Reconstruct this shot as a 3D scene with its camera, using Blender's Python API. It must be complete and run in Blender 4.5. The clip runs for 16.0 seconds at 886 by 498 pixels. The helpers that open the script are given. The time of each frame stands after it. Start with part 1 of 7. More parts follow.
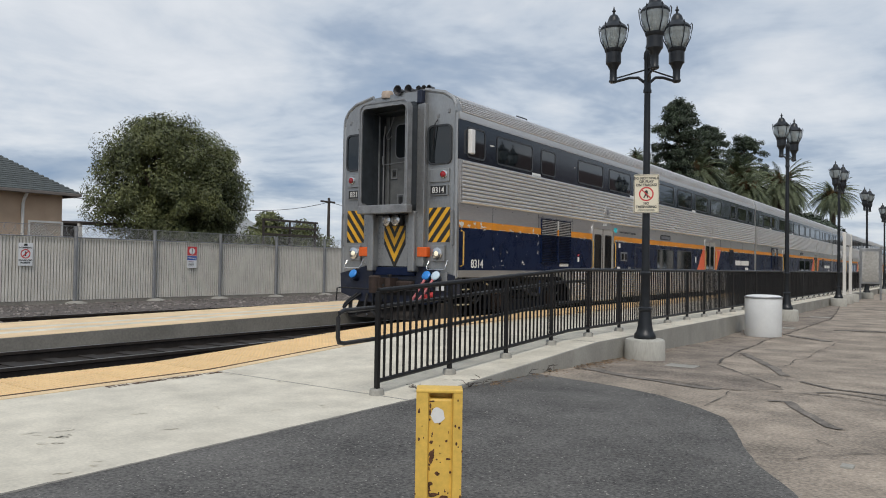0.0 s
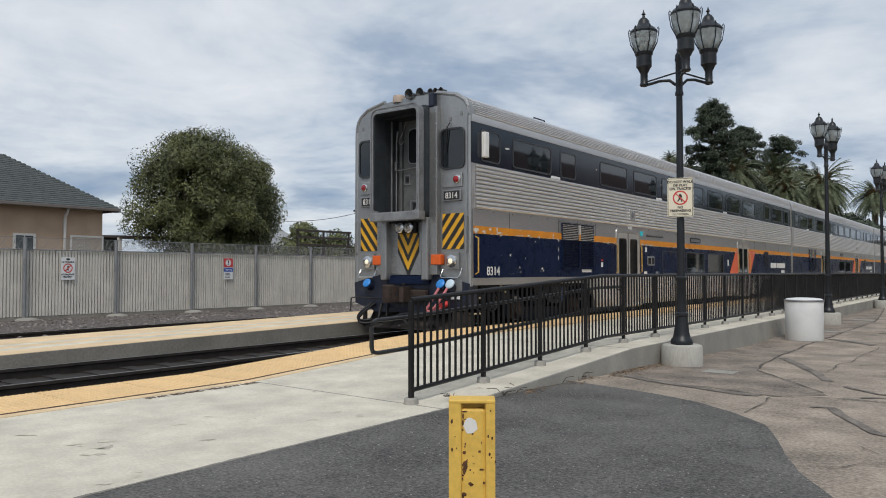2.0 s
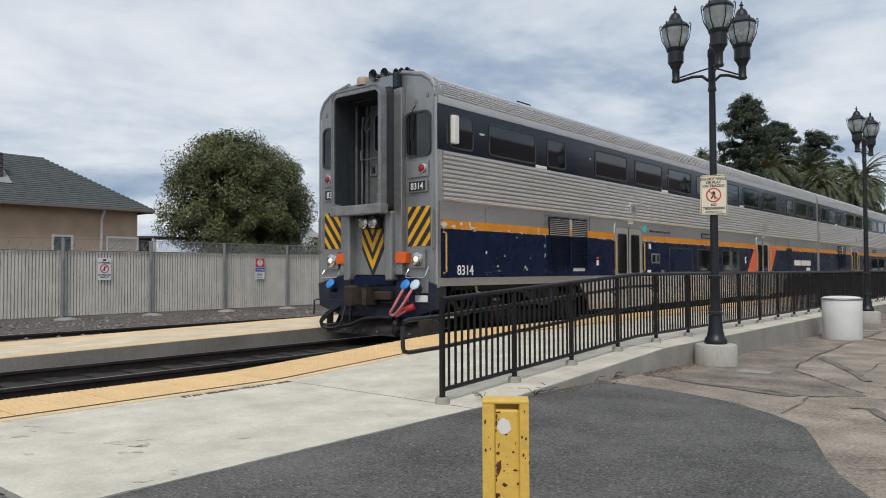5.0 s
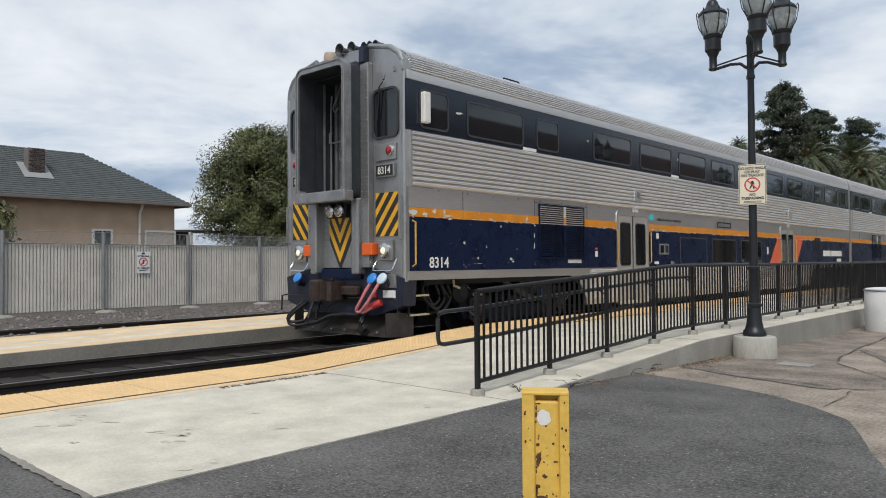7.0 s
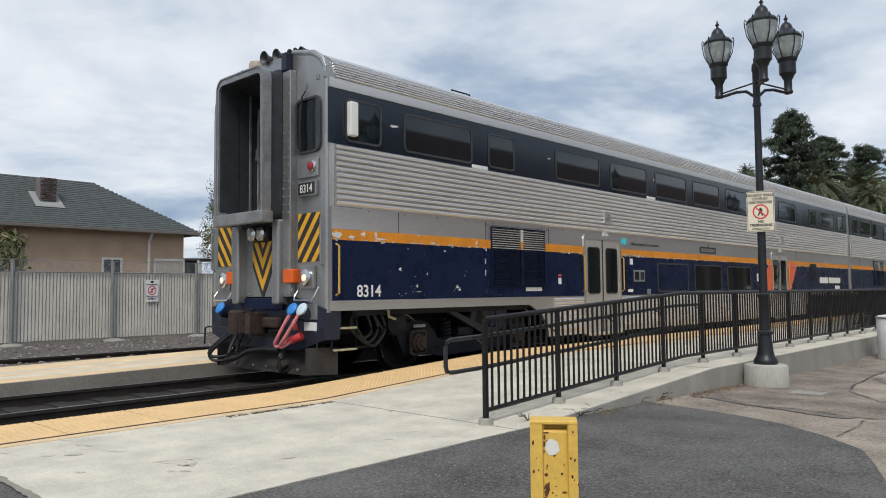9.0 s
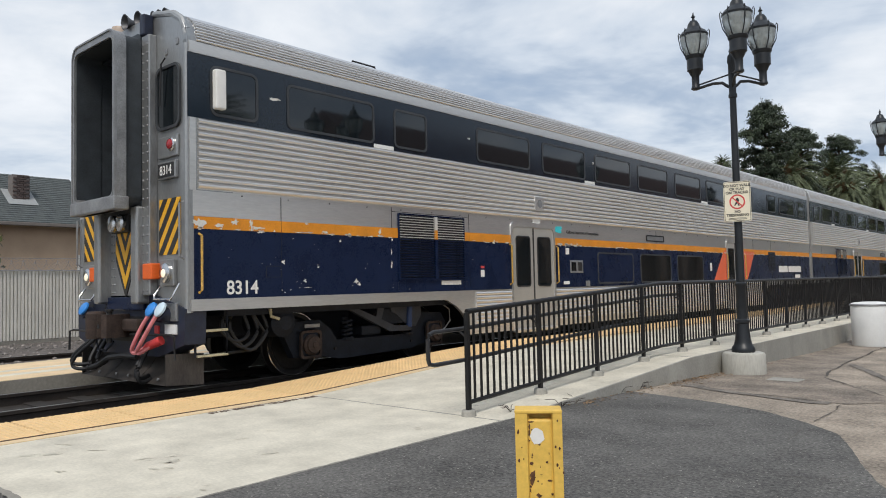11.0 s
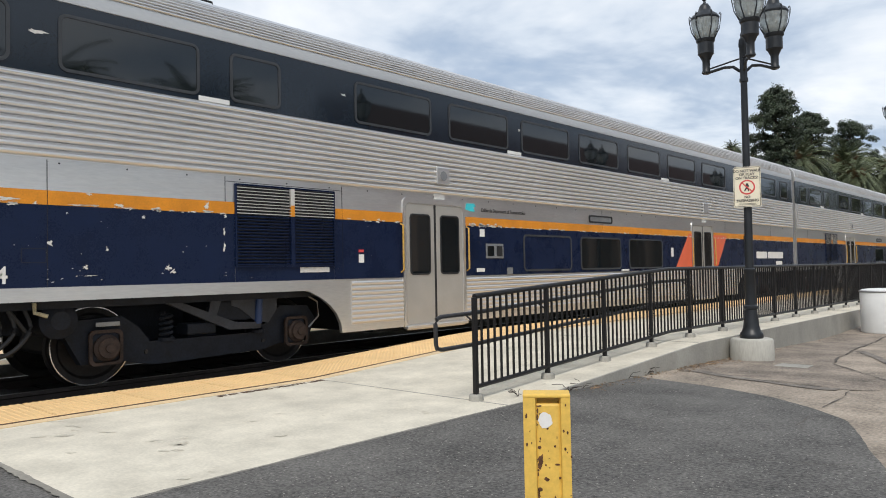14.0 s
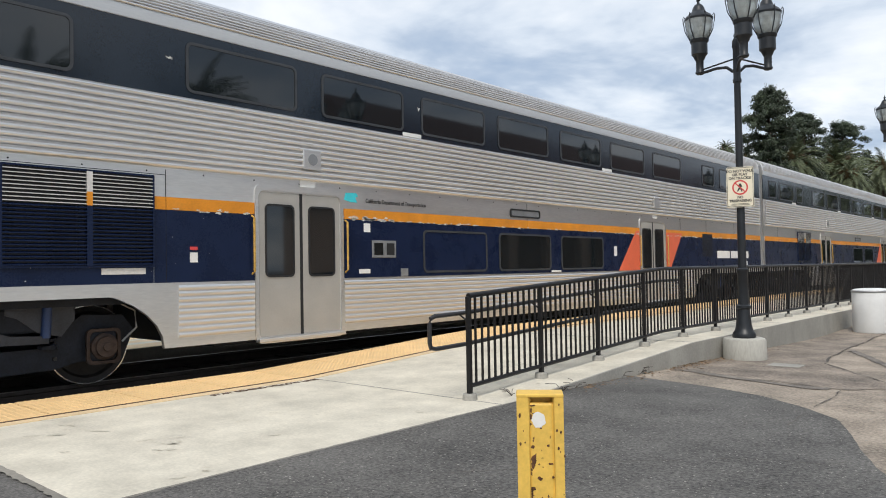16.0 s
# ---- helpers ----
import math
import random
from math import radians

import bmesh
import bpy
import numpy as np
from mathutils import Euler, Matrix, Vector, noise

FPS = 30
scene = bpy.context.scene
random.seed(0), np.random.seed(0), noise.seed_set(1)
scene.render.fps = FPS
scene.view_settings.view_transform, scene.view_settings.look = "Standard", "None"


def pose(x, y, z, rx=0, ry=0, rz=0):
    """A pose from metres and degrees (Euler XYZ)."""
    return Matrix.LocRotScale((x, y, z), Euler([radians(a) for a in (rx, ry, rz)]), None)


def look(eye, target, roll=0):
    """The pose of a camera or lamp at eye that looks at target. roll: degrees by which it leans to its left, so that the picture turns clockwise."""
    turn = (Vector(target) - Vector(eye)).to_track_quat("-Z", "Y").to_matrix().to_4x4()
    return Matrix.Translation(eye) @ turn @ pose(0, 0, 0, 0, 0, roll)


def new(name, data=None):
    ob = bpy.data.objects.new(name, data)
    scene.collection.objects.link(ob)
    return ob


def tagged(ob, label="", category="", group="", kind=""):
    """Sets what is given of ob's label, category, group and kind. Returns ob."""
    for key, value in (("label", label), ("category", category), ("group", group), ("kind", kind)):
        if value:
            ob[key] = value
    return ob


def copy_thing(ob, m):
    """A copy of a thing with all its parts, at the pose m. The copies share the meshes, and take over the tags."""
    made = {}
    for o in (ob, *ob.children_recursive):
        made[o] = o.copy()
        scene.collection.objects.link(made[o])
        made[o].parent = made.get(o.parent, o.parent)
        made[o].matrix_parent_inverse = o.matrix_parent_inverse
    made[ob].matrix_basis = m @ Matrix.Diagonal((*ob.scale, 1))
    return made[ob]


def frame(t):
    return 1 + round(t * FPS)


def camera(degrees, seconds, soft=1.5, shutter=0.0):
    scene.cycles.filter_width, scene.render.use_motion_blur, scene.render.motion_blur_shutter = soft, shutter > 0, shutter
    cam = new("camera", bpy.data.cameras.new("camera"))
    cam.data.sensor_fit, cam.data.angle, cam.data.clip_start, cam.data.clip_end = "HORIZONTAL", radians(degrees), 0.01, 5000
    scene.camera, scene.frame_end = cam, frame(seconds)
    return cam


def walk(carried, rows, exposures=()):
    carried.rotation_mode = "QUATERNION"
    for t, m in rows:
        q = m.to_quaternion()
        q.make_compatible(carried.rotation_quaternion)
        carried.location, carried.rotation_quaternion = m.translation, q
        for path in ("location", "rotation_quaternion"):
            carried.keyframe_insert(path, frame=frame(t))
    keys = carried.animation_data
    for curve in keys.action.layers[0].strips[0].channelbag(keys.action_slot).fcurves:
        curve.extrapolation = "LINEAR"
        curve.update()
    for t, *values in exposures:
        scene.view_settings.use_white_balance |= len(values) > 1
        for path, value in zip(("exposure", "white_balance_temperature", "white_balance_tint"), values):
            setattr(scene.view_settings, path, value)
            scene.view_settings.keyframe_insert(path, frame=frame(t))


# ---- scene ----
cam = camera(62.19, 16.0, soft=1.0)
PATH = [
    (0.0, pose(0.013, 0.013, 1.254, 91.22, -0.92, 35.19)),
    (0.5, pose(0.015, 0.015, 1.258, 91.32, -0.90, 35.60)),
    (1.0, pose(0.013, 0.013, 1.260, 91.42, -0.65, 36.24)),
    (1.5, pose(0.025, 0.021, 1.267, 91.58, -0.25, 37.04)),
    (2.0, pose(0.026, 0.016, 1.265, 91.78, 0.00, 37.79)),
    (2.5, pose(0.022, 0.013, 1.264, 91.94, -0.04, 38.34)),
    (3.0, pose(0.024, 0.015, 1.266, 92.06, -0.07, 38.44)),
    (3.5, pose(0.024, 0.016, 1.269, 92.19, 0.08, 38.34)),
    (4.0, pose(0.019, 0.015, 1.269, 92.18, 0.21, 38.45)),
    (4.5, pose(0.018, 0.013, 1.270, 91.99, 0.25, 39.22)),
    (7.0, pose(-0.007, -0.006, 1.266, 91.12, 0.41, 42.56)),
    (7.5, pose(-0.003, -0.005, 1.259, 92.02, 0.29, 43.36)),
    (8.0, pose(-0.003, -0.002, 1.263, 92.94, 0.36, 43.97)),
    (8.5, pose(-0.003, -0.001, 1.263, 93.39, 0.43, 43.92)),
    (9.0, pose(-0.005, -0.001, 1.265, 93.30, 0.52, 43.19)),
    (11.5, pose(-0.014, -0.016, 1.255, 92.70, 1.35, 41.60)),
    (12.0, pose(-0.016, -0.015, 1.254, 92.53, 1.27, 41.80)),
    (12.5, pose(-0.018, -0.011, 1.254, 92.24, 1.22, 41.97)),
    (13.0, pose(-0.020, -0.009, 1.251, 91.97, 1.13, 42.12)),
    (13.5, pose(-0.023, -0.008, 1.251, 91.76, 1.04, 42.20)),
    (14.0, pose(-0.022, -0.011, 1.253, 91.64, 1.07, 42.21)),
    (14.5, pose(-0.019, -0.011, 1.254, 91.57, 1.07, 42.15)),
    (15.0, pose(-0.018, -0.013, 1.255, 91.51, 1.04, 42.09)),
    (15.5, pose(-0.017, -0.015, 1.257, 91.49, 0.99, 41.96)),
    (16.0, pose(-0.018, -0.016, 1.256, 91.56, 0.96, 41.74)),
]
walk(cam, PATH, [(0.0, -0.18, 6280, 10), (4.5, -0.15, 6280, 10), (7.0, -0.03, 6300, 10), (9.0, -0.02, 6280, 10), (12.5, 0.14, 6360, 10), (16.0, 0.24, 6360, 10)])

# how far the train has rolled: seconds, metres
ROLL = [
    (0.0, 0.000), (0.5, 0.116), (1.0, 0.252), (1.5, 0.405), (2.0, 0.608), (2.5, 0.842), (3.0, 1.117), (3.5, 1.415), (4.0, 1.732), (4.5, 2.079), (7.0, 4.031), (7.5, 4.438), (8.0, 4.869), (8.5, 5.272), (9.0, 5.703), (11.5, 7.958), (12.0, 8.444), (12.5, 8.943), (13.0, 9.434), (13.5, 9.975), (14.0, 10.534), (14.5, 11.160), (15.0, 11.755), (15.5, 12.394), (16.0, 13.112),
]

# ---- world and sun: a bright, broken overcast ----
SUN_EL, SUN_AZ = radians(52), radians(150)      # azimuth from +y towards +x
world = bpy.data.worlds.new("sky")
scene.world = world
world.use_nodes = True


def build_sky():
    nt = world.node_tree
    nt.nodes.clear()
    N, Lk = nt.nodes.new, nt.links.new
    out, bg = N("ShaderNodeOutputWorld"), N("ShaderNodeBackground")
    tc, sep = N("ShaderNodeTexCoord"), N("ShaderNodeSeparateXYZ")
    Lk(tc.outputs["Generated"], sep.inputs[0])
    zc = N("ShaderNodeMath"); zc.operation = "MAXIMUM"; zc.inputs[1].default_value = 0.0
    Lk(sep.outputs["Z"], zc.inputs[0])
    za = N("ShaderNodeMath"); za.operation = "ADD"; za.inputs[1].default_value = 0.16
    Lk(zc.outputs[0], za.inputs[0])
    dx, dy = N("ShaderNodeMath"), N("ShaderNodeMath")
    for d, ax in ((dx, "X"), (dy, "Y")):
        d.operation = "DIVIDE"
        Lk(sep.outputs[ax], d.inputs[0])
        Lk(za.outputs[0], d.inputs[1])
    com = N("ShaderNodeCombineXYZ")
    Lk(dx.outputs[0], com.inputs[0]); Lk(dy.outputs[0], com.inputs[1])
    big, small = N("ShaderNodeTexNoise"), N("ShaderNodeTexNoise")
    for nz, sc, det, dist in ((big, 0.75, 5, 0.5), (small, 2.2, 6, 0.3)):
        nz.inputs["Scale"].default_value, nz.inputs["Detail"].default_value = sc, det
        nz.inputs["Roughness"].default_value, nz.inputs["Distortion"].default_value = 0.58, dist
        Lk(com.outputs[0], nz.inputs["Vector"])
    mixn = N("ShaderNodeMix"); mixn.data_type = "FLOAT"; mixn.inputs[0].default_value = 0.33
    Lk(big.outputs["Fac"], mixn.inputs[2]); Lk(small.outputs["Fac"], mixn.inputs[3])
    ramp = N("ShaderNodeValToRGB")
    cr = ramp.color_ramp
    cr.elements[0].position, cr.elements[0].color = 0.34, (0.30, 0.40, 0.55, 1)
    cr.elements[1].position, cr.elements[1].color = 0.64, (0.99, 0.995, 1.0, 1)
    for p_, c_ in ((0.43, (0.46, 0.54, 0.65, 1)), (0.49, (0.67, 0.73, 0.80, 1)), (0.56, (0.84, 0.868, 0.896, 1))):
        e = cr.elements.new(p_); e.color = c_
    Lk(mixn.outputs[0], ramp.inputs[0])
    sky = N("ShaderNodeTexSky")
    sky.sky_type, sky.sun_disc, sky.sun_elevation, sky.sun_rotation = "NISHITA", False, SUN_EL, SUN_AZ
    sc = N("ShaderNodeMix"); sc.data_type, sc.blend_type = "RGBA", "MULTIPLY"
    sc.inputs[0].default_value = 1.0
    sc.inputs[7].default_value = (0.1, 0.1, 0.1, 1)
    Lk(sky.outputs[0], sc.inputs[6])
    fin = N("ShaderNodeMix"); fin.data_type = "RGBA"; fin.inputs[0].default_value = 0.90
    Lk(sc.outputs[2], fin.inputs[6]); Lk(ramp.outputs[0], fin.inputs[7])
    Lk(fin.outputs[2], bg.inputs[0])
    bg.inputs[1].default_value = 1.0
    Lk(bg.outputs[0], out.inputs[0])


build_sky()
sun_data = bpy.data.lights.new("sun", "SUN")
sun_data.energy, sun_data.angle, sun_data.color = 2.2, radians(18), (1.0, 0.93, 0.84)
sun = new("sun", sun_data)
sun.matrix_basis = look((0, 0, 30), Vector((0, 0, 30)) - Vector((math.sin(SUN_AZ) * math.cos(SUN_EL), math.cos(SUN_AZ) * math.cos(SUN_EL), math.sin(SUN_EL))))

# ---- materials ----
def mat(name, base, rough=0.6, metal=0.0, var=0.15, scale=3.0, fine=60.0, bump=0.1, tint=None, stain=0.0, stain_col=(0.05, 0.045, 0.04),
        stretch=(1, 1, 1), by_piece=0.0, emit=0.0, trans=0.0, spec=0.5, coat=0.0, bump_dist=0.004, blend=0.4):
    """Principled with two scales of variation, optional stains and per-piece variation."""
    m = bpy.data.materials.new(name)
    m.use_nodes = True
    nt = m.node_tree
    b = nt.nodes["Principled BSDF"]
    N, Lk = nt.nodes.new, nt.links.new
    tc, mp = N("ShaderNodeTexCoord"), N("ShaderNodeMapping")
    mp.inputs["Scale"].default_value = stretch
    Lk(tc.outputs["Object"], mp.inputs[0])
    n1, n2 = N("ShaderNodeTexNoise"), N("ShaderNodeTexNoise")
    for nz, s_, d_ in ((n1, scale, 6), (n2, fine, 4)):
        nz.inputs["Scale"].default_value, nz.inputs["Detail"].default_value = s_, d_
        nz.inputs["Roughness"].default_value = 0.6
        Lk(mp.outputs[0], nz.inputs["Vector"])
    add = N("ShaderNodeMix"); add.data_type = "FLOAT"; add.inputs[0].default_value = blend
    Lk(n1.outputs["Fac"], add.inputs[2]); Lk(n2.outputs["Fac"], add.inputs[3])
    ramp = N("ShaderNodeValToRGB")
    lo = [max(0.0, c * (1 - var * 1.6)) for c in base]
    hi = [min(1.0, c * (1 + var * 1.6)) for c in (tint or base)]
    ramp.color_ramp.elements[0].position, ramp.color_ramp.elements[0].color = 0.33, (*lo, 1)
    ramp.color_ramp.elements[1].position, ramp.color_ramp.elements[1].color = 0.67, (*hi, 1)
    Lk(add.outputs[0], ramp.inputs[0])
    col = ramp.outputs[0]
    if stain > 0:
        n3 = N("ShaderNodeTexNoise")
        n3.inputs["Scale"].default_value, n3.inputs["Detail"].default_value = scale * 0.45, 8
        n3.inputs["Roughness"].default_value = 0.7
        Lk(mp.outputs[0], n3.inputs["Vector"])
        r3 = N("ShaderNodeValToRGB")
        r3.color_ramp.elements[0].position, r3.color_ramp.elements[1].position = 0.54, 0.74
        Lk(n3.outputs["Fac"], r3.inputs[0])
        k = N("ShaderNodeMath"); k.operation = "MULTIPLY"; k.inputs[1].default_value = stain
        Lk(r3.outputs[0], k.inputs[0])
        mx = N("ShaderNodeMix"); mx.data_type = "RGBA"
        mx.inputs[7].default_value = (*stain_col, 1)
        Lk(k.outputs[0], mx.inputs[0]); Lk(col, mx.inputs[6])
        col = mx.outputs[2]
    if by_piece > 0:
        oi = N("ShaderNodeObjectInfo")
        mr = N("ShaderNodeMapRange")
        mr.inputs[3].default_value, mr.inputs[4].default_value = 1 - by_piece, 1 + by_piece
        Lk(oi.outputs["Random"], mr.inputs[0])
        hs = N("ShaderNodeHueSaturation")
        Lk(mr.outputs[0], hs.inputs["Value"]); Lk(col, hs.inputs["Color"])
        col = hs.outputs[0]
    Lk(col, b.inputs["Base Color"])
    rr = N("ShaderNodeMapRange")
    rr.inputs[3].default_value, rr.inputs[4].default_value = max(0.015, rough - min(0.12, rough * 0.5)), min(1, rough + min(0.12, rough * 0.5))
    Lk(add.outputs[0], rr.inputs[0]); Lk(rr.outputs[0], b.inputs["Roughness"])
    b.inputs["Metallic"].default_value = metal
    b.inputs["Specular IOR Level"].default_value = spec
    if coat:
        b.inputs["Coat Weight"].default_value, b.inputs["Coat Roughness"].default_value = coat, 0.08
    if trans:
        b.inputs["Transmission Weight"].default_value = trans
    if emit:
        b.inputs["Emission Color"].default_value = (*base, 1)
        b.inputs["Emission Strength"].default_value = emit
    if bump:
        bp = N("ShaderNodeBump")
        bp.inputs["Strength"].default_value, bp.inputs["Distance"].default_value = bump, bump_dist
        Lk(add.outputs[0], bp.inputs["Height"]); Lk(bp.outputs[0], b.inputs["Normal"])
    return m


M = {}
M["concrete"] = mat("pale_concrete", (0.60, 0.56, 0.465), 0.85, var=0.15, scale=2.2, fine=38, blend=0.35, bump=0.4, stain=0.4, stain_col=(0.41, 0.375, 0.305))
M["slab_stain"] = mat("scuffed_concrete", (0.535, 0.50, 0.415), 0.88, var=0.2, scale=9, fine=60, bump=0.2)
M["kerb"] = mat("kerb_concrete", (0.31, 0.30, 0.268), 0.9, var=0.16, scale=1.6, fine=40, bump=0.35, stain=0.45, stain_col=(0.16, 0.15, 0.13))
M["wall_dirty"] = mat("stained_concrete", (0.24, 0.225, 0.195), 0.9, var=0.2, scale=0.9, fine=25, bump=0.3, stain=0.6, stain_col=(0.09, 0.085, 0.075))
M["asphalt_old"] = mat("worn_asphalt", (0.285, 0.24, 0.192), 0.92, var=0.45, scale=1.3, fine=34, blend=0.5, bump=1.0, stain=0.6, stain_col=(0.13, 0.115, 0.10), bump_dist=0.008)
M["asphalt_mid"] = mat("dark_worn_asphalt", (0.215, 0.18, 0.146), 0.93, var=0.5, scale=1.8, fine=34, blend=0.5, bump=1.0, stain=0.5, stain_col=(0.10, 0.09, 0.08), bump_dist=0.01)
M["asphalt_new"] = mat("fresh_asphalt", (0.098, 0.094, 0.088), 0.88, var=0.6, scale=1.1, fine=48, blend=0.62, bump=1.0, stain=0.5, stain_col=(0.125, 0.12, 0.113), bump_dist=0.012)
M["crack"] = mat("dark_crack", (0.085, 0.074, 0.063), 0.95, var=0.2)
M["tar"] = mat("sealed_tar", (0.165, 0.145, 0.124), 0.88, var=0.4, scale=5, fine=40)
M["gravel"] = mat("ballast", (0.105, 0.09, 0.08), 0.95, var=0.45, scale=7, fine=30, bump=1.0, bump_dist=0.03)
M["yellow_tile"] = mat("tactile_yellow", (0.73, 0.50, 0.245), 0.7, var=0.12, scale=2.5, fine=60, stain=0.3, stain_col=(0.42, 0.30, 0.13), by_piece=0.05)
M["pale_yellow"] = mat("faded_yellow_paint", (0.70, 0.53, 0.32), 0.8, var=0.12, scale=2, stain=0.3, stain_col=(0.5, 0.46, 0.36))
M["brown_line"] = mat("brown_rubber_joint", (0.10, 0.06, 0.04), 0.8)
M["rail_steel"] = mat("rusty_rail", (0.035, 0.028, 0.024), 0.7, 0.3, var=0.3, scale=6)
M["rail_top"] = mat("polished_rail_head", (0.22, 0.21, 0.2), 0.35, 0.9, var=0.1)
M["tie"] = mat("dark_timber_tie", (0.028, 0.024, 0.021), 0.9, var=0.3, scale=8, by_piece=0.2)
M["black_paint"] = mat("black_enamel", (0.009, 0.009, 0.010), 0.40, var=0.25, scale=5, fine=80, bump=0.06, stain=0.1, stain_col=(0.03, 0.03, 0.03), spec=0.3)
M["galv"] = mat("galvanised_steel", (0.28, 0.285, 0.29), 0.5, 0.6, var=0.15, scale=5)
M["stainless"] = mat("brushed_stainless", (0.70, 0.685, 0.66), 0.33, 0.9, var=0.08, scale=1.2, fine=50, bump=0.05, stretch=(1, 0.15, 1), stain=0.22, stain_col=(0.40, 0.375, 0.35))
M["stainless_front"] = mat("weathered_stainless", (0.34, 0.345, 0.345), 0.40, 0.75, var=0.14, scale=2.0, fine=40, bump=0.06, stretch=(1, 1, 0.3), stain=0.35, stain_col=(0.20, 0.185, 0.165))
M["rib_metal"] = mat("corrugated_stainless", (0.76, 0.745, 0.73), 0.34, 0.95, var=0.04, scale=0.5, fine=3, bump=0.0, stretch=(1, 0.3, 1))
M["navy"] = mat("navy_paint", (0.007, 0.014, 0.042), 0.28, var=0.15, scale=2, fine=60, bump=0.02, spec=0.18)
M["band"] = mat("blackblue_band", (0.009, 0.015, 0.024), 0.14, var=0.15, scale=1.5, bump=0.0, spec=0.5)
M["orange"] = mat("orange_stripe", (0.648, 0.239, 0.009), 0.5, var=0.14, scale=3, stain=0.2, stain_col=(0.40, 0.20, 0.05))
M["coral"] = mat("coral_paint", (0.70, 0.13, 0.055), 0.45, var=0.08)
M["chip"] = mat("bare_chipped_primer", (0.62, 0.60, 0.56), 0.7, var=0.1, scale=20)
M["glass"] = mat("dark_tinted_glass", (0.008, 0.011, 0.013), 0.04, var=0.1, bump=0.0, spec=0.7)
M["seal"] = mat("grey_window_gasket", (0.035, 0.038, 0.042), 0.45, var=0.2)
M["rubber"] = mat("black_rubber", (0.009, 0.009, 0.010), 0.6, var=0.2)
M["under"] = mat("grimy_underframe", (0.010, 0.013, 0.020), 0.7, var=0.35, scale=5, fine=40, bump=0.2, stain=0.2, stain_col=(0.024, 0.022, 0.022), spec=0.3)
M["rust"] = mat("rusted_casting", (0.045, 0.030, 0.024), 0.8, 0.2, var=0.35, scale=10, bump=0.3)
M["wheel"] = mat("wheel_steel", (0.03, 0.028, 0.027), 0.55, 0.5, var=0.3, scale=8)
M["white"] = mat("white_paint", (0.74, 0.73, 0.70), 0.6, var=0.06, scale=4)
M["hazard_y"] = mat("hazard_yellow", (0.72, 0.38, 0.02), 0.45, var=0.08)
M["hazard_k"] = mat("hazard_black", (0.02, 0.02, 0.02), 0.5)
M["red"] = mat("red_lens", (0.28, 0.01, 0.015), 0.25, coat=0.5)
M["orange_box"] = mat("orange_box", (0.72, 0.12, 0.015), 0.5, var=0.1)
M["blue_cap"] = mat("blue_plastic", (0.03, 0.22, 0.62), 0.4, var=0.1)
M["pink_hose"] = mat("faded_red_cable", (0.58, 0.19, 0.20), 0.6, var=0.15, scale=10)
M["head_lamp"] = mat("lit_headlight", (1.0, 0.86, 0.62), 0.2, emit=0.5)
M["chrome"] = mat("bright_metal", (0.62, 0.62, 0.62), 0.22, 0.95, var=0.06)
M["bollard"] = mat("chipped_yellow_paint", (0.70, 0.45, 0.085), 0.55, var=0.12, scale=7, fine=50, bump=0.2, stain=0.15, stain_col=(0.4, 0.24, 0.05))
M["rust_chip"] = mat("rust_chip", (0.10, 0.045, 0.02), 0.85, var=0.4, scale=40)
M["sign_face"] = mat("cream_sign_face", (0.74, 0.68, 0.53), 0.5, var=0.05)
M["sign_white"] = mat("white_sign_face", (0.72, 0.73, 0.73), 0.5, var=0.05)
M["ink"] = mat("black_ink", (0.02, 0.02, 0.02), 0.6)
M["ink_red"] = mat("red_ink", (0.55, 0.05, 0.05), 0.5)
M["ink_blue"] = mat("blue_ink", (0.03, 0.09, 0.35), 0.5)
M["cyan"] = mat("cyan_decal", (0.05, 0.55, 0.62), 0.5)
M["lamp_glass"] = mat("frosted_lamp_glass", (0.50, 0.55, 0.55), 0.22, var=0.15, scale=8, trans=0.6)
M["bin_white"] = mat("white_bin_shell", (0.70, 0.71, 0.70), 0.55, var=0.06, scale=3, stain=0.15, stain_col=(0.45, 0.44, 0.42))
M["fence_panel"] = mat("grey_slat_panel", (0.60, 0.575, 0.52), 0.7, var=0.10, scale=1.5, fine=20, bump=0.1, stain=0.25, stain_col=(0.26, 0.25, 0.23))
M["stucco"] = mat("tan_stucco", (0.49, 0.355, 0.245), 0.9, var=0.08, scale=1.5, fine=60, bump=0.3)
M["shingle"] = mat("dark_shingle", (0.075, 0.085, 0.085), 0.9, var=0.22, scale=4, fine=30, bump=0.4)
M["grey_roof"] = mat("pale_grey_roof", (0.28, 0.29, 0.29), 0.85, var=0.12)
M["brick"] = mat("sooty_brick", (0.07, 0.052, 0.048), 0.9, var=0.25, by_piece=0.25)
M["trim_white"] = mat("white_trim", (0.66, 0.64, 0.60), 0.6, var=0.06)
M["dark_wood"] = mat("weathered_dark_wood", (0.05, 0.04, 0.034), 0.85, var=0.3)
M["bark"] = mat("bark", (0.10, 0.075, 0.055), 0.95, var=0.3, scale=8, bump=0.5)


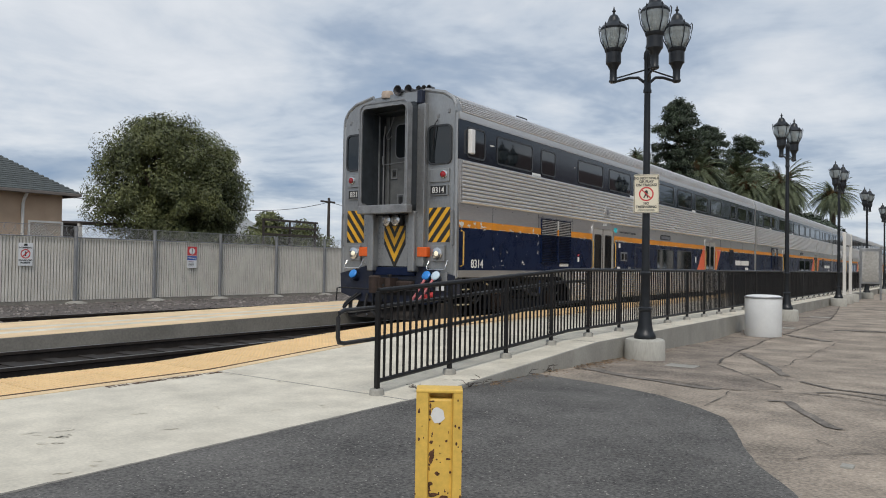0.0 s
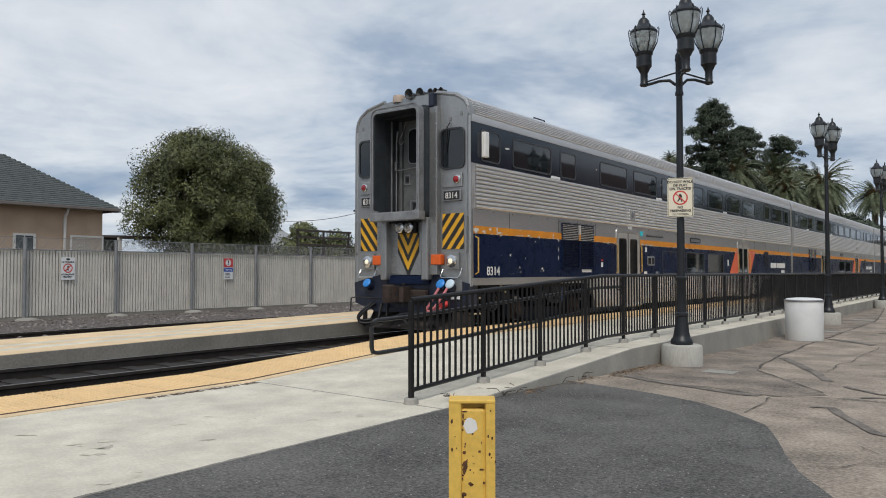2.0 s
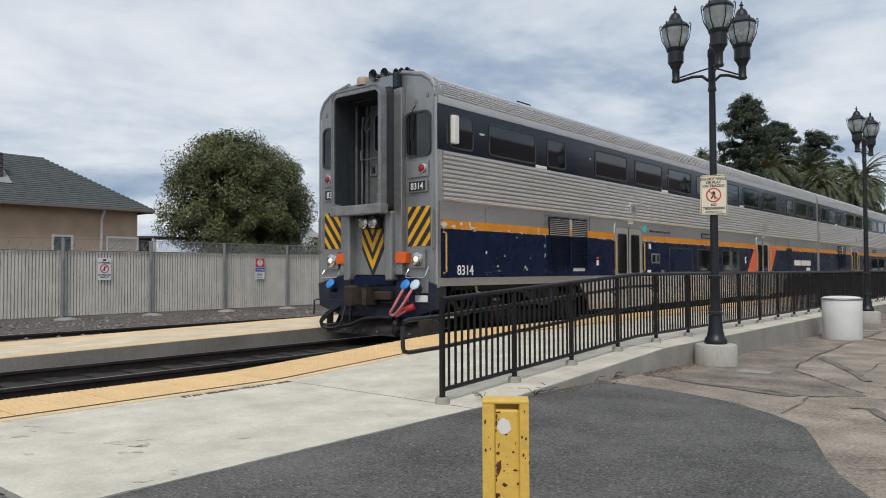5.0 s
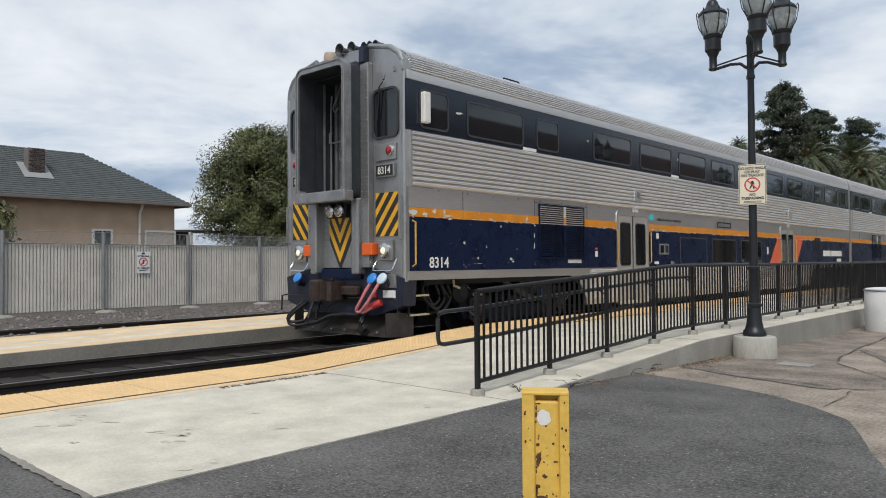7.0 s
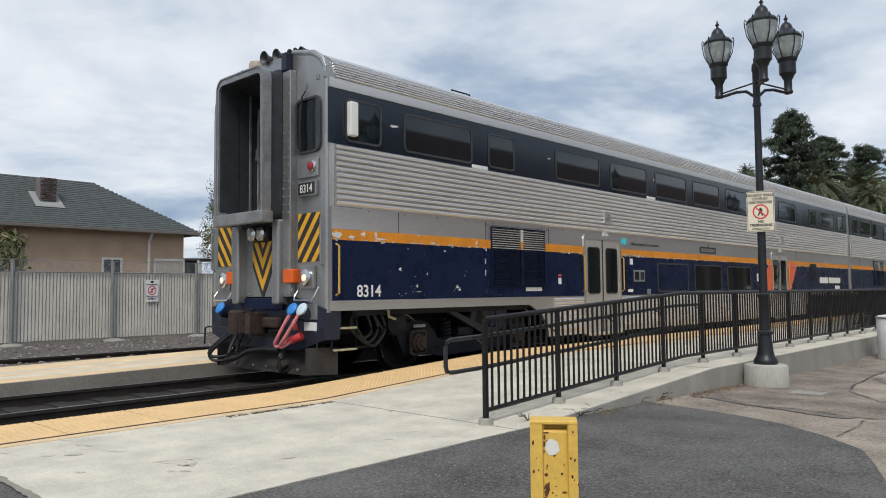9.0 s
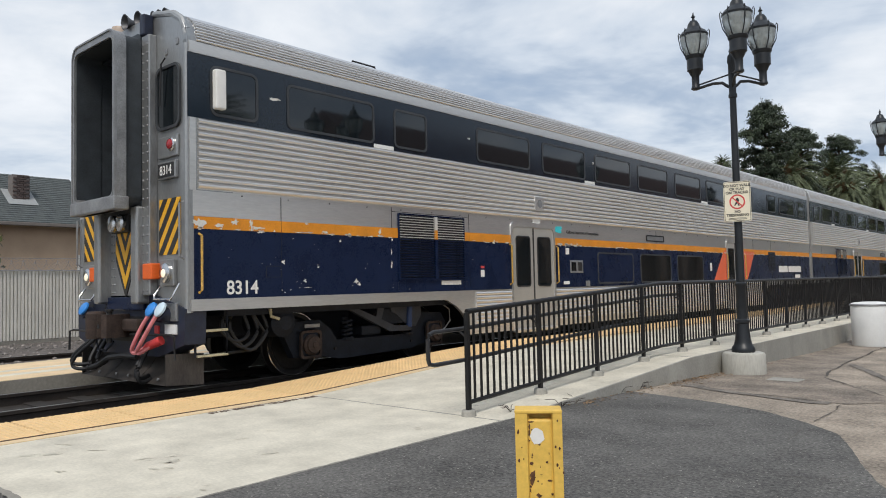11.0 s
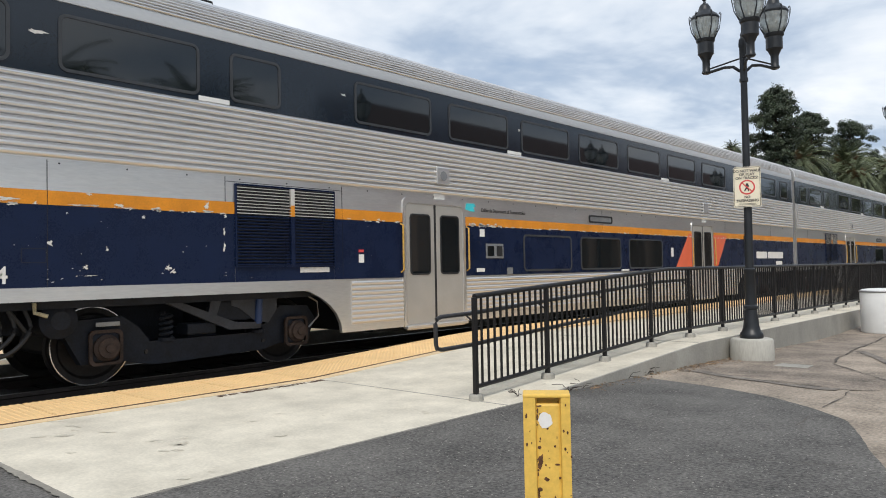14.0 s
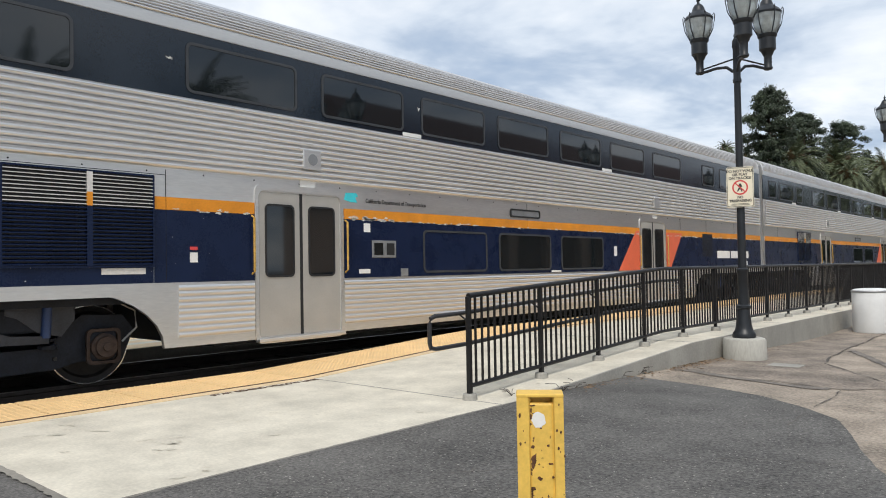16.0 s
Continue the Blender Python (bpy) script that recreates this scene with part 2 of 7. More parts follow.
def leaf_mat(name, a, b_):
    m = mat(name, a, 0.6, var=0.38, scale=0.6, fine=5, bump=0.0, tint=b_)
    nt = m.node_tree
    geo = nt.nodes.new("ShaderNodeNewGeometry")
    hs = nt.nodes.new("ShaderNodeHueSaturation")
    mr = nt.nodes.new("ShaderNodeMapRange")
    mr.inputs[3].default_value, mr.inputs[4].default_value = 0.55, 1.45
    bs = nt.nodes["Principled BSDF"]
    src = bs.inputs["Base Color"].links[0].from_socket
    nt.links.new(geo.outputs["Random Per Island"], mr.inputs[0])
    nt.links.new(mr.outputs[0], hs.inputs["Value"])
    nt.links.new(src, hs.inputs["Color"])
    nt.links.new(hs.outputs[0], bs.inputs["Base Color"])
    return m


M["leaf"] = leaf_mat("green_leaf", (0.044, 0.072, 0.024), (0.108, 0.115, 0.038))
M["leaf_dark"] = leaf_mat("dark_conifer_leaf", (0.024, 0.042, 0.026), (0.05, 0.068, 0.038))
M["frond"] = leaf_mat("palm_frond", (0.085, 0.115, 0.055), (0.13, 0.15, 0.08))
M["frond_dry"] = leaf_mat("dry_palm_skirt", (0.16, 0.10, 0.05), (0.2, 0.13, 0.07))

# ---- mesh tools ----
def bmx():
    return bmesh.new()


def box(bm, x0, x1, y0, y1, z0, z1):
    vs = [bm.verts.new((x, y, z)) for z in (z0, z1) for x, y in ((x0, y0), (x1, y0), (x1, y1), (x0, y1))]
    for f in ((3, 2, 1, 0), (4, 5, 6, 7), (0, 1, 5, 4), (1, 2, 6, 5), (2, 3, 7, 6), (3, 0, 4, 7)):
        bm.faces.new([vs[i] for i in f])
    return bm


def bbox(bm, x0, x1, y0, y1, z0, z1, r=0.01):
    """A box with all edges chamfered by r."""
    t = bmx()
    box(t, x0, x1, y0, y1, z0, z1)
    bmesh.ops.bevel(t, geom=t.edges[:], offset=r, segments=2, affect="EDGES", profile=0.5)
    join(bm, t)
    return bm


def join(bm, other, m=None):
    if m is not None:
        other.transform(m)
    me = bpy.data.meshes.new("t")
    other.to_mesh(me)
    other.free()
    bm.from_mesh(me)
    bpy.data.meshes.remove(me)
    return bm


def tube(bm, pts, r, n=8, caps=True, radii=None):
    """A round bar along points."""
    pts = [Vector(p) for p in pts]
    rings = []
    up = Vector((0, 0, 1))
    for i, p in enumerate(pts):
        d = (pts[min(i + 1, len(pts) - 1)] - pts[max(i - 1, 0)]).normalized()
        a = d.cross(up if abs(d.z) < 0.95 else Vector((0, 1, 0))).normalized()
        b = d.cross(a).normalized()
        rr = radii[i] if radii else r
        rings.append([bm.verts.new(p + (a * math.cos(k * math.tau / n) + b * math.sin(k * math.tau / n)) * rr) for k in range(n)])
    for q, w in zip(rings, rings[1:]):
        for k in range(n):
            bm.faces.new((q[k], q[(k + 1) % n], w[(k + 1) % n], w[k]))
    if caps:
        bm.faces.new(rings[0][::-1])
        bm.faces.new(rings[-1])
    return bm


def lathe(bm, prof, n=16, m=None, caps=True):
    """Turn (radius, height) pairs round z."""
    t = bmx()
    rings = []
    for r, z in prof:
        rings.append([t.verts.new((r * math.cos(k * math.tau / n), r * math.sin(k * math.tau / n), z)) for k in range(n)])
    for q, w in zip(rings, rings[1:]):
        for k in range(n):
            t.faces.new((q[k], q[(k + 1) % n], w[(k + 1) % n], w[k]))
    if caps:
        t.faces.new(rings[0][::-1])
        t.faces.new(rings[-1])
    return join(bm, t, m)


def prism(bm, poly, a, b, axis="y"):
    """A polygon of pairs pushed from a to b along axis; pairs are the other two coordinates in order."""
    def at(p, v):
        return {"x": (v, p[0], p[1]), "y": (p[0], v, p[1]), "z": (p[0], p[1], v)}[axis]
    q, w = [bm.verts.new(at(p, a)) for p in poly], [bm.verts.new(at(p, b)) for p in poly]
    n = len(poly)
    for k in range(n):
        bm.faces.new((q[k], q[(k + 1) % n], w[(k + 1) % n], w[k]))
    bm.faces.new(q[::-1])
    bm.faces.new(w)
    return bm


def rrect(y0, y1, z0, z1, r=0.08, n=4):
    """A rounded rectangle as pairs."""
    out = []
    for cy, cz, a0 in ((y1 - r, z1 - r, 0), (y0 + r, z1 - r, 90), (y0 + r, z0 + r, 180), (y1 - r, z0 + r, 270)):
        for k in range(n + 1):
            a = radians(a0 + 90 * k / n)
            out.append((cy + r * math.cos(a), cz + r * math.sin(a)))
    return out


def ring_prism(bm, outer, inner, a, b, axis="x"):
    """A frame between two outlines of equal count, from a to b along axis."""
    def at(p, v):
        return {"x": (v, p[0], p[1]), "y": (p[0], v, p[1]), "z": (p[0], p[1], v)}[axis]
    n = len(outer)
    V = [[bm.verts.new(at(p, v)) for p in o] for v in (a, b) for o in (outer, inner)]
    for k in range(n):
        j = (k + 1) % n
        bm.faces.new((V[0][k], V[0][j], V[2][j], V[2][k]))
        bm.faces.new((V[1][j], V[1][k], V[3][k], V[3][j]))
        bm.faces.new((V[2][k], V[2][j], V[3][j], V[3][k]))
        bm.faces.new((V[0][j], V[0][k], V[1][k], V[1][j]))
    return bm


def mesh_of(bm, name, material, smooth=False):
    bmesh.ops.recalc_face_normals(bm, faces=bm.faces[:])
    me = bpy.data.meshes.new(name)
    bm.to_mesh(me)
    bm.free()
    me.materials.append(material)
    if smooth:
        me.shade_smooth()
        me.set_sharp_from_angle(angle=radians(35))
    return me


def part(name, bm, material, parent=None, label="", smooth=False, at=None):
    ob = new(name, mesh_of(bm, name, material, smooth))
    if parent is not None:
        ob.parent = parent
    if at is not None:
        ob.matrix_basis = at
    return tagged(ob, label)


def piece(name, me, parent, m):
    ob = new(name, me)
    ob.parent = parent
    ob.matrix_basis = m
    return ob


def thing(name, label, category, group="", kind="", at=None):
    ob = new(name)
    if at is not None:
        ob.matrix_basis = at
    return tagged(ob, label, category, group, kind)


def words(name, text, size, material, parent, m, stretch=1.0, label="", bold=0.0):
    """Built-in font turned into a thin mesh."""
    cu = bpy.data.curves.new(name, "FONT")
    cu.body, cu.size, cu.extrude, cu.align_x = text, size, 0.0015, "CENTER"
    cu.offset = bold
    t = bpy.data.objects.new(name, cu)
    scene.collection.objects.link(t)
    dg = bpy.context.evaluated_depsgraph_get()
    me = bpy.data.meshes.new_from_object(t.evaluated_get(dg))
    bpy.data.objects.remove(t)
    me.transform(Matrix.Diagonal((stretch, 1, 1, 1)))
    me.materials.clear()
    me.materials.append(material)
    ob = new(name, me)
    ob.parent = parent
    ob.matrix_basis = m
    return tagged(ob, label)

# ---- ground, platforms, track ----
def asphalt_z(y):
    return -0.19 * min(1.0, max(0.0, (y - 6.5) / 8.5)) + 0.10 * min(1.0, max(0.0, (y - 16.0) / 6.0))


RAMP0, RAMP1, RISE = 5.4, 9.6, 0.215


def walk_z(y):
    return RISE * min(1.0, max(0.0, (y - RAMP0) / (RAMP1 - RAMP0)))


def far_walk_z(y):
    return 0.05 + 0.165 * min(1.0, max(0.0, (y - 3.0) / 12.0))


def strip_along(bm, x0, x1, ys, zf, thick, jitter=0.0):
    """A slab between x0 and x1 whose top follows zf(y)."""
    tops, bots = [], []
    for y in ys:
        tops.append([bm.verts.new((x, y, zf(y))) for x in (x0, x1)])
        bots.append([bm.verts.new((x, y, zf(y) - thick)) for x in (x0, x1)])
    for i in range(len(ys) - 1):
        bm.faces.new((tops[i][0], tops[i][1], tops[i + 1][1], tops[i + 1][0]))
        bm.faces.new((bots[i][1], bots[i][0], bots[i + 1][0], bots[i + 1][1]))
        for k in (0, 1):
            bm.faces.new((tops[i][k], tops[i + 1][k], bots[i + 1][k], bots[i][k]))
    for i in (0, -1):
        bm.faces.new((tops[i][0], tops[i][1], bots[i][1], bots[i][0]))
    return bm


YS = [1.66, 3.5, RAMP0, 7.5, RAMP1, 12, 20, 40, 80, 190]

bm = bmx()
bmesh.ops.create_grid(bm, x_segments=40, y_segments=40, size=2500)
bm.transform(Matrix.Translation((0, 0, -0.34)))
tagged(part("ground", bm, M["gravel"]), "dark gravel and dirt ground reaching the horizon", "ground", kind="structure")

bm = bmx()
ys = [-60, -20, 0, 3, 5, 6.5, 7.5, 8.5, 9.75, 11, 12, 13, 15, 16, 18, 20, 22, 25, 60, 190]
strip_along(bm, -4.13, 70, ys, asphalt_z, 0.2)
tagged(part("pavement", bm, M["asphalt_old"]), "worn brown-grey asphalt forecourt with cracks", "pavement", kind="structure")
bm = bmx()
strip_along(bm, -8.03, -4.13, [-60, 1.655], lambda y: -0.004, 0.2)
tagged(part("pavement_south", bm, M["asphalt_new"]), "dark asphalt beside the concrete slab", "pavement", kind="structure")

# fresh patch of asphalt with a rounded, ragged edge
PATCH_EDGE = [(-8, 1.5), (-2, 1.2), (1.0, 0.75), (2.6, 0.1), (3.6, -0.35), (4.61, -0.78), (5.02, -1.03), (5.48, -1.23), (5.98, -1.41), (6.43, -1.59), (6.86, -1.96), (7.29, -2.45), (7.58, -3.1), (7.77, -3.84), (7.85, -4.13)]


def patch_edge(y):
    for (y0, x0), (y1, x1) in zip(PATCH_EDGE, PATCH_EDGE[1:]):
        if y0 <= y <= y1:
            return x0 + (x1 - x0) * (y - y0) / (y1 - y0)
    return -4.13


bm = bmx()
ys = [-8 + k * 0.5 for k in range(24)] + [4.0 + k * 0.077 for k in range(51)]
row = None
for y in ys:
    xe = patch_edge(y) + (0.02 * noise.noise((y * 5, 3, 0)) if y > 3.9 else 0)
    xs = [-4.13 + (xe + 4.13) * k / 4 for k in range(5)]
    now = [bm.verts.new((x, y, asphalt_z(y) + 0.006)) for x in xs]
    if row:
        for k in range(4):
            bm.faces.new((row[k], row[k + 1], now[k + 1], now[k]))
    row = now
tagged(part("asphalt_patch", bm, M["asphalt_new"]), "fresh dark asphalt patch on the forecourt", "pavement", kind="structure")

bm = bmx()
strip_along(bm, -6.92, -4.13, YS, walk_z, 0.6)
tagged(part("platform", bm, M["concrete"]), "pale concrete platform with a gentle ramp", "platform", kind="structure")
platform_edge = bmx()
strip_along(platform_edge, -8.03, -6.92, YS, lambda y: walk_z(y) - 0.004, 0.6)
tagged(part("platform_edge", platform_edge, M["kerb"]), "concrete platform edge under the tactile strip", "platform", kind="structure")

# cracks, sealed seams and small covers in the old asphalt
def crack(pts, w, key, label):
    rr = random.Random(len(pts) * 31 + int(w * 1e4) + int(pts[0][1] * 100))
    bm = bmx()
    fine = []
    j_ = 0.022 if key == "crack" else 0.012
    for (ax, ay), (bx, by) in zip(pts, pts[1:]):
        n = max(2, int(math.hypot(bx - ax, by - ay) / 0.16))
        for k in range(n):
            t = k / n
            fine.append((ax + (bx - ax) * t + rr.uniform(-j_, j_), ay + (by - ay) * t + rr.uniform(-j_, j_)))
    prev = None
    for k, (x, y) in enumerate(fine):
        ww = w * (rr.uniform(0.12, 0.75) if key == "crack" else rr.uniform(0.75, 1.15))
        p_, q_ = fine[max(0, k - 2)], fine[min(len(fine) - 1, k + 2)]
        l_ = math.hypot(q_[0] - p_[0], q_[1] - p_[1]) or 1
        dx, dy = -(q_[1] - p_[1]) / l_ * ww * 0.5, (q_[0] - p_[0]) / l_ * ww * 0.5
        z = asphalt_z(y) + 0.009
        now = (bm.verts.new((x - dx, y - dy, z)), bm.verts.new((x + dx, y + dy, z)))
        if prev:
            bm.faces.new((prev[0], prev[1], now[1], now[0]))
        prev = now
    return tagged(part("crack", bm, M[key]), label, "crack", "asphalt cracks", "structure")


for pts, w, key in (
        ([(-3.9, 8.85), (-3.51, 8.61), (-3.05, 8.41), (-2.64, 8.27), (-2.22, 8.17), (-1.99, 8.2)], 0.15, "tar"),
        ([(-2.01, 8.25), (-1.7, 8.42), (-1.47, 8.5), (-1.16, 8.57), (-0.87, 8.5), (-0.57, 8.26), (0.6, 7.7)], 0.045, "crack"),
        ([(-1.98, 8.16), (-1.94, 7.51), (-1.91, 7.08), (-1.88, 6.82)], 0.024, "crack"),
        ([(-3.9, 33.0), (-3.3, 27.0), (-2.93, 22.9), (-3.13, 18.05), (-3.24, 15.96), (-3.12, 13.72), (-2.96, 11.73), (-2.78, 10.72)], 0.055, "crack"),
        ([(-2.78, 10.72), (-2.32, 9.93), (-1.86, 9.22), (-1.53, 8.7)], 0.04, "crack"),
        ([(-2.96, 12.91), (-2.46, 11.8), (-2.07, 10.87), (-1.74, 9.92)], 0.12, "tar"),
        ([(-2.0, 16.35), (-2.07, 14.34), (-1.97, 12.91), (-2.09, 12.5), (-2.0, 11.6), (-2.03, 11.12)], 0.025, "crack"),
        ([(-1.09, 5.23), (-0.88, 5.37), (-0.7, 5.63), (-0.51, 5.86), (-0.4, 5.89), (0.6, 6.3)], 0.02, "crack"),
        ([(-0.88, 6.09), (-0.8, 5.96), (-0.64, 5.79)], 0.014, "crack"),
        ([(-1.89, 4.67), (-1.79, 4.78), (-1.61, 4.87), (-1.41, 4.92), (-1.24, 5.04), (-1.2, 5.2)], 0.013, "crack"),
        ([(-3.1, 3.3), (-2.6, 3.9), (-2.3, 4.3), (-1.89, 4.67)], 0.011, "crack"),
        ([(-1.87, 6.57), (-1.87, 6.21), (-1.87, 5.76)], 0.012, "crack"),
        ([(-1.54, 7.74), (-1.36, 7.81), (-1.17, 7.33), (-1.0, 7.0), (-0.84, 6.65), (-0.68, 6.56)], 0.09, "tar"),
        ([(-1.55, 9.64), (-1.35, 9.41), (-1.16, 9.19), (-0.74, 9.11), (0.5, 8.9)], 0.07, "tar"),
        ([(-1.25, 8.72), (-1.08, 8.89), (-0.88, 8.81), (-0.6, 8.68), (0.4, 8.3)], 0.05, "tar"),
        ([(-3.07, 17.43), (-2.56, 17.03), (-2.01, 16.5)], 0.22, "tar"),
        ([(-2.42, 19.34), (-1.96, 19.49), (-1.39, 19.66), (1.0, 20.2)], 0.3, "tar"),
        ([(-2.8, 30.0), (-1.0, 28.5), (3.5, 27.0)], 0.2, "tar")):
    crack(pts, w, key, "dark irregular crack in the worn asphalt" if key == "crack" else "sealed tar seam across the worn asphalt")
# an older, darker pour between the kerb and the long crack
bm = bmx()
row = None
DARK_EDGE = [(8.25, -1.99), (8.7, -1.55), (9.22, -1.86), (9.93, -2.32), (10.72, -2.78), (11.73, -2.96), (13.72, -3.12), (15.96, -3.24), (18.05, -3.13), (22.9, -2.93), (27.0, -3.3), (33.0, -3.9)]
for (y0, x0), (y1, x1) in zip(DARK_EDGE, DARK_EDGE[1:]):
    n = max(2, int((y1 - y0) / 0.2))
    for k in range(n + (y1 == 33.0)):
        y = y0 + (y1 - y0) * k / n
        xe = x0 + (x1 - x0) * k / n + 0.03 * noise.noise((y * 4, 7, 0))
        xs = max(-4.13, -3.6 - (y - 8.25) * 0.9) if y < 9.0 else -4.13
        if y < 8.7:
            xs = -1.99 - (y - 8.25) * 3.6
        now = [bm.verts.new((xs + (xe - xs) * j / 4, y, asphalt_z(y) + 0.0045)) for j in range(5)]
        if row:
            for j in range(4):
                bm.faces.new((row[j], row[j + 1], now[j + 1], now[j]))
        row = now
tagged(part("asphalt_strip", bm, M["asphalt_mid"]), "dark worn strip of old asphalt beside the kerb", "pavement", kind="structure")
for x, y, sx, sy in ((-3.1, 10.12, 0.40, 0.30), (-3.45, 19.2, 0.45, 0.3), (-3.3, 23.5, 0.5, 0.35), (-0.58, 5.38, 0.075, 0.10)):
    bm = bmx()
    z = asphalt_z(y)
    bbox(bm, x - sx / 2, x + sx / 2, y - sy / 2, y + sy / 2, z - 0.03, z + 0.012, 0.004)
    tagged(part("utility_cover", bm, M["kerb"]), "flat concrete utility cover set in the asphalt", "cover", "utility covers", "structure")

# tactile strip: tiles with domes, brown joint, painted border
tile_me = mesh_of(bbox(bmx(), -0.48, 0.48, -0.45, 0.45, -0.012, 0.0, 0.004), "tile", M["yellow_tile"])
tactile = thing("tactile_strip", "yellow tactile warning strip of square tiles along the platform edge", "tactile strip", kind="structure")
dome = bmx()
y = 1.66
while y < 60:
    z0, z1 = walk_z(y), walk_z(y + 0.914)
    m = Matrix.Translation((-7.545, y + 0.457, (z0 + z1) / 2 + 0.012)) @ Matrix.Rotation(math.atan2(z1 - z0, 0.914), 4, "X")
    piece("tile", tile_me, tactile, m)
    if y < 11:
        for i in range(15):
            for j in range(14):
                c = m @ Vector((-0.455 + i * 0.065, -0.42 + j * 0.0645, 0))
                q = [dome.verts.new(c + Vector((dx, dy, -0.001))) for dx, dy in ((-.014, -.008), (.0, -.016), (.014, -.008), (.014, .008), (0, .016), (-.014, .008))]
                w = [dome.verts.new(c + Vector((v.co.x - c.x, v.co.y - c.y, 0)) * 0.55 + Vector((0, 0, 0.006))) for v in q]
                for k in range(6):
                    dome.faces.new((q[k], q[(k + 1) % 6], w[(k + 1) % 6], w[k]))
                dome.faces.new(w)
    y += 0.914
tagged(part("domes", dome, M["yellow_tile"], tactile), kind="stuff")
bm = bmx(); strip_along(bm, -7.06, -7.03, YS, lambda y: walk_z(y) + 0.012, 0.03)
part("brown_joint", bm, M["brown_line"], tactile)
bm = bmx(); strip_along(bm, -7.03, -6.90, YS, lambda y: walk_z(y) + 0.006, 0.03)
part("painted_border", bm, M["pale_yellow"], tactile, "worn yellow painted border")
stamp = thing("stamped_warning", "dark stencilled platform warning beside the yellow strip", "lettering", kind="structure")
words("lettering", "STAY BEHIND YELLOW LINE", 0.125, M["brown_line"], stamp, pose(-6.775, 4.70, 0.004, 0, 0, 90), 0.86, "", 0)
bm = bmx()
strip_along(bm, -4.13, -4.105, YS, lambda y: walk_z(y) - 0.003, 0.7)
tagged(part("kerb", bm, M["kerb"]), "rough grey concrete kerb face of the ramp", "kerb", kind="structure")
# joints cut across the slab
bm = bmx()
for y in (RAMP0, 9.6, 13.5, 17.5, 21.5, 26, 31):
    z = walk_z(y) + 0.003
    box(bm, -6.9, -4.14, y - 0.008, y + 0.008, z - 0.004, z)
tagged(part("slab_joints", bm, M["kerb"]), "tooled joints across the concrete slab", "joint", kind="structure")

# scuffs on the slab, its crumbled edge and the dirt in the gap beside it
bm = bmx()
rr = random.Random(77)
marks = [(-6.21, 2.24, 0.13, 0.10), (-5.22, 2.75, 0.15, 0.09), (-5.1, 2.66, 0.10, 0.05)] + [(rr.uniform(-6.85, -4.2), rr.uniform(1.8, 9.5), rr.uniform(0.02, 0.10), rr.uniform(0.008, 0.03)) for k in range(45)]
for x, y, w, h in marks:
    n = 12
    turn = rr.uniform(0.2, 1.3)
    for j in range(3):
        ox, oy = rr.gauss(0, w * 0.5), rr.gauss(0, w * 0.5)
        q = [(math.cos(k * math.tau / n) * w * rr.uniform(0.25, 0.6), math.sin(k * math.tau / n) * h * rr.uniform(0.25, 0.6)) for k in range(n)]
        pts = [(x + ox + a * math.cos(turn) - b * math.sin(turn), y + oy + a * math.sin(turn) + b * math.cos(turn)) for a, b in q]
        bm.faces.new([bm.verts.new((a, b, walk_z(b) + 0.0025 + 0.0004 * j)) for a, b in pts])
tagged(part("slab_scuffs", bm, M["slab_stain"]), "faint scuffs and stains on the pale slab", "stain", kind="stuff")
bm = bmx()
prev = None
for k in range(150):
    y = 1.66 + k * 0.045
    w0, w1 = 0.012 + 0.025 * abs(noise.noise((y * 6, 1, 0))), 0.008 + 0.03 * abs(noise.noise((y * 9, 5, 0)))
    z = max(walk_z(y) - 0.05, asphalt_z(y) + 0.0075) if y > RAMP0 else 0.0085
    now = (bm.verts.new((-4.12 - (w0 if y < RAMP0 + 0.1 else 0), y, z)), bm.verts.new((-4.12 + w1, y, asphalt_z(y) + 0.008)))
    if prev:
        bm.faces.new((prev[0], prev[1], now[1], now[0]))
    prev = now
prev = None
for k in range(90):
    x = -8.0 + k * 0.0433
    w0, w1 = 0.01 + 0.03 * abs(noise.noise((x * 6, 2, 0))), 0.02 + 0.04 * abs(noise.noise((x * 8, 6, 0)))
    now = (bm.verts.new((x, 1.66 + w0, 0.0085)), bm.verts.new((x, 1.655 - w1, 0.0065)))
    if prev:
        bm.faces.new((prev[1], prev[0], now[0], now[1]))
    prev = now
tagged(part("slab_edge_dirt", bm, M["wall_dirty"]), "dirt and crumbs along the slab edge", "dirt", kind="stuff")

# far platform between the two tracks
FYS = [-40, 3, 6, 9, 12, 15, 40, 190]
bm = bmx()
strip_along(bm, -13.9, -11.36, FYS, far_walk_z, 0.62)
tagged(part("platform_far", bm, M["wall_dirty"]), "stained concrete platform between the tracks", "platform", kind="structure")
for x0, x1, key in ((-11.95, -11.40, "pale_yellow"), (-12.25, -11.95, "concrete"), (-12.60, -12.25, "pale_yellow"), (-12.85, -12.60, "concrete"), (-13.86, -12.85, "pale_yellow")):
    bm = bmx()
    strip_along(bm, x0, x1, FYS, lambda y: far_walk_z(y) + 0.006, 0.02)
    tagged(part("platform_stripe", bm, M[key]), "faded yellow and pale stripe on the far platform", "platform", kind="structure")


def rail_profile(x, z):
    """Flat-bottom rail section, head top at z."""
    return [(x - 0.036, z), (x + 0.036, z), (x + 0.036, z - 0.035), (x + 0.009, z - 0.05), (x + 0.009, z - 0.145), (x + 0.07, z - 0.165), (x + 0.07, z - 0.172),
            (x - 0.07, z - 0.172), (x - 0.07, z - 0.165), (x - 0.009, z - 0.145), (x - 0.009, z - 0.05), (x - 0.036, z - 0.035)]


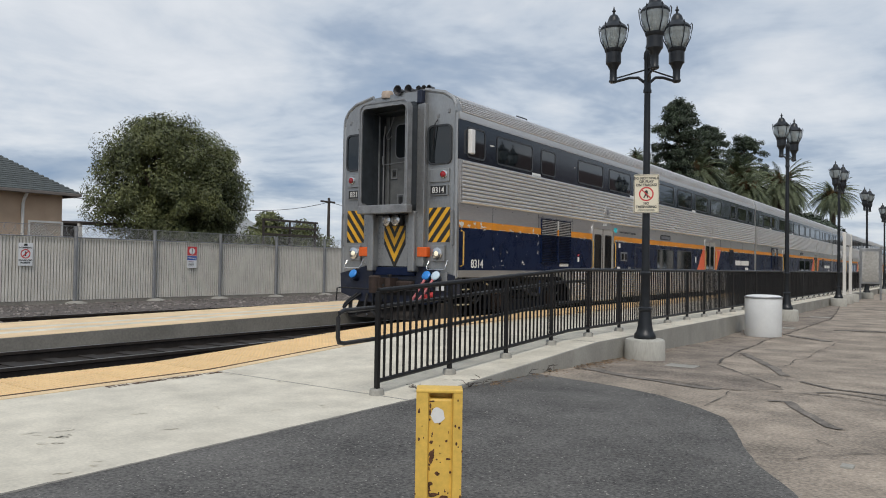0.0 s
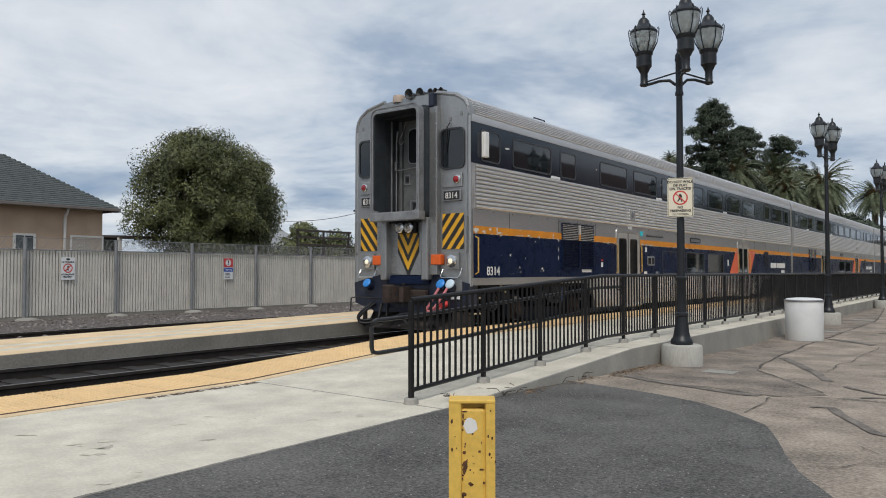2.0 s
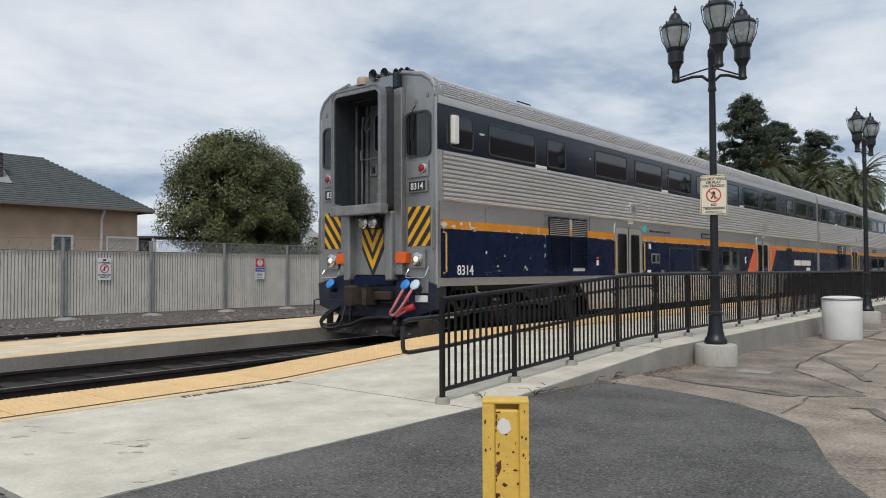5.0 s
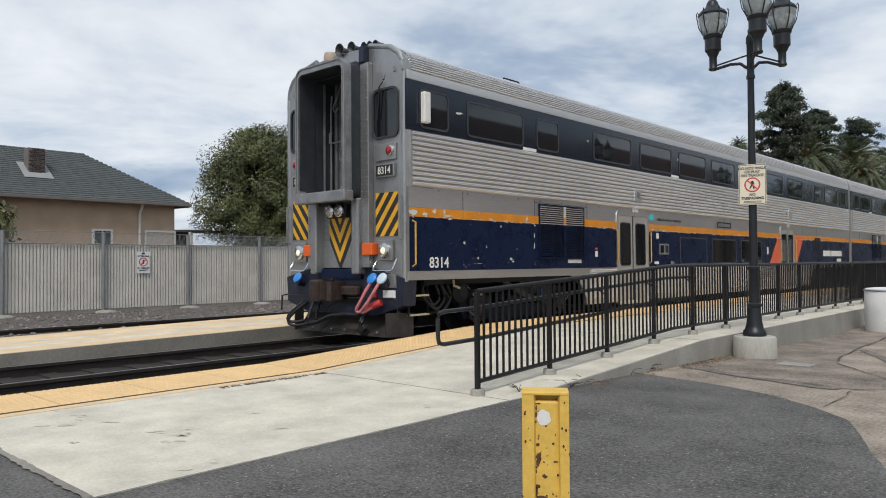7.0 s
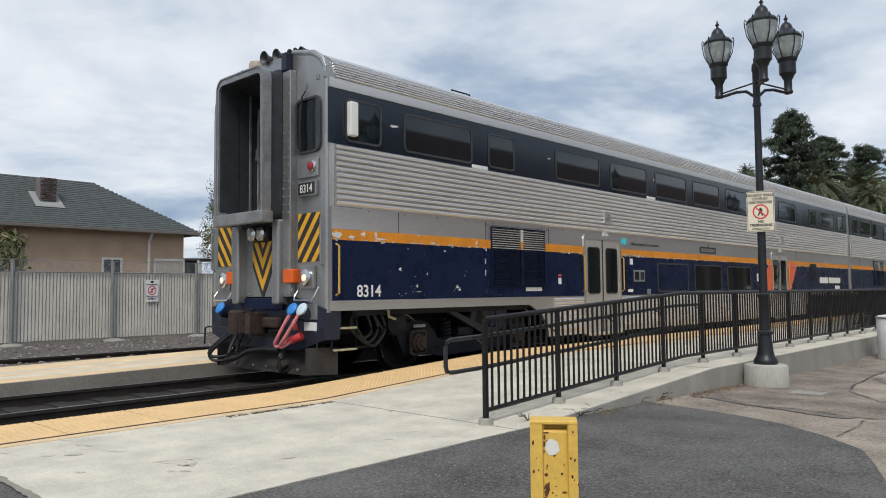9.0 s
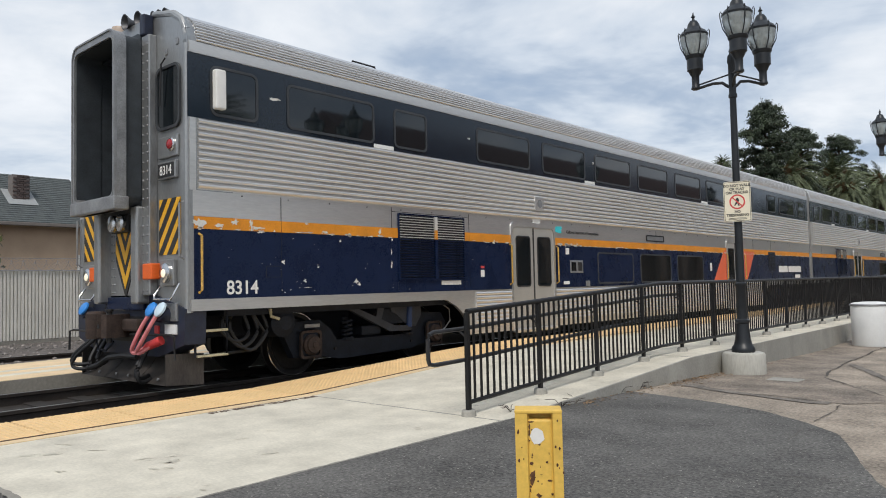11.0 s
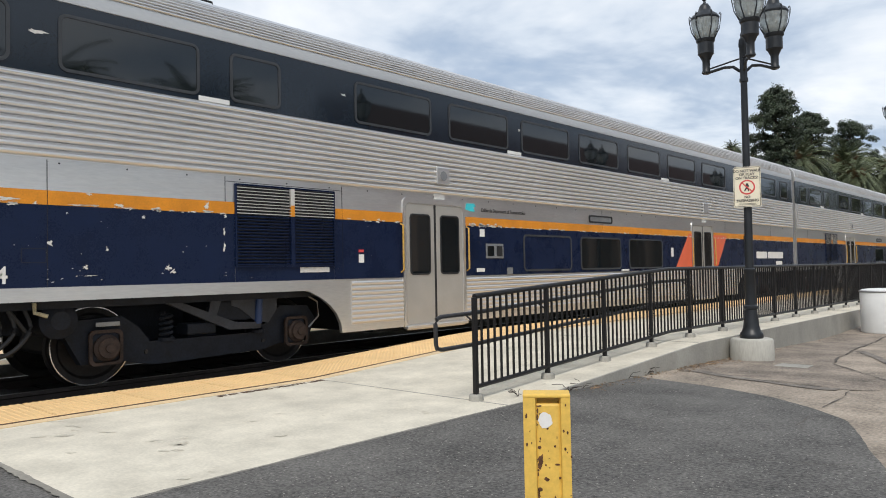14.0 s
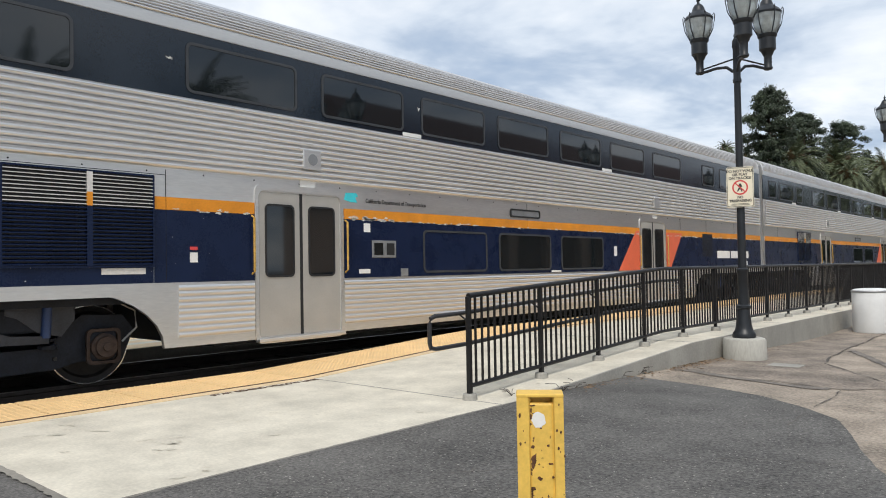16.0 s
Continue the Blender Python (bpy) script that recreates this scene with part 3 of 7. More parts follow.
TRACK_X, RAIL_Z = -9.70, -0.015
for x in (TRACK_X + 0.7525, TRACK_X - 0.7525, -16.3):
    z = RAIL_Z if x > -12 else 0.0
    rail = thing("rail", "rusty steel rail with a polished running head", "rail", "rails", "structure")
    part("rail_web", prism(bmx(), rail_profile(x, z), -60, 190, "y"), M["rail_steel"], rail)
    part("rail_head", box(bmx(), x - 0.024, x + 0.024, -60, 190, z - 0.01, z + 0.003), M["rail_top"], rail)
bm = bmx()
strip_along(bm, -11.36, -8.03, [-60, 190], lambda y: -0.165, 0.1)
tagged(part("track_bed", bm, M["tie"]), "oil-blackened track bed between the platforms", "track", kind="structure")
bm = bmx()
for i in range(60):
    y = -2 + i * 0.55
    box(bm, TRACK_X - 1.25, TRACK_X + 1.25, y, y + 0.22, -0.2, -0.145)
tagged(part("railway_ties", bm, M["tie"]), "dark timber ties under the rails", "track", kind="stuff")
bm = bmx()
strip_along(bm, -23.5, -13.9, [-60, 0, 10, 20, 40, 190], lambda y: -0.10, 0.1)
tagged(part("gravel_bed", bm, M["gravel"]), "dark brown gravel along the fence", "gravel", kind="structure")

# ---- the train: u across (+1.55 is the side by the platform), y from the front, z above the rail ----
SIDE, LEN = 1.55, 25.62
UP_WINDOWS = [(5.56, 7.20), (7.63, 9.27), (9.68, 11.33), (11.71, 13.36), (13.80, 15.44), (15.87, 17.51), (17.97, 19.60)]
LOW_WINDOWS = [(9.68, 11.34), (11.69, 13.39), (13.76, 15.46)]
DOORS = [(6.56, 7.95), (17.25, 18.55)]
ROOF = [(1.55, 4.18), (1.545, 4.36), (1.53, 4.46), (1.49, 4.55), (1.42, 4.62), (1.32, 4.68), (1.18, 4.73), (0.95, 4.785), (0.65, 4.83), (0.3, 4.855), (0, 4.86)]


def body_outline(z0=1.03):
    right = [(1.55, z0)] + ROOF
    return right + [(-u, z) for u, z in right[-2::-1]]


def side_text(name, text, size, key, parent, y, z, stretch=1.0, label="", bold=0.0):
    return words(name, text, size, M[key], parent, pose(SIDE + 0.009, y, z, 90, 0, 90), stretch, label, bold)


def window(car, y0, y1, z0, z1, name="window", r=0.09, glass="glass"):
    w = part(name, ring_prism(bmx(), rrect(y0, y1, z0, z1, r), rrect(y0 + 0.035, y1 - 0.035, z0 + 0.035, z1 - 0.035, r - 0.03), SIDE - 0.03, SIDE + 0.018), M["seal"], car, "grey window gasket", smooth=True)
    part("pane", prism(bmx(), rrect(y0 + 0.03, y1 - 0.03, z0 + 0.03, z1 - 0.03, r - 0.025), SIDE - 0.02, SIDE + 0.009, "x"), M[glass], w, "dark tinted glass")
    return w


def corrugated(bm, y0, y1, z0, z1, n, proud, base):
    """Rounded ridges along y between z0 and z1."""
    prof = [(base - 0.01, z0)]
    p = (z1 - z0) / n
    for k in range(n):
        zb = z0 + k * p
        prof += [(base, zb + p * 0.02), (base, zb + p * 0.20)]
        for a in range(7):
            t = a / 6
            prof.append((base + proud * math.sin(math.pi * (0.08 + 0.84 * t)) ** 0.6, zb + p * (0.22 + 0.76 * t)))
    prof += [(base, z1), (base - 0.01, z1)]
    return prism(bm, prof, y0, y1, "y")


def gaps(y0, y1, cuts):
    """The stretches of y0..y1 outside the cuts."""
    out, a = [], y0
    for c0, c1 in sorted(cuts):
        if c1 <= a or c0 >= y1:
            continue
        if c0 > a:
            out.append((a, c0))
        a = max(a, c1)
    if a < y1:
        out.append((a, y1))
    return out


def door_pair(car, y0, y1):
    """Double sliding door, closed."""
    fr = part("door_frame", ring_prism(bmx(), rrect(y0 - 0.05, y1 + 0.05, 0.34, 2.42, 0.1), rrect(y0, y1, 0.40, 2.34, 0.09), SIDE - 0.02, SIDE + 0.02), M["stainless"], car, smooth=True)
    mid = (y0 + y1) / 2
    for a, b in ((y0 + 0.01, mid - 0.02), (mid + 0.02, y1 - 0.01)):
        leaf = part("door_leaf", bbox(bmx(), SIDE - 0.03, SIDE + 0.004, a, b, 0.42, 2.33, 0.012), M["door_paint"], car, "pale grey sliding door leaf")
        c, h = (a + b) / 2, min(0.235, (b - a) * 0.38)
        part("window_seal", ring_prism(bmx(), rrect(c - h, c + h, 1.20, 2.17, 0.07), rrect(c - h + 0.025, c + h - 0.025, 1.225, 2.145, 0.05), SIDE - 0.01, SIDE + 0.014), M["rubber"], leaf, smooth=True)
        part("pane", prism(bmx(), rrect(c - h + 0.02, c + h - 0.02, 1.22, 2.15, 0.055), SIDE - 0.01, SIDE + 0.008, "x"), M["glass"], leaf, "dark door glass")
    part("door_seal", box(bmx(), SIDE - 0.02, SIDE + 0.002, mid - 0.025, mid + 0.025, 0.42, 2.33), M["rubber"], car)
    part("threshold", bbox(bmx(), SIDE - 0.02, SIDE + 0.07, y0 - 0.03, y1 + 0.03, 0.36, 0.41, 0.008), M["stainless"], car, "metal door sill plate")
    for y in (y0 - 0.09, y1 + 0.09):
        part("grab_bar", tube(bmx(), [(SIDE, y, 2.0), (SIDE + 0.06, y, 1.97), (SIDE + 0.06, y, 1.28), (SIDE, y, 1.25)], 0.015, 8), M["grab"], car, "worn yellow grab bar", True)
    part("door_label", bbox(bmx(), SIDE, SIDE + 0.012, mid - 0.02, mid + 0.24, 2.425, 2.52, 0.003), M["white"], car, "small white notice over the door")


M["grab"] = mat("worn_yellow_bar", (0.50, 0.30, 0.06), 0.5, var=0.3, scale=20, stain=0.5, stain_col=(0.3, 0.28, 0.25))
M["door_paint"] = mat("pale_door_paint", (0.43, 0.41, 0.375), 0.45, 0.35, var=0.06, scale=2)
M["silver_slat"] = mat("silver_slat", (0.60, 0.58, 0.55), 0.45, 0.2, var=0.1)


def vent(car, y0, y1, z0, z1, split=2.02):
    v = part("vent", ring_prism(bmx(), rrect(y0 - 0.02, y1 + 0.02, z0 - 0.02, z1 + 0.02, 0.01, 1), rrect(y0, y1, z0, z1, 0.01, 1), SIDE - 0.03, SIDE + 0.030), M["navy"], car)
    part("vent_backing", box(bmx(), SIDE - 0.01, SIDE + 0.002, y0, y1, z0, z1), M["rubber"], v)
    mid = y0 + (y1 - y0) * 0.545
    part("mullion", box(bmx(), SIDE, SIDE + 0.036, mid - 0.03, mid + 0.03, z0, split), M["navy"], v)
    part("mullion", box(bmx(), SIDE, SIDE + 0.036, mid - 0.03, mid + 0.03, split, split + 0.15), M["orange"], v)
    part("mullion", box(bmx(), SIDE, SIDE + 0.036, mid - 0.03, mid + 0.03, split + 0.15, z1), M["silver_slat"], v)
    n = 25
    p = (z1 - z0) / n
    for a, b in ((y0, mid - 0.03), (mid + 0.03, y1)):
        def slat_mesh(key):
            lift = 0.30 if key == "navy" else 0.0
            return mesh_of(prism(bmx(), [(-0.024, (lift - 0.36) * p), (0.006, -p * 0.52), (0.010, -p * 0.52), (0.010, -p * 0.30), (-0.024, (lift - 0.16) * p)], a, b, "y"), "slat", M[key])
        navy_me, silver_me = slat_mesh("navy"), slat_mesh("silver_slat")
        for k in range(n):
            z = z0 + (k + 0.7) * p
            piece("slat", silver_me if z > split else navy_me, v, Matrix.Translation((SIDE + 0.026, 0, z)))
    return v


def flakes(car, spots, label="bare patches where the paint has flaked"):
    """Irregular flat chips on the side: (y, z, width, height)."""
    bm = bmx()
    rr = random.Random(11)
    for y, z, w, h in spots:
        n = rr.randint(13, 19)
        vs = []
        for k in range(n):
            a = k * math.tau / n
            q = rr.uniform(0.25, 1.15)
            vs.append(bm.verts.new((SIDE + 0.0105, y + math.cos(a) * w * 0.5 * q, z + math.sin(a) * h * 0.5 * q)))
        bm.faces.new(vs)
    return tagged(part("flaked_paint", bm, M["chip"], car, label), kind="stuff")


def wheelset(parent, y):
    """Axle with two wheels; turns about its own x axis."""
    bm = bmx()
    rot = Matrix.Rotation(radians(90), 4, "Y")
    lathe(bm, [(0.08, -0.95), (0.08, 0.95)], 12, rot)
    for sgn in (1, -1):
        t = bmx()
        lathe(t, [(0.12, -0.02), (0.14, 0.03), (0.36, 0.02), (0.39, 0.05), (0.457, 0.055), (0.465, -0.06), (0.485, -0.075), (0.485, -0.09), (0.40, -0.09), (0.36, -0.04), (0.13, -0.06)], 36)
        if sgn < 0:
            t.transform(Matrix.Rotation(radians(180), 4, "X"))
        t.transform(Matrix.Translation((0, 0, 0.75 * sgn)))
        join(bm, t, rot)
    me = mesh_of(bm, "wheelset", M["wheel"], True)
    ws2 = new("wheelset", me)
    ws2.parent = parent
    ws2.matrix_basis = Matrix.Translation((0, y, 0.457))
    return ws2


def bogie(car, ya, yb):
    """Two-axle truck between axles ya and yb."""
    bg = part("bogie", bmx_frame(ya, yb), M["under"], car, "grimy blue-black two-axle truck", True)
    for y in (ya, yb):
        for sgn in (1, -1):
            ab = part("axle_box", bbox(bmx(), sgn * 1.08 - 0.14, sgn * 1.08 + 0.14, y - 0.16, y + 0.16, 0.29, 0.64, 0.05), M["under"], bg)
            bm = bmx()
            lathe(bm, [(0.15, -0.02), (0.15, 0.03), (0.12, 0.05), (0.115, 0.085), (0.05, 0.09), (0.045, 0.11)], 18, Matrix.Translation((sgn * 1.22, y, 0.457)) @ Matrix.Rotation(radians(90 * sgn), 4, "Y"))
            part("axle_cap", bm, M["rust"], bg, "rusty round axle-box cover", True)
    mid = (ya + yb) / 2
    for y in (mid - 0.55, mid + 0.75):
        bm = bmx()
        pts = [(1.12 + 0.07 * math.cos(a * 0.7), y + 0.07 * math.sin(a * 0.7), 0.50 + a * 0.0072) for a in range(45)]
        tube(bm, pts, 0.018, 6)
        part("spring", bm, M["under"], bg, "coil spring")
        part("spring_seat", lathe(bmx(), [(0.10, 0), (0.10, 0.04)], 14, Matrix.Translation((1.12, y, 0.47))), M["under"], bg)
    part("strut", prism(bmx(), [(ya + 0.55, 1.00), (ya + 0.72, 1.0), (mid + 0.35, 0.64), (mid + 0.72, 0.62), (mid + 0.72, 0.54), (mid + 0.25, 0.55)], 1.16, 1.24, "x"), M["strut"], bg, "diagonal radius rod")
    part("strut", prism(bmx(), [(mid + 0.02, 1.0), (mid + 0.17, 1.0), (mid + 0.05, 0.66), (mid - 0.06, 0.70)], 1.14, 1.22, "x"), M["strut"], bg)
    part("bolster", bbox(bmx(), -1.2, 1.2, mid - 0.02, mid + 0.62, 0.66, 0.93, 0.03), M["under"], bg)
    part("damper", tube(bmx(), [(1.22, yb - 0.62, 0.60), (1.22, yb - 0.60, 1.0)], 0.05, 12), M["damper"], bg, "blue-painted damper", True)
    part("air_line", tube(bmx(), [(1.24, yb - 0.25, 0.95), (1.27, yb + 0.05, 1.0), (1.26, yb + 0.34, 0.85), (1.26, yb + 0.36, 0.65), (1.24, yb + 0.2, 0.5)], 0.012, 6), M["galv"], bg, "thin grey air line")
    # dark block added between the wheels so that the gap reads black
    part("traction_motor", bbox(bmx(), -0.55, 0.55, ya - 0.35, yb + 0.35, 0.34, 0.96, 0.05), M["under"], bg)
    part("bolster_shroud", prism(bmx(), [(mid + 0.30, 0.98), (mid + 1.0, 0.98), (mid + 1.0, 0.78), (mid + 0.86, 0.60), (mid + 0.62, 0.66), (mid + 0.42, 0.82), (mid + 0.30, 0.86)], 1.13, 1.21, "x"), M["strut"], bg, "folded steel shroud over the bolster")
    for y in (ya, yb):
        part("pedestal_jaw", ring_prism(bmx(), rrect(y - 0.19, y + 0.19, 0.26, 0.66, 0.06, 3), rrect(y - 0.155, y + 0.155, 0.295, 0.625, 0.05, 3), 1.19, 1.228, "x"), M["rust"], bg, "brown frame round the axle box")
        part("frame_bolt", lathe(bmx(), [(0.028, 0), (0.022, 0.02)], 8, Matrix.Translation((1.14, y + (0.5 if y == ya else -0.5), 0.36)) @ Matrix.Rotation(radians(90), 4, "Y")), M["wheel"], bg)
    part("brake_unit", bbox(bmx(), 0.9, 1.18, mid - 0.3, mid + 0.1, 0.52, 0.66, 0.02), M["under"], bg)
    part("data_plate", bbox(bmx(), 1.222, 1.235, ya - 0.12, ya + 0.15, 0.70, 0.75, 0.004), M["galv"], bg, "pale metal plate over the axle box")
    for y in (ya, yb):
        part("rim_edge", lathe(bmx(), [(0.450, 0.0), (0.462, 0.0), (0.462, 0.006), (0.450, 0.006)], 40, Matrix.Translation((0.806, y, 0.457)) @ Matrix.Rotation(radians(90), 4, "Y"), False), M["chrome"], bg, "bright worn wheel rim edge", True)
        WHEELS.append(wheelset(bg, y))
    return bg


M["strut"] = mat("worn_grey_blue_steel", (0.028, 0.032, 0.042), 0.6, var=0.3, scale=6)
M["damper"] = mat("dark_blue_damper", (0.02, 0.045, 0.13), 0.5, var=0.2)
WHEELS = []


def bmx_frame(ya, yb):
    bm = bmx()
    out = [(ya - 0.42, 0.60), (ya - 0.30, 0.78), (ya + 0.22, 0.80), (ya + 0.42, 0.66), (ya + 0.55, 0.48), (yb - 0.55, 0.48), (yb - 0.42, 0.66), (yb - 0.22, 0.82), (yb + 0.25, 0.80), (yb + 0.38, 0.62),
           (yb + 0.25, 0.30), (yb - 0.25, 0.30), (yb - 0.50, 0.24), (ya + 0.62, 0.20), (ya + 0.40, 0.24), (ya + 0.22, 0.28), (ya - 0.25, 0.28)]
    for sgn in (1, -1):
        a, b = sorted((sgn * 1.00, sgn * 1.14))
        prism(bm, out, a, b, "x")
    box(bm, -1.0, 1.0, (ya + yb) / 2 - 0.2, (ya + yb) / 2 + 0.2, 0.35, 0.6)
    return bm


def skirt(car, y0, y1):
    """Lower side between the trucks, with wheel-arch curves."""
    pts = []
    for k in range(9):
        a = radians(90 * k / 8)
        pts.append((y0 - 1.25 + 1.25 * math.sin(a), 0.40 + 0.72 * math.cos(a) if k else 1.10))
    left = [(y0 - 2.05, 1.10)] + pts
    right = [(y0 + y1 - y, z) for y, z in reversed(left)]
    for sgn in (1, -1):
        a, b = sorted((sgn * (SIDE - 0.06), sgn * (SIDE - 0.002)))
        part("skirt", prism(bmx(), left + right, a, b, "x"), M["stainless"], car, "smooth stainless skirt with wheel arch")


def car_body(car, cab, number_label=True):
    y_front = 0.62 if cab else 0.0
    part("body", prism(bmx(), body_outline(), y_front, LEN, "y"), M["stainless"], car, "brushed stainless double-deck body shell", True)
    cuts = [(a - 0.05, b + 0.05) for a, b in DOORS]
    bands = ((1.165, 2.02, "navy", "navy_panel", "glossy navy lower side panel"), (2.02, 2.17, "orange", "orange_stripe", "orange stripe with flaking edges"))
    for a, b in gaps(0.07, LEN - 0.05, cuts + [(3.55, 5.15)]):
        for z0, z1, key, nm, lb in bands:
            edges = [a] + [s_ for s_ in (1.35, 5.3, 12.6, 21.2, 23.3) if a + 0.1 < s_ < b - 0.1] + [b]
            for e0, e1 in zip(edges, edges[1:]):
                part(nm, box(bmx(), SIDE - 0.02, SIDE + 0.006 + (0.0015 if key == "orange" else 0), e0 + 0.004, e1 - 0.004, z0, z1), M[key], car, lb)
    for z0, z1, key, nm, lb in bands:
        part(nm, box(bmx(), -SIDE - 0.006, -SIDE + 0.02, 0.07, LEN - 0.05, z0, z1), M[key], car, lb)
    part("window_band", box(bmx(), SIDE - 0.02, SIDE + 0.005, 0.0, LEN - 0.03, 3.385, 4.18), M["band"], car, "black-blue upper window band")
    part("window_band", box(bmx(), -SIDE - 0.005, -SIDE + 0.02, 0.04, LEN - 0.03, 3.385, 4.18), M["band"], car)
    part("corrugated_side", corrugated(bmx(), 0.12, LEN - 0.1, 2.50, 3.375, 11, 0.052, SIDE + 0.001), M["rib_metal"], car, "fluted stainless side panel", True)
    part("edge_seam", box(bmx(), SIDE, SIDE + 0.012, 0.02, 0.10, 2.49, 3.38), M["stainless"], car)
    part("cant_strip", prism(bmx(), [(SIDE - 0.02, 4.185), (SIDE + 0.012, 4.185), (SIDE + 0.012, 4.30), (SIDE + 0.004, 4.33), (SIDE - 0.03, 4.33)], 0.02, LEN - 0.02, "y"), M["cant"], car, "smooth pale strip under the roof", True)
    part("side_sill", box(bmx(), SIDE - 0.02, SIDE + 0.016, 0.03, 5.0, 1.02, 1.16), M["stainless"], car, "stainless side sill")
    part("side_sill", box(bmx(), SIDE - 0.02, SIDE + 0.016, LEN - 5.0, LEN - 0.03, 1.02, 1.16), M["stainless"], car, "stainless side sill")
    # roof ribs
    ROOF_RIBBED = [p for p in ROOF if p[1] > 4.37]
    bm = bmx()
    pts = []
    for (u0, z0), (u1, z1) in zip([(1.548, 4.35)] + ROOF_RIBBED[:-1], ROOF_RIBBED):
        n = max(1, round(math.hypot(u1 - u0, z1 - z0) / 0.043))
        pts += [(u0 + (u1 - u0) * k / n, z0 + (z1 - z0) * k / n) for k in range(n)]
    for u, z in pts:
        for sgn in (1, -1):
            nx, nz = (u / 1.6, max(0.25, (z - 4.0)))
            l_ = math.hypot(nx, nz)
            nx, nz = nx / l_, nz / l_
            tx, tz = nz, -nx
            prism(bm, [(sgn * (u + tx * 0.012), z + tz * 0.012), (sgn * (u + tx * 0.006 + nx * 0.024), z + tz * 0.006 + nz * 0.024), (sgn * (u - tx * 0.006 + nx * 0.024), z - tz * 0.006 + nz * 0.024), (sgn * (u - tx * 0.012), z - tz * 0.012)], 0.12, LEN - 0.1, "y")
    part("roof_ribs", bm, M["rib_metal"], car, "lengthwise stainless roof ribs")
    skirt(car, 5.28, LEN - 5.28)
    for a, b in gaps(5.45, LEN - 5.45, [(c - 0.06, d + 0.06) for c, d in DOORS]):
        part("fluted_skirt", corrugated(bmx(), a, b, 0.50, 1.13, 9, 0.022, SIDE - 0.001), M["rib_metal"], car, "fluted lower skirt", True)
    part("underframe", box(bmx(), -1.35, 1.35, 0.6, LEN - 0.4, 0.93, 1.04), M["under"], car)
    part("equipment_box", box(bmx(), -1.4, 1.4, 6.0, LEN - 6.0, 0.35, 0.95), M["under"], car)
    for y0, y1 in UP_WINDOWS:
        window(car, y0, y1, 3.45, 4.07)
    for k, (y0, y1) in enumerate(LOW_WINDOWS):
        window(car, y0, y1, 1.215, 1.91, glass="navy" if k == 0 else "glass")
    for y0, y1 in ((21.0, 21.84), (22.25, 23.9), (24.35, 25.1)):
        window(car, y0, y1, 3.47, 4.05, r=0.08)
    for d in DOORS:
        door_pair(car, *d)
    vent(car, 3.57, 5.13, 1.37, 2.39)
    part("navy_panel", box(bmx(), SIDE - 0.02, SIDE + 0.006, 3.554, 5.146, 1.165, 1.36), M["navy"], car, "glossy navy lower side panel")
    v2 = part("small_vent", box(bmx(), SIDE, SIDE + 0.012, 20.9, 21.6, 1.5, 2.12), M["rubber"], car)
    for k in range(12):
        part("slat", box(bmx(), SIDE + 0.012, SIDE + 0.024, 20.92, 21.58, 1.53 + k * 0.048, 1.545 + k * 0.048), M["navy"], v2)
    # vertical seams of the flat panels
    for y in (1.35, 3.42, 5.3, 12.6, 19.5, 21.2, 23.3):
        part("panel_seam", box(bmx(), SIDE, SIDE + 0.0035, y - 0.004, y + 0.004, 1.165, 2.49), M["rubber"], car)
    part("panel_seam", box(bmx(), SIDE, SIDE + 0.0035, 3.43, 5.29, 2.425, 2.432), M["rubber"], car)
    # coral flashes beside the rear door
    part("coral_flash", prism(bmx(), [(16.15, 1.165), (17.19, 1.165), (17.19, 2.10), (17.02, 2.10)], SIDE, SIDE + 0.0095, "x"), M["coral"], car, "slanted coral paint flash")
    part("coral_flash", prism(bmx(), [(18.61, 1.165), (18.85, 1.165), (19.6, 2.10), (18.61, 2.10)], SIDE, SIDE + 0.0095, "x"), M["coral"], car, "slanted coral paint flash")
    # operator's name as plain bars
    for y0, y1, z0, z1 in ((21.95, 22.9, 1.45, 1.66), (23.0, 24.45, 1.45, 1.66), (23.75, 24.35, 1.24, 1.36)):
        part("name_bar", box(bmx(), SIDE, SIDE + 0.009, y0, y1, z0, z1), M["white"], car, "plain white lettering bar")
    sp = part("speaker_box", bbox(bmx(), SIDE, SIDE + 0.066, 7.26, 7.57, 2.67, 2.95, 0.01), M["stainless"], car, "square speaker box")
    part("speaker_mesh", lathe(bmx(), [(0.08, 0), (0.08, 0.006)], 14, Matrix.Translation((SIDE + 0.064, 7.42, 2.81)) @ Matrix.Rotation(radians(90), 4, "Y")), M["galv"], sp)
    sp = part("speaker_box", bbox(bmx(), SIDE, SIDE + 0.066, 17.9, 18.2, 2.67, 2.95, 0.01), M["stainless"], car, "square speaker box")
    part("oval_lamp", ring_prism(bmx(), rrect(12.05, 13.03, 2.215, 2.375, 0.05), rrect(12.09, 12.99, 2.245, 2.345, 0.035), SIDE, SIDE + 0.016), M["rubber"], car, smooth=True)
    part("oval_plate", prism(bmx(), rrect(12.08, 13.0, 2.24, 2.35, 0.04), SIDE, SIDE + 0.009, "x"), M["galv"], car)
    for y in (3.07, 9.25, 15.5):
        part("notice_plate", bbox(bmx(), SIDE, SIDE + 0.014, y, y + 0.42, 3.385, 3.445, 0.003), M["white"], car, "small white notice plate")
    bogie(car, 2.09, 4.72)
    bogie(car, LEN - 4.72, LEN - 2.09)
    part("roof_fitting", tube(bmx(), [(1.15, 3.0, 4.72), (1.15, 3.02, 4.80), (1.15, 3.5, 4.80), (1.15, 3.52, 4.72)], 0.014, 6), M["rubber"], car)
    return car


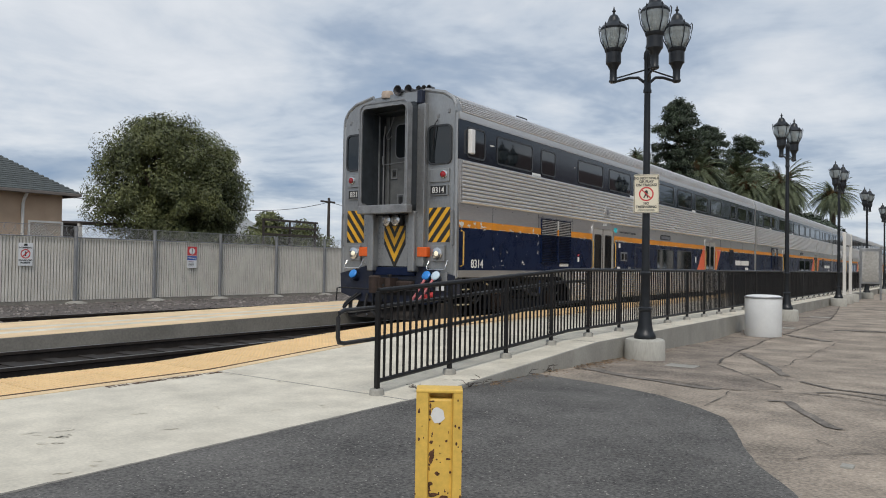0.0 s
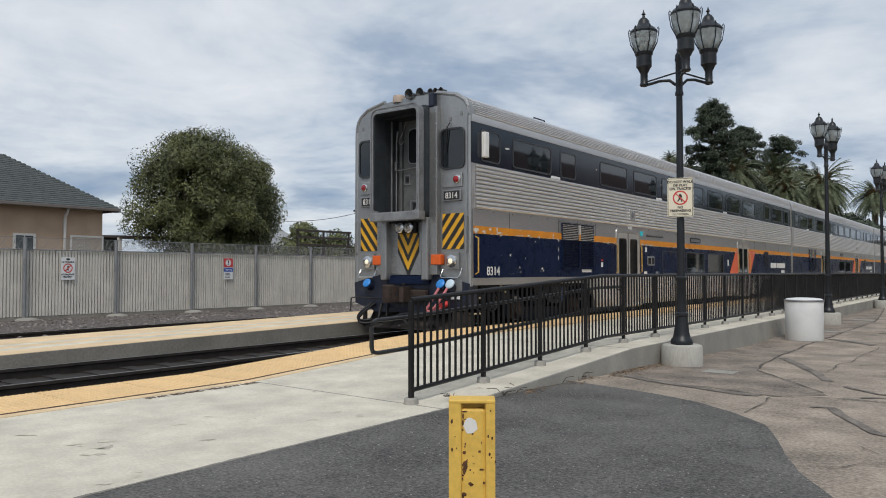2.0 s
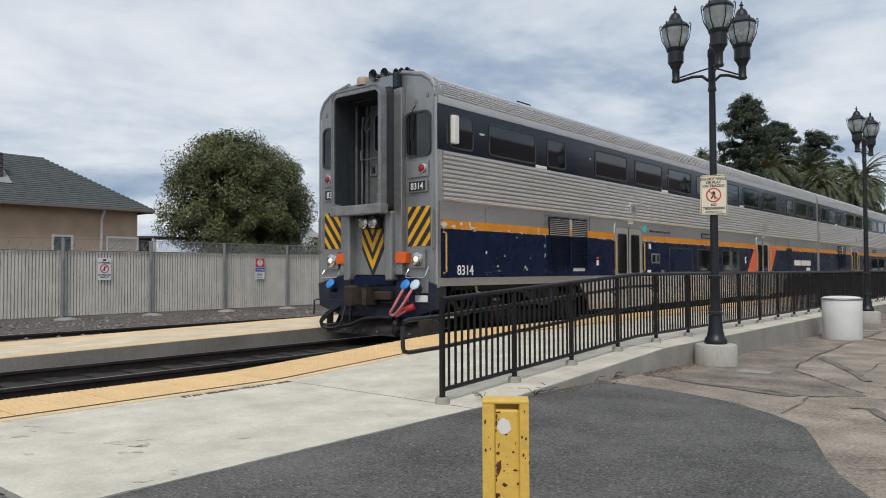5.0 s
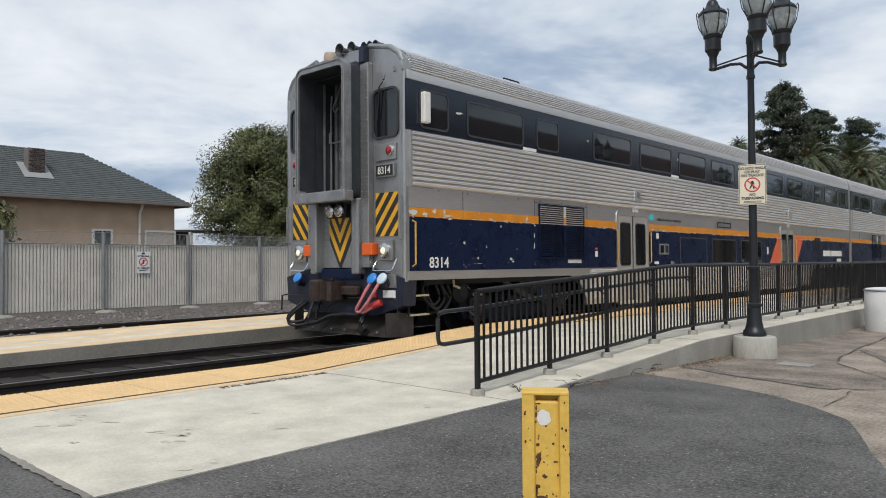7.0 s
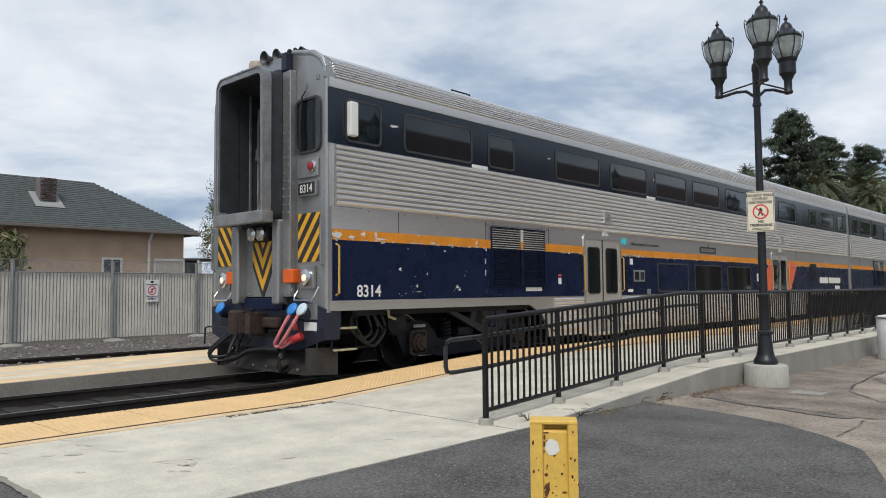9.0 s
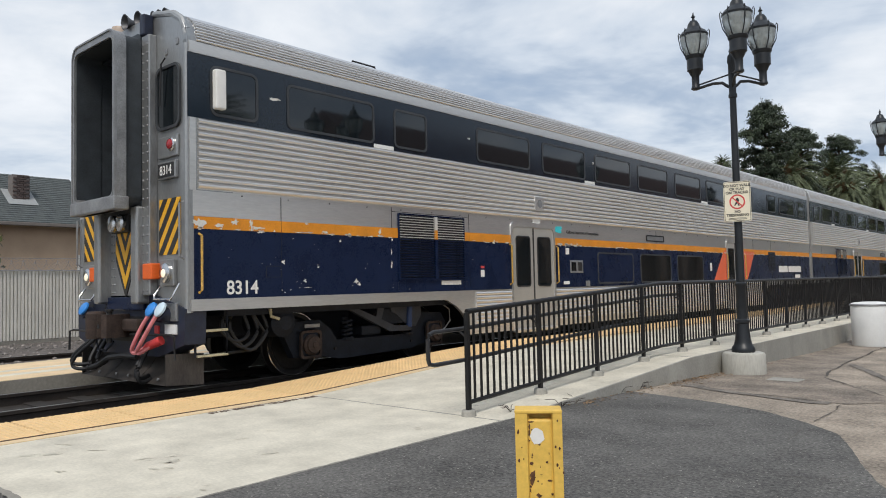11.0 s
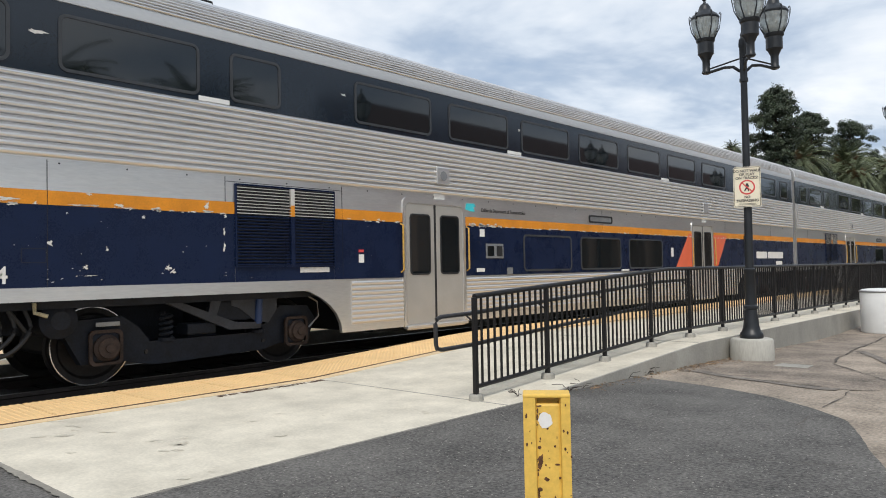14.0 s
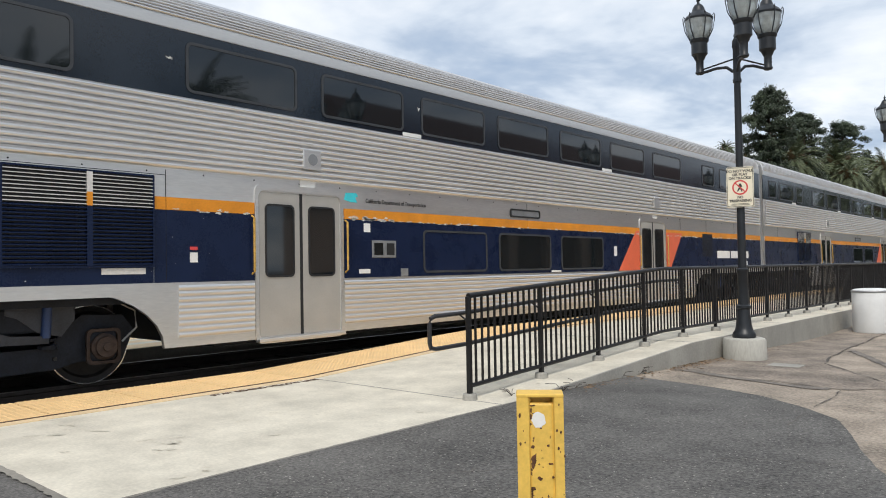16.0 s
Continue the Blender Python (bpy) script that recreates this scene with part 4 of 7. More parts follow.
M["cant"] = mat("pale_stainless_strip", (0.56, 0.55, 0.53), 0.38, 0.7, var=0.06, scale=1, stretch=(1, 0.2, 1))


def stripes(parent, u0, u1, z0, z1, y, lean, n):
    """Hazard panel with slanted stripes on the front."""
    pl = part("hazard_panel", box(bmx(), u0, u1, y - 0.006, y, z0, z1), M["hazard_y"], parent, "yellow and black hazard panel")
    h, w = z1 - z0, u1 - u0
    step = (h + w * 1.25) / n
    bm = bmx()
    for k in range(-1, n + 1):
        za = z0 - w * 1.25 + k * step
        poly = []
        quad = [(u0, za + (0 if lean > 0 else w * 1.25)), (u1, za + (w * 1.25 if lean > 0 else 0))]
        quad += [(u1, quad[1][1] + step * 0.5), (u0, quad[0][1] + step * 0.5)]
        poly = clip_z(quad, z0, z1)
        if len(poly) > 2:
            prism(bm, poly, y - 0.010, y - 0.003, "y")
    part("black_stripes", bm, M["hazard_k"], pl)


def clip_z(poly, z0, z1):
    for lim, keep in ((z0, 1), (z1, -1)):
        out = []
        for i, p in enumerate(poly):
            q = poly[(i + 1) % len(poly)]
            pi, qi = (p[1] - lim) * keep >= 0, (q[1] - lim) * keep >= 0
            if pi:
                out.append(p)
            if pi != qi:
                t = (lim - p[1]) / (q[1] - p[1])
                out.append((p[0] + (q[0] - p[0]) * t, lim))
        poly = out
        if not poly:
            return []
    return poly


def front_words(text, size, key, parent, u, y, z, stretch=1.0, bold=0.0):
    return words("number", text, size, M[key], parent, pose(u, y, z, 90, 0, 0), stretch, "white running number", bold)


def soft_path(pts, n=5):
    """A rounder line through the points."""
    P_ = [Vector(p) for p in pts]
    out = []
    for i in range(len(P_) - 1):
        a, b, c, d = P_[max(0, i - 1)], P_[i], P_[i + 1], P_[min(len(P_) - 1, i + 2)]
        for k in range(n):
            t = k / n
            out.append(0.5 * (2 * b + (c - a) * t + (2 * a - 5 * b + 4 * c - d) * t * t + (3 * b - a - 3 * c + d) * t ** 3))
    return out + [P_[-1]]


def cab_front(car):
    """The driving end: frame, gangway, lights, coupler, plough."""
    # end ring, open in the middle
    bm = bmx()
    right = [(1.50, 1.03), (1.55, 1.03)] + ROOF
    near = [(u, z) for u, z in right[1:]] + [(0, 4.50), (0.60, 4.50), (0.60, 1.03)]
    prism(bm, near, 0.0, 0.62, "y")
    prism(bm, [(-u, z) for u, z in near], 0.0, 0.62, "y")
    box(bm, -0.60, 0.60, 0.0, 0.62, 1.03, 2.34)
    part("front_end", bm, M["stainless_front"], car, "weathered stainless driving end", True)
    # rounded corner beads
    for sgn in (1, -1):
        part("corner_post", tube(bmx(), [(sgn * 1.50, 0.03, 1.0), (sgn * 1.50, 0.03, 4.30), (sgn * 1.475, 0.03, 4.48), (sgn * 1.39, 0.03, 4.62), (sgn * 1.19, 0.03, 4.745), (sgn * 0.7, 0.03, 4.855)], 0.05, 10), M["stainless_front"], car, smooth=True)
    # recess behind the gangway
    bm = bmx()
    box(bm, -0.60, 0.60, 0.32, 0.36, 2.3, 4.55)
    part("recess_wall", bm, M["recess"], car, "grey end wall inside the gangway")
    dr = part("end_door", bbox(bmx(), -0.41, 0.41, 0.28, 0.32, 2.40, 4.38, 0.02), M["recess"], car, "grey riveted end door")
    wn = part("door_window", ring_prism(bmx(), rrect(-0.27, 0.27, 3.53, 4.28, 0.12, 5), rrect(-0.25, 0.25, 3.55, 4.26, 0.10, 5), 0.262, 0.30, "y"), M["galv"], dr, "rounded window in a bright metal frame", True)
    part("pane", prism(bmx(), rrect(-0.255, 0.255, 3.545, 4.265, 0.10, 5), 0.268, 0.29, "y"), M["glass"], wn)
    part("door_handle", tube(bmx(), [(-0.57, 0.28, 3.62), (-0.57, 0.20, 3.60), (-0.55, 0.18, 3.42), (-0.40, 0.18, 3.41), (0.12, 0.18, 3.44), (0.12, 0.18, 3.16), (0.12, 0.28, 3.14)], 0.013, 8), M["galv"], dr, "bent steel grab bar", True)
    for u0, u1, z0, z1 in ((-0.38, -0.20, 3.10, 3.32), (-0.20, 0.0, 2.47, 2.77)):
        bx_ = part("latch_box", ring_prism(bmx(), rrect(u0, u1, z0, z1, 0.02, 2), rrect(u0 + 0.03, u1 - 0.03, z0 + 0.03, z1 - 0.03, 0.015, 2), 0.262, 0.285, "y"), M["galv"], dr, "bright metal latch frame")
        part("latch", box(bmx(), u0 + 0.06, u1 - 0.06, 0.268, 0.285, z0 + 0.06, z1 - 0.06), M["rubber"], bx_)
    for u in (-0.46, 0.46):
        part("door_jamb", bbox(bmx(), u - 0.03, u + 0.03, 0.25, 0.32, 2.36, 4.46, 0.01), M["recess"], car)
    part("recess_lamp", lathe(bmx(), [(0.10, 0.0), (0.09, -0.04), (0.03, -0.06)], 14, Matrix.Translation((0.1, 0.25, 4.49))), M["galv"], car)
    for sgn in (1, -1):
        part("recess_conduit", tube(bmx(), [(sgn * 0.55, 0.22, 2.4), (sgn * 0.55, 0.22, 4.0), (sgn * 0.50, 0.2, 4.25)], 0.018, 8), M["galv"], car)
    # near-black panels added over the stainless to darken the gangway throat
    for sgn in (1, -1):
        a, b = sorted((sgn * 0.575, sgn * 0.599))
        part("throat_lining", box(bmx(), a, b, -0.10, 0.31, 2.40, 4.48), M["bellows"], car, "near-black panel added to darken the throat")
        part("lining_strip", bbox(bmx(), sgn * 0.56 - 0.012, sgn * 0.56 + 0.012, 0.06, 0.10, 2.42, 4.45, 0.006), M["gangway"], car, "dull metal edge strip")
    part("throat_ceiling", box(bmx(), -0.575, 0.575, -0.10, 0.31, 4.46, 4.49), M["bellows"], car)
    part("hanging_cord", tube(bmx(), soft_path([(-0.30, 0.24, 4.45), (-0.36, 0.20, 4.2), (-0.44, 0.18, 4.05), (-0.40, 0.18, 3.95), (-0.32, 0.2, 4.02)]), 0.012, 6), M["galv"], car, "looped grey cord", True)
    # gangway frame and bellows
    outer, inner = rrect(-0.645, 0.645, 2.30, 4.60, 0.17, 5), rrect(-0.585, 0.585, 2.47, 4.51, 0.11, 5)
    part("gangway_frame", ring_prism(bmx(), outer, inner, -0.47, -0.33, "y"), M["gangway"], car, "weathered metal gangway frame", True)
    part("gangway_bead", ring_prism(bmx(), rrect(-0.652, 0.652, 2.293, 4.607, 0.175, 5), rrect(-0.630, 0.630, 2.315, 4.585, 0.155, 5), -0.485, -0.45, "y"), M["galv"], car, "bright outer bead of the gangway", True)
    part("gangway_trim", ring_prism(bmx(), rrect(-0.60, 0.60, 2.455, 4.52, 0.12, 5), rrect(-0.578, 0.578, 2.478, 4.498, 0.10, 5), -0.478, -0.45, "y"), M["galv"], car, smooth=True)
    part("bellows", ring_prism(bmx(), rrect(-0.615, 0.615, 2.36, 4.57, 0.14, 5), rrect(-0.570, 0.570, 2.42, 4.49, 0.10, 5), -0.44, -0.12, "y"), M["bellows"], car, "dark rubber gangway bellows", True)
    part("bellows_flange", ring_prism(bmx(), rrect(-0.60, 0.60, 2.28, 4.62, 0.1, 5), rrect(-0.582, 0.582, 2.36, 4.50, 0.08, 5), -0.12, -0.0, "y"), M["bellows"], car, smooth=True)
    part("gangway_sill", bbox(bmx(), -0.66, 0.66, -0.50, -0.30, 2.30, 2.47, 0.015), M["gangway"], car, "scuffed gangway foot plate")
    # collision post flanges
    for sgn in (1, -1):
        a, b = sorted((sgn * 0.46, sgn * 0.63))
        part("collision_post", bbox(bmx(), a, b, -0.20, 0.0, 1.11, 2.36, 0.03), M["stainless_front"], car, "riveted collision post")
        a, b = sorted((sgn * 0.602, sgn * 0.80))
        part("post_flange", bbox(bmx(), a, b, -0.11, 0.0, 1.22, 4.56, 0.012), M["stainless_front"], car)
        bm = bmx()
        for k in range(28):
            for u in (0.64, 0.755):
                lathe(bm, [(0.017, 0), (0.014, 0.008), (0.006, 0.012)], 6, Matrix.Translation((sgn * u, -0.109, 1.28 + k * 0.117)) @ Matrix.Rotation(radians(90), 4, "X"))
        part("rivets", bm, M["galv"], car, "rows of rivet heads")
        # cab window
        c = sgn * 1.115
        w = part("cab_window", ring_prism(bmx(), rrect(c - 0.31, c + 0.29, 3.29, 4.10, 0.12, 5), rrect(c - 0.275, c + 0.255, 3.325, 4.065, 0.10, 5), -0.03, 0.02, "y"), M["seal"], car, "rubber-edged cab window", True)
        part("pane", prism(bmx(), rrect(c - 0.28, c + 0.26, 3.32, 4.07, 0.10, 5), -0.012, 0.01, "y"), M["glass"], w, "dark cab glass")
        part("wiper", tube(bmx(), [(c - sgn * 0.05, -0.03, 4.20), (c - sgn * 0.10, -0.06, 4.12), (c - sgn * 0.16, -0.05, 3.60)], 0.012, 6), M["rubber"], car, "black wiper")
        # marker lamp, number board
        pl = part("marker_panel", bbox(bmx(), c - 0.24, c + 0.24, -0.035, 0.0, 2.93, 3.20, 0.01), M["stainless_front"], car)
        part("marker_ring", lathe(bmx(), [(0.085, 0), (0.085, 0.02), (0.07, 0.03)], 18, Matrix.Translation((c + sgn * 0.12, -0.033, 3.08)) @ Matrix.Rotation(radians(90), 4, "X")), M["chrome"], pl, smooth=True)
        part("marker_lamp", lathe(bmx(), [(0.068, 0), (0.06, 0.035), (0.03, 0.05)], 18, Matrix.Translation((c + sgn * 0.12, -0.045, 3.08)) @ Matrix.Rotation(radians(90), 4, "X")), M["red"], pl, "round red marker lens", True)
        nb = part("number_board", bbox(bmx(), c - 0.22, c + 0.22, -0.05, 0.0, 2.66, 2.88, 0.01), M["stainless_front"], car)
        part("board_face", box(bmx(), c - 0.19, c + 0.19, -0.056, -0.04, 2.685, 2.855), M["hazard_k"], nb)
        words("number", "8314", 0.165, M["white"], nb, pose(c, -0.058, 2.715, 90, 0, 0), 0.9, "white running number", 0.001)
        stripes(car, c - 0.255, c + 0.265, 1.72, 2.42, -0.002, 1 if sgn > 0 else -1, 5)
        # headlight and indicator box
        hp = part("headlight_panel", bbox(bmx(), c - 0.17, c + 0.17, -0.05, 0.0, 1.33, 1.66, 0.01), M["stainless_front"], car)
        part("headlight_rim", lathe(bmx(), [(0.125, 0), (0.125, 0.03), (0.10, 0.045)], 20, Matrix.Translation((c, -0.048, 1.49)) @ Matrix.Rotation(radians(90), 4, "X")), M["chrome"], hp, smooth=True)
        part("reflector", lathe(bmx(), [(0.10, 0.0), (0.10, 0.018)], 20, Matrix.Translation((c, -0.065, 1.49)) @ Matrix.Rotation(radians(90), 4, "X")), M["lamp_off"], hp, "clear lamp reflector")
        part("headlight", lathe(bmx(), [(0.066, 0), (0.05, 0.035), (0.02, 0.045)], 20, Matrix.Translation((c, -0.065, 1.49)) @ Matrix.Rotation(radians(90), 4, "X")), M["head_lamp"], hp, "lit warm ditch light", True)
        part("indicator_box", bbox(bmx(), c - sgn * 0.33 - 0.12, c - sgn * 0.33 + 0.12, -0.14, 0.0, 1.42, 1.62, 0.015), M["orange_box"], car, "orange indicator box")
        part("front_grab", tube(bmx(), [(sgn * 1.47, -0.0, 2.36), (sgn * 1.47, -0.07, 2.33), (sgn * 1.47, -0.07, 1.68), (sgn * 1.47, -0.0, 1.65)], 0.014, 8), M["galv"], car, "vertical steel grab bar", True)
        part("step_grab", tube(bmx(), [(c - 0.24, -0.0, 1.33), (c - 0.24, -0.08, 1.22), (c - 0.22, -0.10, 1.17), (c + 0.20, -0.10, 1.17), (c + 0.22, -0.08, 1.22), (c + 0.22, 0, 1.36)], 0.013, 8), M["chrome"], car, "bent bright grab rail", True)
        for z, uu in ((4.28, 1.05), (4.36, 1.32)):
            part("lifting_eye", bbox(bmx(), sgn * uu - 0.03, sgn * uu + 0.03, -0.012, 0.0, z - 0.04, z + 0.04, 0.01), M["galv"], car)
    # centre panel: twin lamps over the chevron
    part("centre_panel", box(bmx(), -0.58, 0.58, -0.03, 0.0, 1.05, 2.34), M["stainless_front"], car)
    tw = part("twin_lamp_bar", bbox(bmx(), -0.26, 0.26, -0.14, -0.02, 2.06, 2.30, 0.03), M["rubber"], car, "twin headlight housing")
    for u in (-0.12, 0.12):
        part("lamp_rim", lathe(bmx(), [(0.115, 0), (0.115, 0.05), (0.09, 0.06)], 20, Matrix.Translation((u, -0.13, 2.18)) @ Matrix.Rotation(radians(90), 4, "X")), M["chrome"], tw, smooth=True)
        part("lamp_lens", lathe(bmx(), [(0.088, 0), (0.05, 0.02), (0.02, 0.03)], 20, Matrix.Translation((u, -0.17, 2.18)) @ Matrix.Rotation(radians(90), 4, "X")), M["lamp_off"], tw, "round clear headlight lens", True)
    ch = part("chevron_panel", prism(bmx(), [(-0.28, 2.07), (0.28, 2.07), (0.28, 1.68), (0, 1.18), (-0.28, 1.68)], -0.04, -0.028, "y"), M["hazard_k"], car, "black and yellow chevron panel")
    bm = bmx()
    for z in (2.45, 2.13, 1.81):
        for sgn in (1, -1):
            q = clip_z([(0, z - 0.50), (sgn * 0.28, z), (sgn * 0.28, z + 0.165), (0, z - 0.335)], 1.1, 2.07)
            if len(q) > 2:
                prism(bm, q, -0.046, -0.038, "y")
    part("chevron_marking", bm, M["hazard_y"], ch)
    bm = bmx()
    for k in range(11):
        for u in (-0.42, -0.34, 0.34, 0.42):
            lathe(bm, [(0.016, 0), (0.013, 0.008), (0.006, 0.012)], 6, Matrix.Translation((u, -0.03, 1.15 + k * 0.11)) @ Matrix.Rotation(radians(90), 4, "X"))
    part("rivets", bm, M["galv"], car, "rows of rivet heads")
    # navy apron, coupler, cables, plough
    part("apron", prism(bmx(), [(-1.53, 1.05), (-0.78, 1.22), (0.78, 1.22), (1.53, 1.05), (1.50, 0.62), (0.9, 0.45), (-0.9, 0.45), (-1.50, 0.62)], -0.03, 0.25, "y"), M["apron"], car, "scuffed dark blue apron")
    # flat black sheet on the apron stands for the shaded void behind the coupler
    part("drawbar_pocket", box(bmx(), -0.42, 0.55, -0.036, -0.02, 0.62, 0.95), M["rubber"], car)
    part("buffer_beam", bbox(bmx(), -0.56, 0.56, -0.07, -0.02, 1.03, 1.20, 0.01), M["navy"], car)
    cp = part("coupler", bbox(bmx(), -0.08, 0.08, -0.62, 0.0, 0.75, 0.91, 0.03), M["rust"], car, "rusty knuckle coupler", at=Matrix.Translation((0, 0.5, 0)))
    part("knuckle", prism(bmx(), [(-0.13, -0.52), (0.10, -0.52), (0.16, -0.64), (0.15, -0.86), (0.08, -0.90), (0.04, -0.80), (-0.03, -0.72), (-0.08, -0.74), (-0.12, -0.86), (-0.19, -0.84), (-0.20, -0.66)], 0.68, 0.98, "z"), M["rust"], cp, smooth=True)
    part("knuckle_pin", lathe(bmx(), [(0.035, 0.0), (0.035, 0.40), (0.05, 0.405), (0.05, 0.43)], 12, Matrix.Translation((0.10, -0.80, 0.62))), M["wheel"], cp, smooth=True)
    part("knuckle_hole", lathe(bmx(), [(0.03, 0.0), (0.03, 0.004)], 12, Matrix.Translation((0.02, -0.905, 0.83)) @ Matrix.Rotation(radians(90), 4, "X")), M["rubber"], cp)
    part("drawbar_yoke", bbox(bmx(), 0.10, 0.55, -0.66, -0.55, 0.76, 0.92, 0.03), M["rust"], cp)
    part("release_chain", tube(bmx(), [(-0.30, -0.80, 0.68), (-0.28, -0.78, 0.52), (-0.18, -0.72, 0.50), (-0.05, -0.68, 0.62)], 0.014, 6), M["under"], cp)
    part("coupler_guard", lathe(bmx(), [(0.12, 0), (0.13, 0.05), (0.13, 0.33), (0.10, 0.36)], 14, Matrix.Translation((-0.30, -0.80, 0.66))), M["rust"], cp, smooth=True)
    for u, key in ((0.92, "blue_cap"), (1.15, "cap_white"), (-1.05, "blue_cap")):
        part("socket_cover", lathe(bmx(), [(0.098, 0.0), (0.098, 0.025), (0.08, 0.04), (0.03, 0.045)], 18, Matrix.Translation((u, -0.14, 1.04)) @ Matrix.Rotation(radians(60), 4, "X")), M[key], car, "round hinged socket cover", True)
        part("socket", lathe(bmx(), [(0.09, 0.0), (0.09, 0.16)], 16, Matrix.Translation((u, 0.0, 0.96)) @ Matrix.Rotation(radians(75), 4, "X")), M["apron"], car, smooth=True)
    part("socket_plate", bbox(bmx(), 1.10, 1.36, -0.06, -0.02, 0.90, 1.12, 0.01), M["galv"], car)
    part("label_plate", bbox(bmx(), 1.06, 1.34, -0.05, -0.02, 0.74, 0.86, 0.005), M["sign_white"], car)
    part("label_plate", bbox(bmx(), 0.80, 0.90, -0.05, -0.02, 0.74, 0.84, 0.004), M["ink_red"], car)
    for du in (0.0, 0.20):
        loop = [(0.92 + du, -0.18, 0.98), (0.86 + du, -0.24, 0.84), (0.78 + du * 0.9, -0.28, 0.68), (0.71 + du * 0.8, -0.29, 0.58), (0.69 + du * 0.6, -0.28, 0.53), (0.73 + du * 0.5, -0.26, 0.51), (0.82 + du * 0.4, -0.22, 0.55), (0.92 + du * 0.3, -0.18, 0.61)]
        part("jumper_cable", tube(bmx(), soft_path(loop), 0.026, 8), M["pink_hose"], car, "faded red jumper cable", True)
    part("red_plug", tube(bmx(), [(0.86, -0.20, 0.57), (0.92, -0.18, 0.60), (1.08, -0.10, 0.67)], 0.06, 12, radii=[0.03, 0.055, 0.06]), M["ink_red"], car, "red cable plug", True)
    for u, dx, low in ((-1.0, -0.22, 0.26), (-0.9, -0.30, 0.20), (-0.72, 0.10, 0.24), (-0.55, 0.16, 0.30), (0.72, 0.04, 0.14), (0.66, 0.06, 0.18)):
        pts = [(u + dx * math.sin(t * math.pi), -0.05 - 0.20 * math.sin(t * math.pi), 0.62 - (0.62 - low) * math.sin(t * math.pi * 0.62)) for t in [k / 12 for k in range(13)]]
        part("air_hose", tube(bmx(), pts, 0.026, 8), M["rubber"], car, "black rubber air hose", True)
    part("cross_hose", tube(bmx(), [(-0.75, -0.22, 0.24), (-0.35, -0.26, 0.30), (0.0, -0.27, 0.42), (0.35, -0.25, 0.46), (0.70, -0.22, 0.46)], 0.035, 8), M["rubber"], car, "thick black cross hose", True)
    prof = []
    for k in range(7):
        t = k / 6
        prof.append((0.20 - 0.32 * t * t, 0.52 - 0.40 * t))
    prof2 = [(y + 0.025, z - 0.004) for y, z in reversed(prof)]
    for u0, u1 in ((-1.18, -0.45), (-0.44, 0.40), (0.41, 1.18)):
        part("plough_blade", prism(bmx(), prof + prof2, u0, u1, "x"), M["plough"], car, "scratched dark steel plough blade", True)
    for u in (-1.0, -0.7, -0.2, 0.15, 0.6, 0.95):
        part("plough_bolt", lathe(bmx(), [(0.022, 0.0), (0.018, 0.012)], 8, Matrix.Translation((u, -0.075, 0.18)) @ Matrix.Rotation(radians(70), 4, "X")), M["galv"], car)
    for sgn in (1, -1):
        part("plough_wing", prism(bmx(), [(sgn * 1.18, -0.11), (sgn * 1.20, -0.11), (sgn * 1.44, 0.26), (sgn * 1.42, 0.26)], 0.12, 0.50, "z"), M["plough"], car)
        part("uncoupling_lever", tube(bmx(), [(sgn * 0.3, -0.12, 0.72), (sgn * 1.40, -0.14, 0.74), (sgn * 1.50, -0.16, 0.72), (sgn * 1.52, -0.16, 0.45)], 0.016, 6), M["rubber"], car)
    # horns and beacon on the roof edge
    hr = part("horn_bracket", bbox(bmx(), -0.15, 0.75, 0.10, 0.36, 4.82, 4.90, 0.01), M["galv"], car)
    for u, l_, r_ in ((0.02, 0.40, 0.11), (0.26, 0.34, 0.10), (0.44, 0.22, 0.07), (0.56, 0.20, 0.065), (0.68, 0.18, 0.06)):
        part("horn", lathe(bmx(), [(0.025, 0), (0.03, l_ * 0.5), (0.05, l_ * 0.8), (r_, l_), (r_ - 0.012, l_), (0.03, l_ * 0.7)], 18, Matrix.Translation((u, 0.34, 4.96)) @ Matrix.Rotation(radians(96), 4, "X")), M["horn"], hr, "flared air horn", True)
    part("beacon", lathe(bmx(), [(0.13, 0), (0.135, 0.10), (0.12, 0.15), (0.06, 0.17)], 16, Matrix.Translation((-0.34, 0.06, 4.80))), M["beacon"], car, "tan beacon dome", True)
    part("horn_bellows", bbox(bmx(), 0.60, 0.72, -0.14, 0.0, 4.56, 4.84, 0.02), M["apron"], car)
    # side step and grab bar by the cab
    part("side_grab", tube(bmx(), [(SIDE, 0.14, 1.96), (SIDE + 0.07, 0.14, 1.93), (SIDE + 0.07, 0.14, 1.27), (SIDE, 0.14, 1.24)], 0.016, 8), M["grab"], car, "worn yellow grab bar", True)
    st = part("side_step", tube(bmx(), [(1.45, 0.14, 1.02), (1.45, 0.14, 0.46), (1.45, 0.58, 0.46), (1.45, 0.58, 1.02)], 0.018, 8), M["under"], car, "hanging side step", True)
    part("step_rung", bbox(bmx(), 1.40, 1.50, 0.15, 0.57, 0.755, 0.785, 0.006), M["rung"], st)
    part("step_rung", bbox(bmx(), 1.40, 1.50, 0.15, 0.57, 0.45, 0.475, 0.006), M["rung"], st)
    # drum and box added to hide the view through and keep the underside dark
    part("air_reservoir", lathe(bmx(), [(0.10, -0.62), (0.2, -0.55), (0.2, 0.55), (0.10, 0.62)], 18, Matrix.Translation((0.75, 1.55, 0.80)) @ Matrix.Rotation(radians(90), 4, "Y")), M["under"], car, "dark drum added to black out the gap under the cab", True)
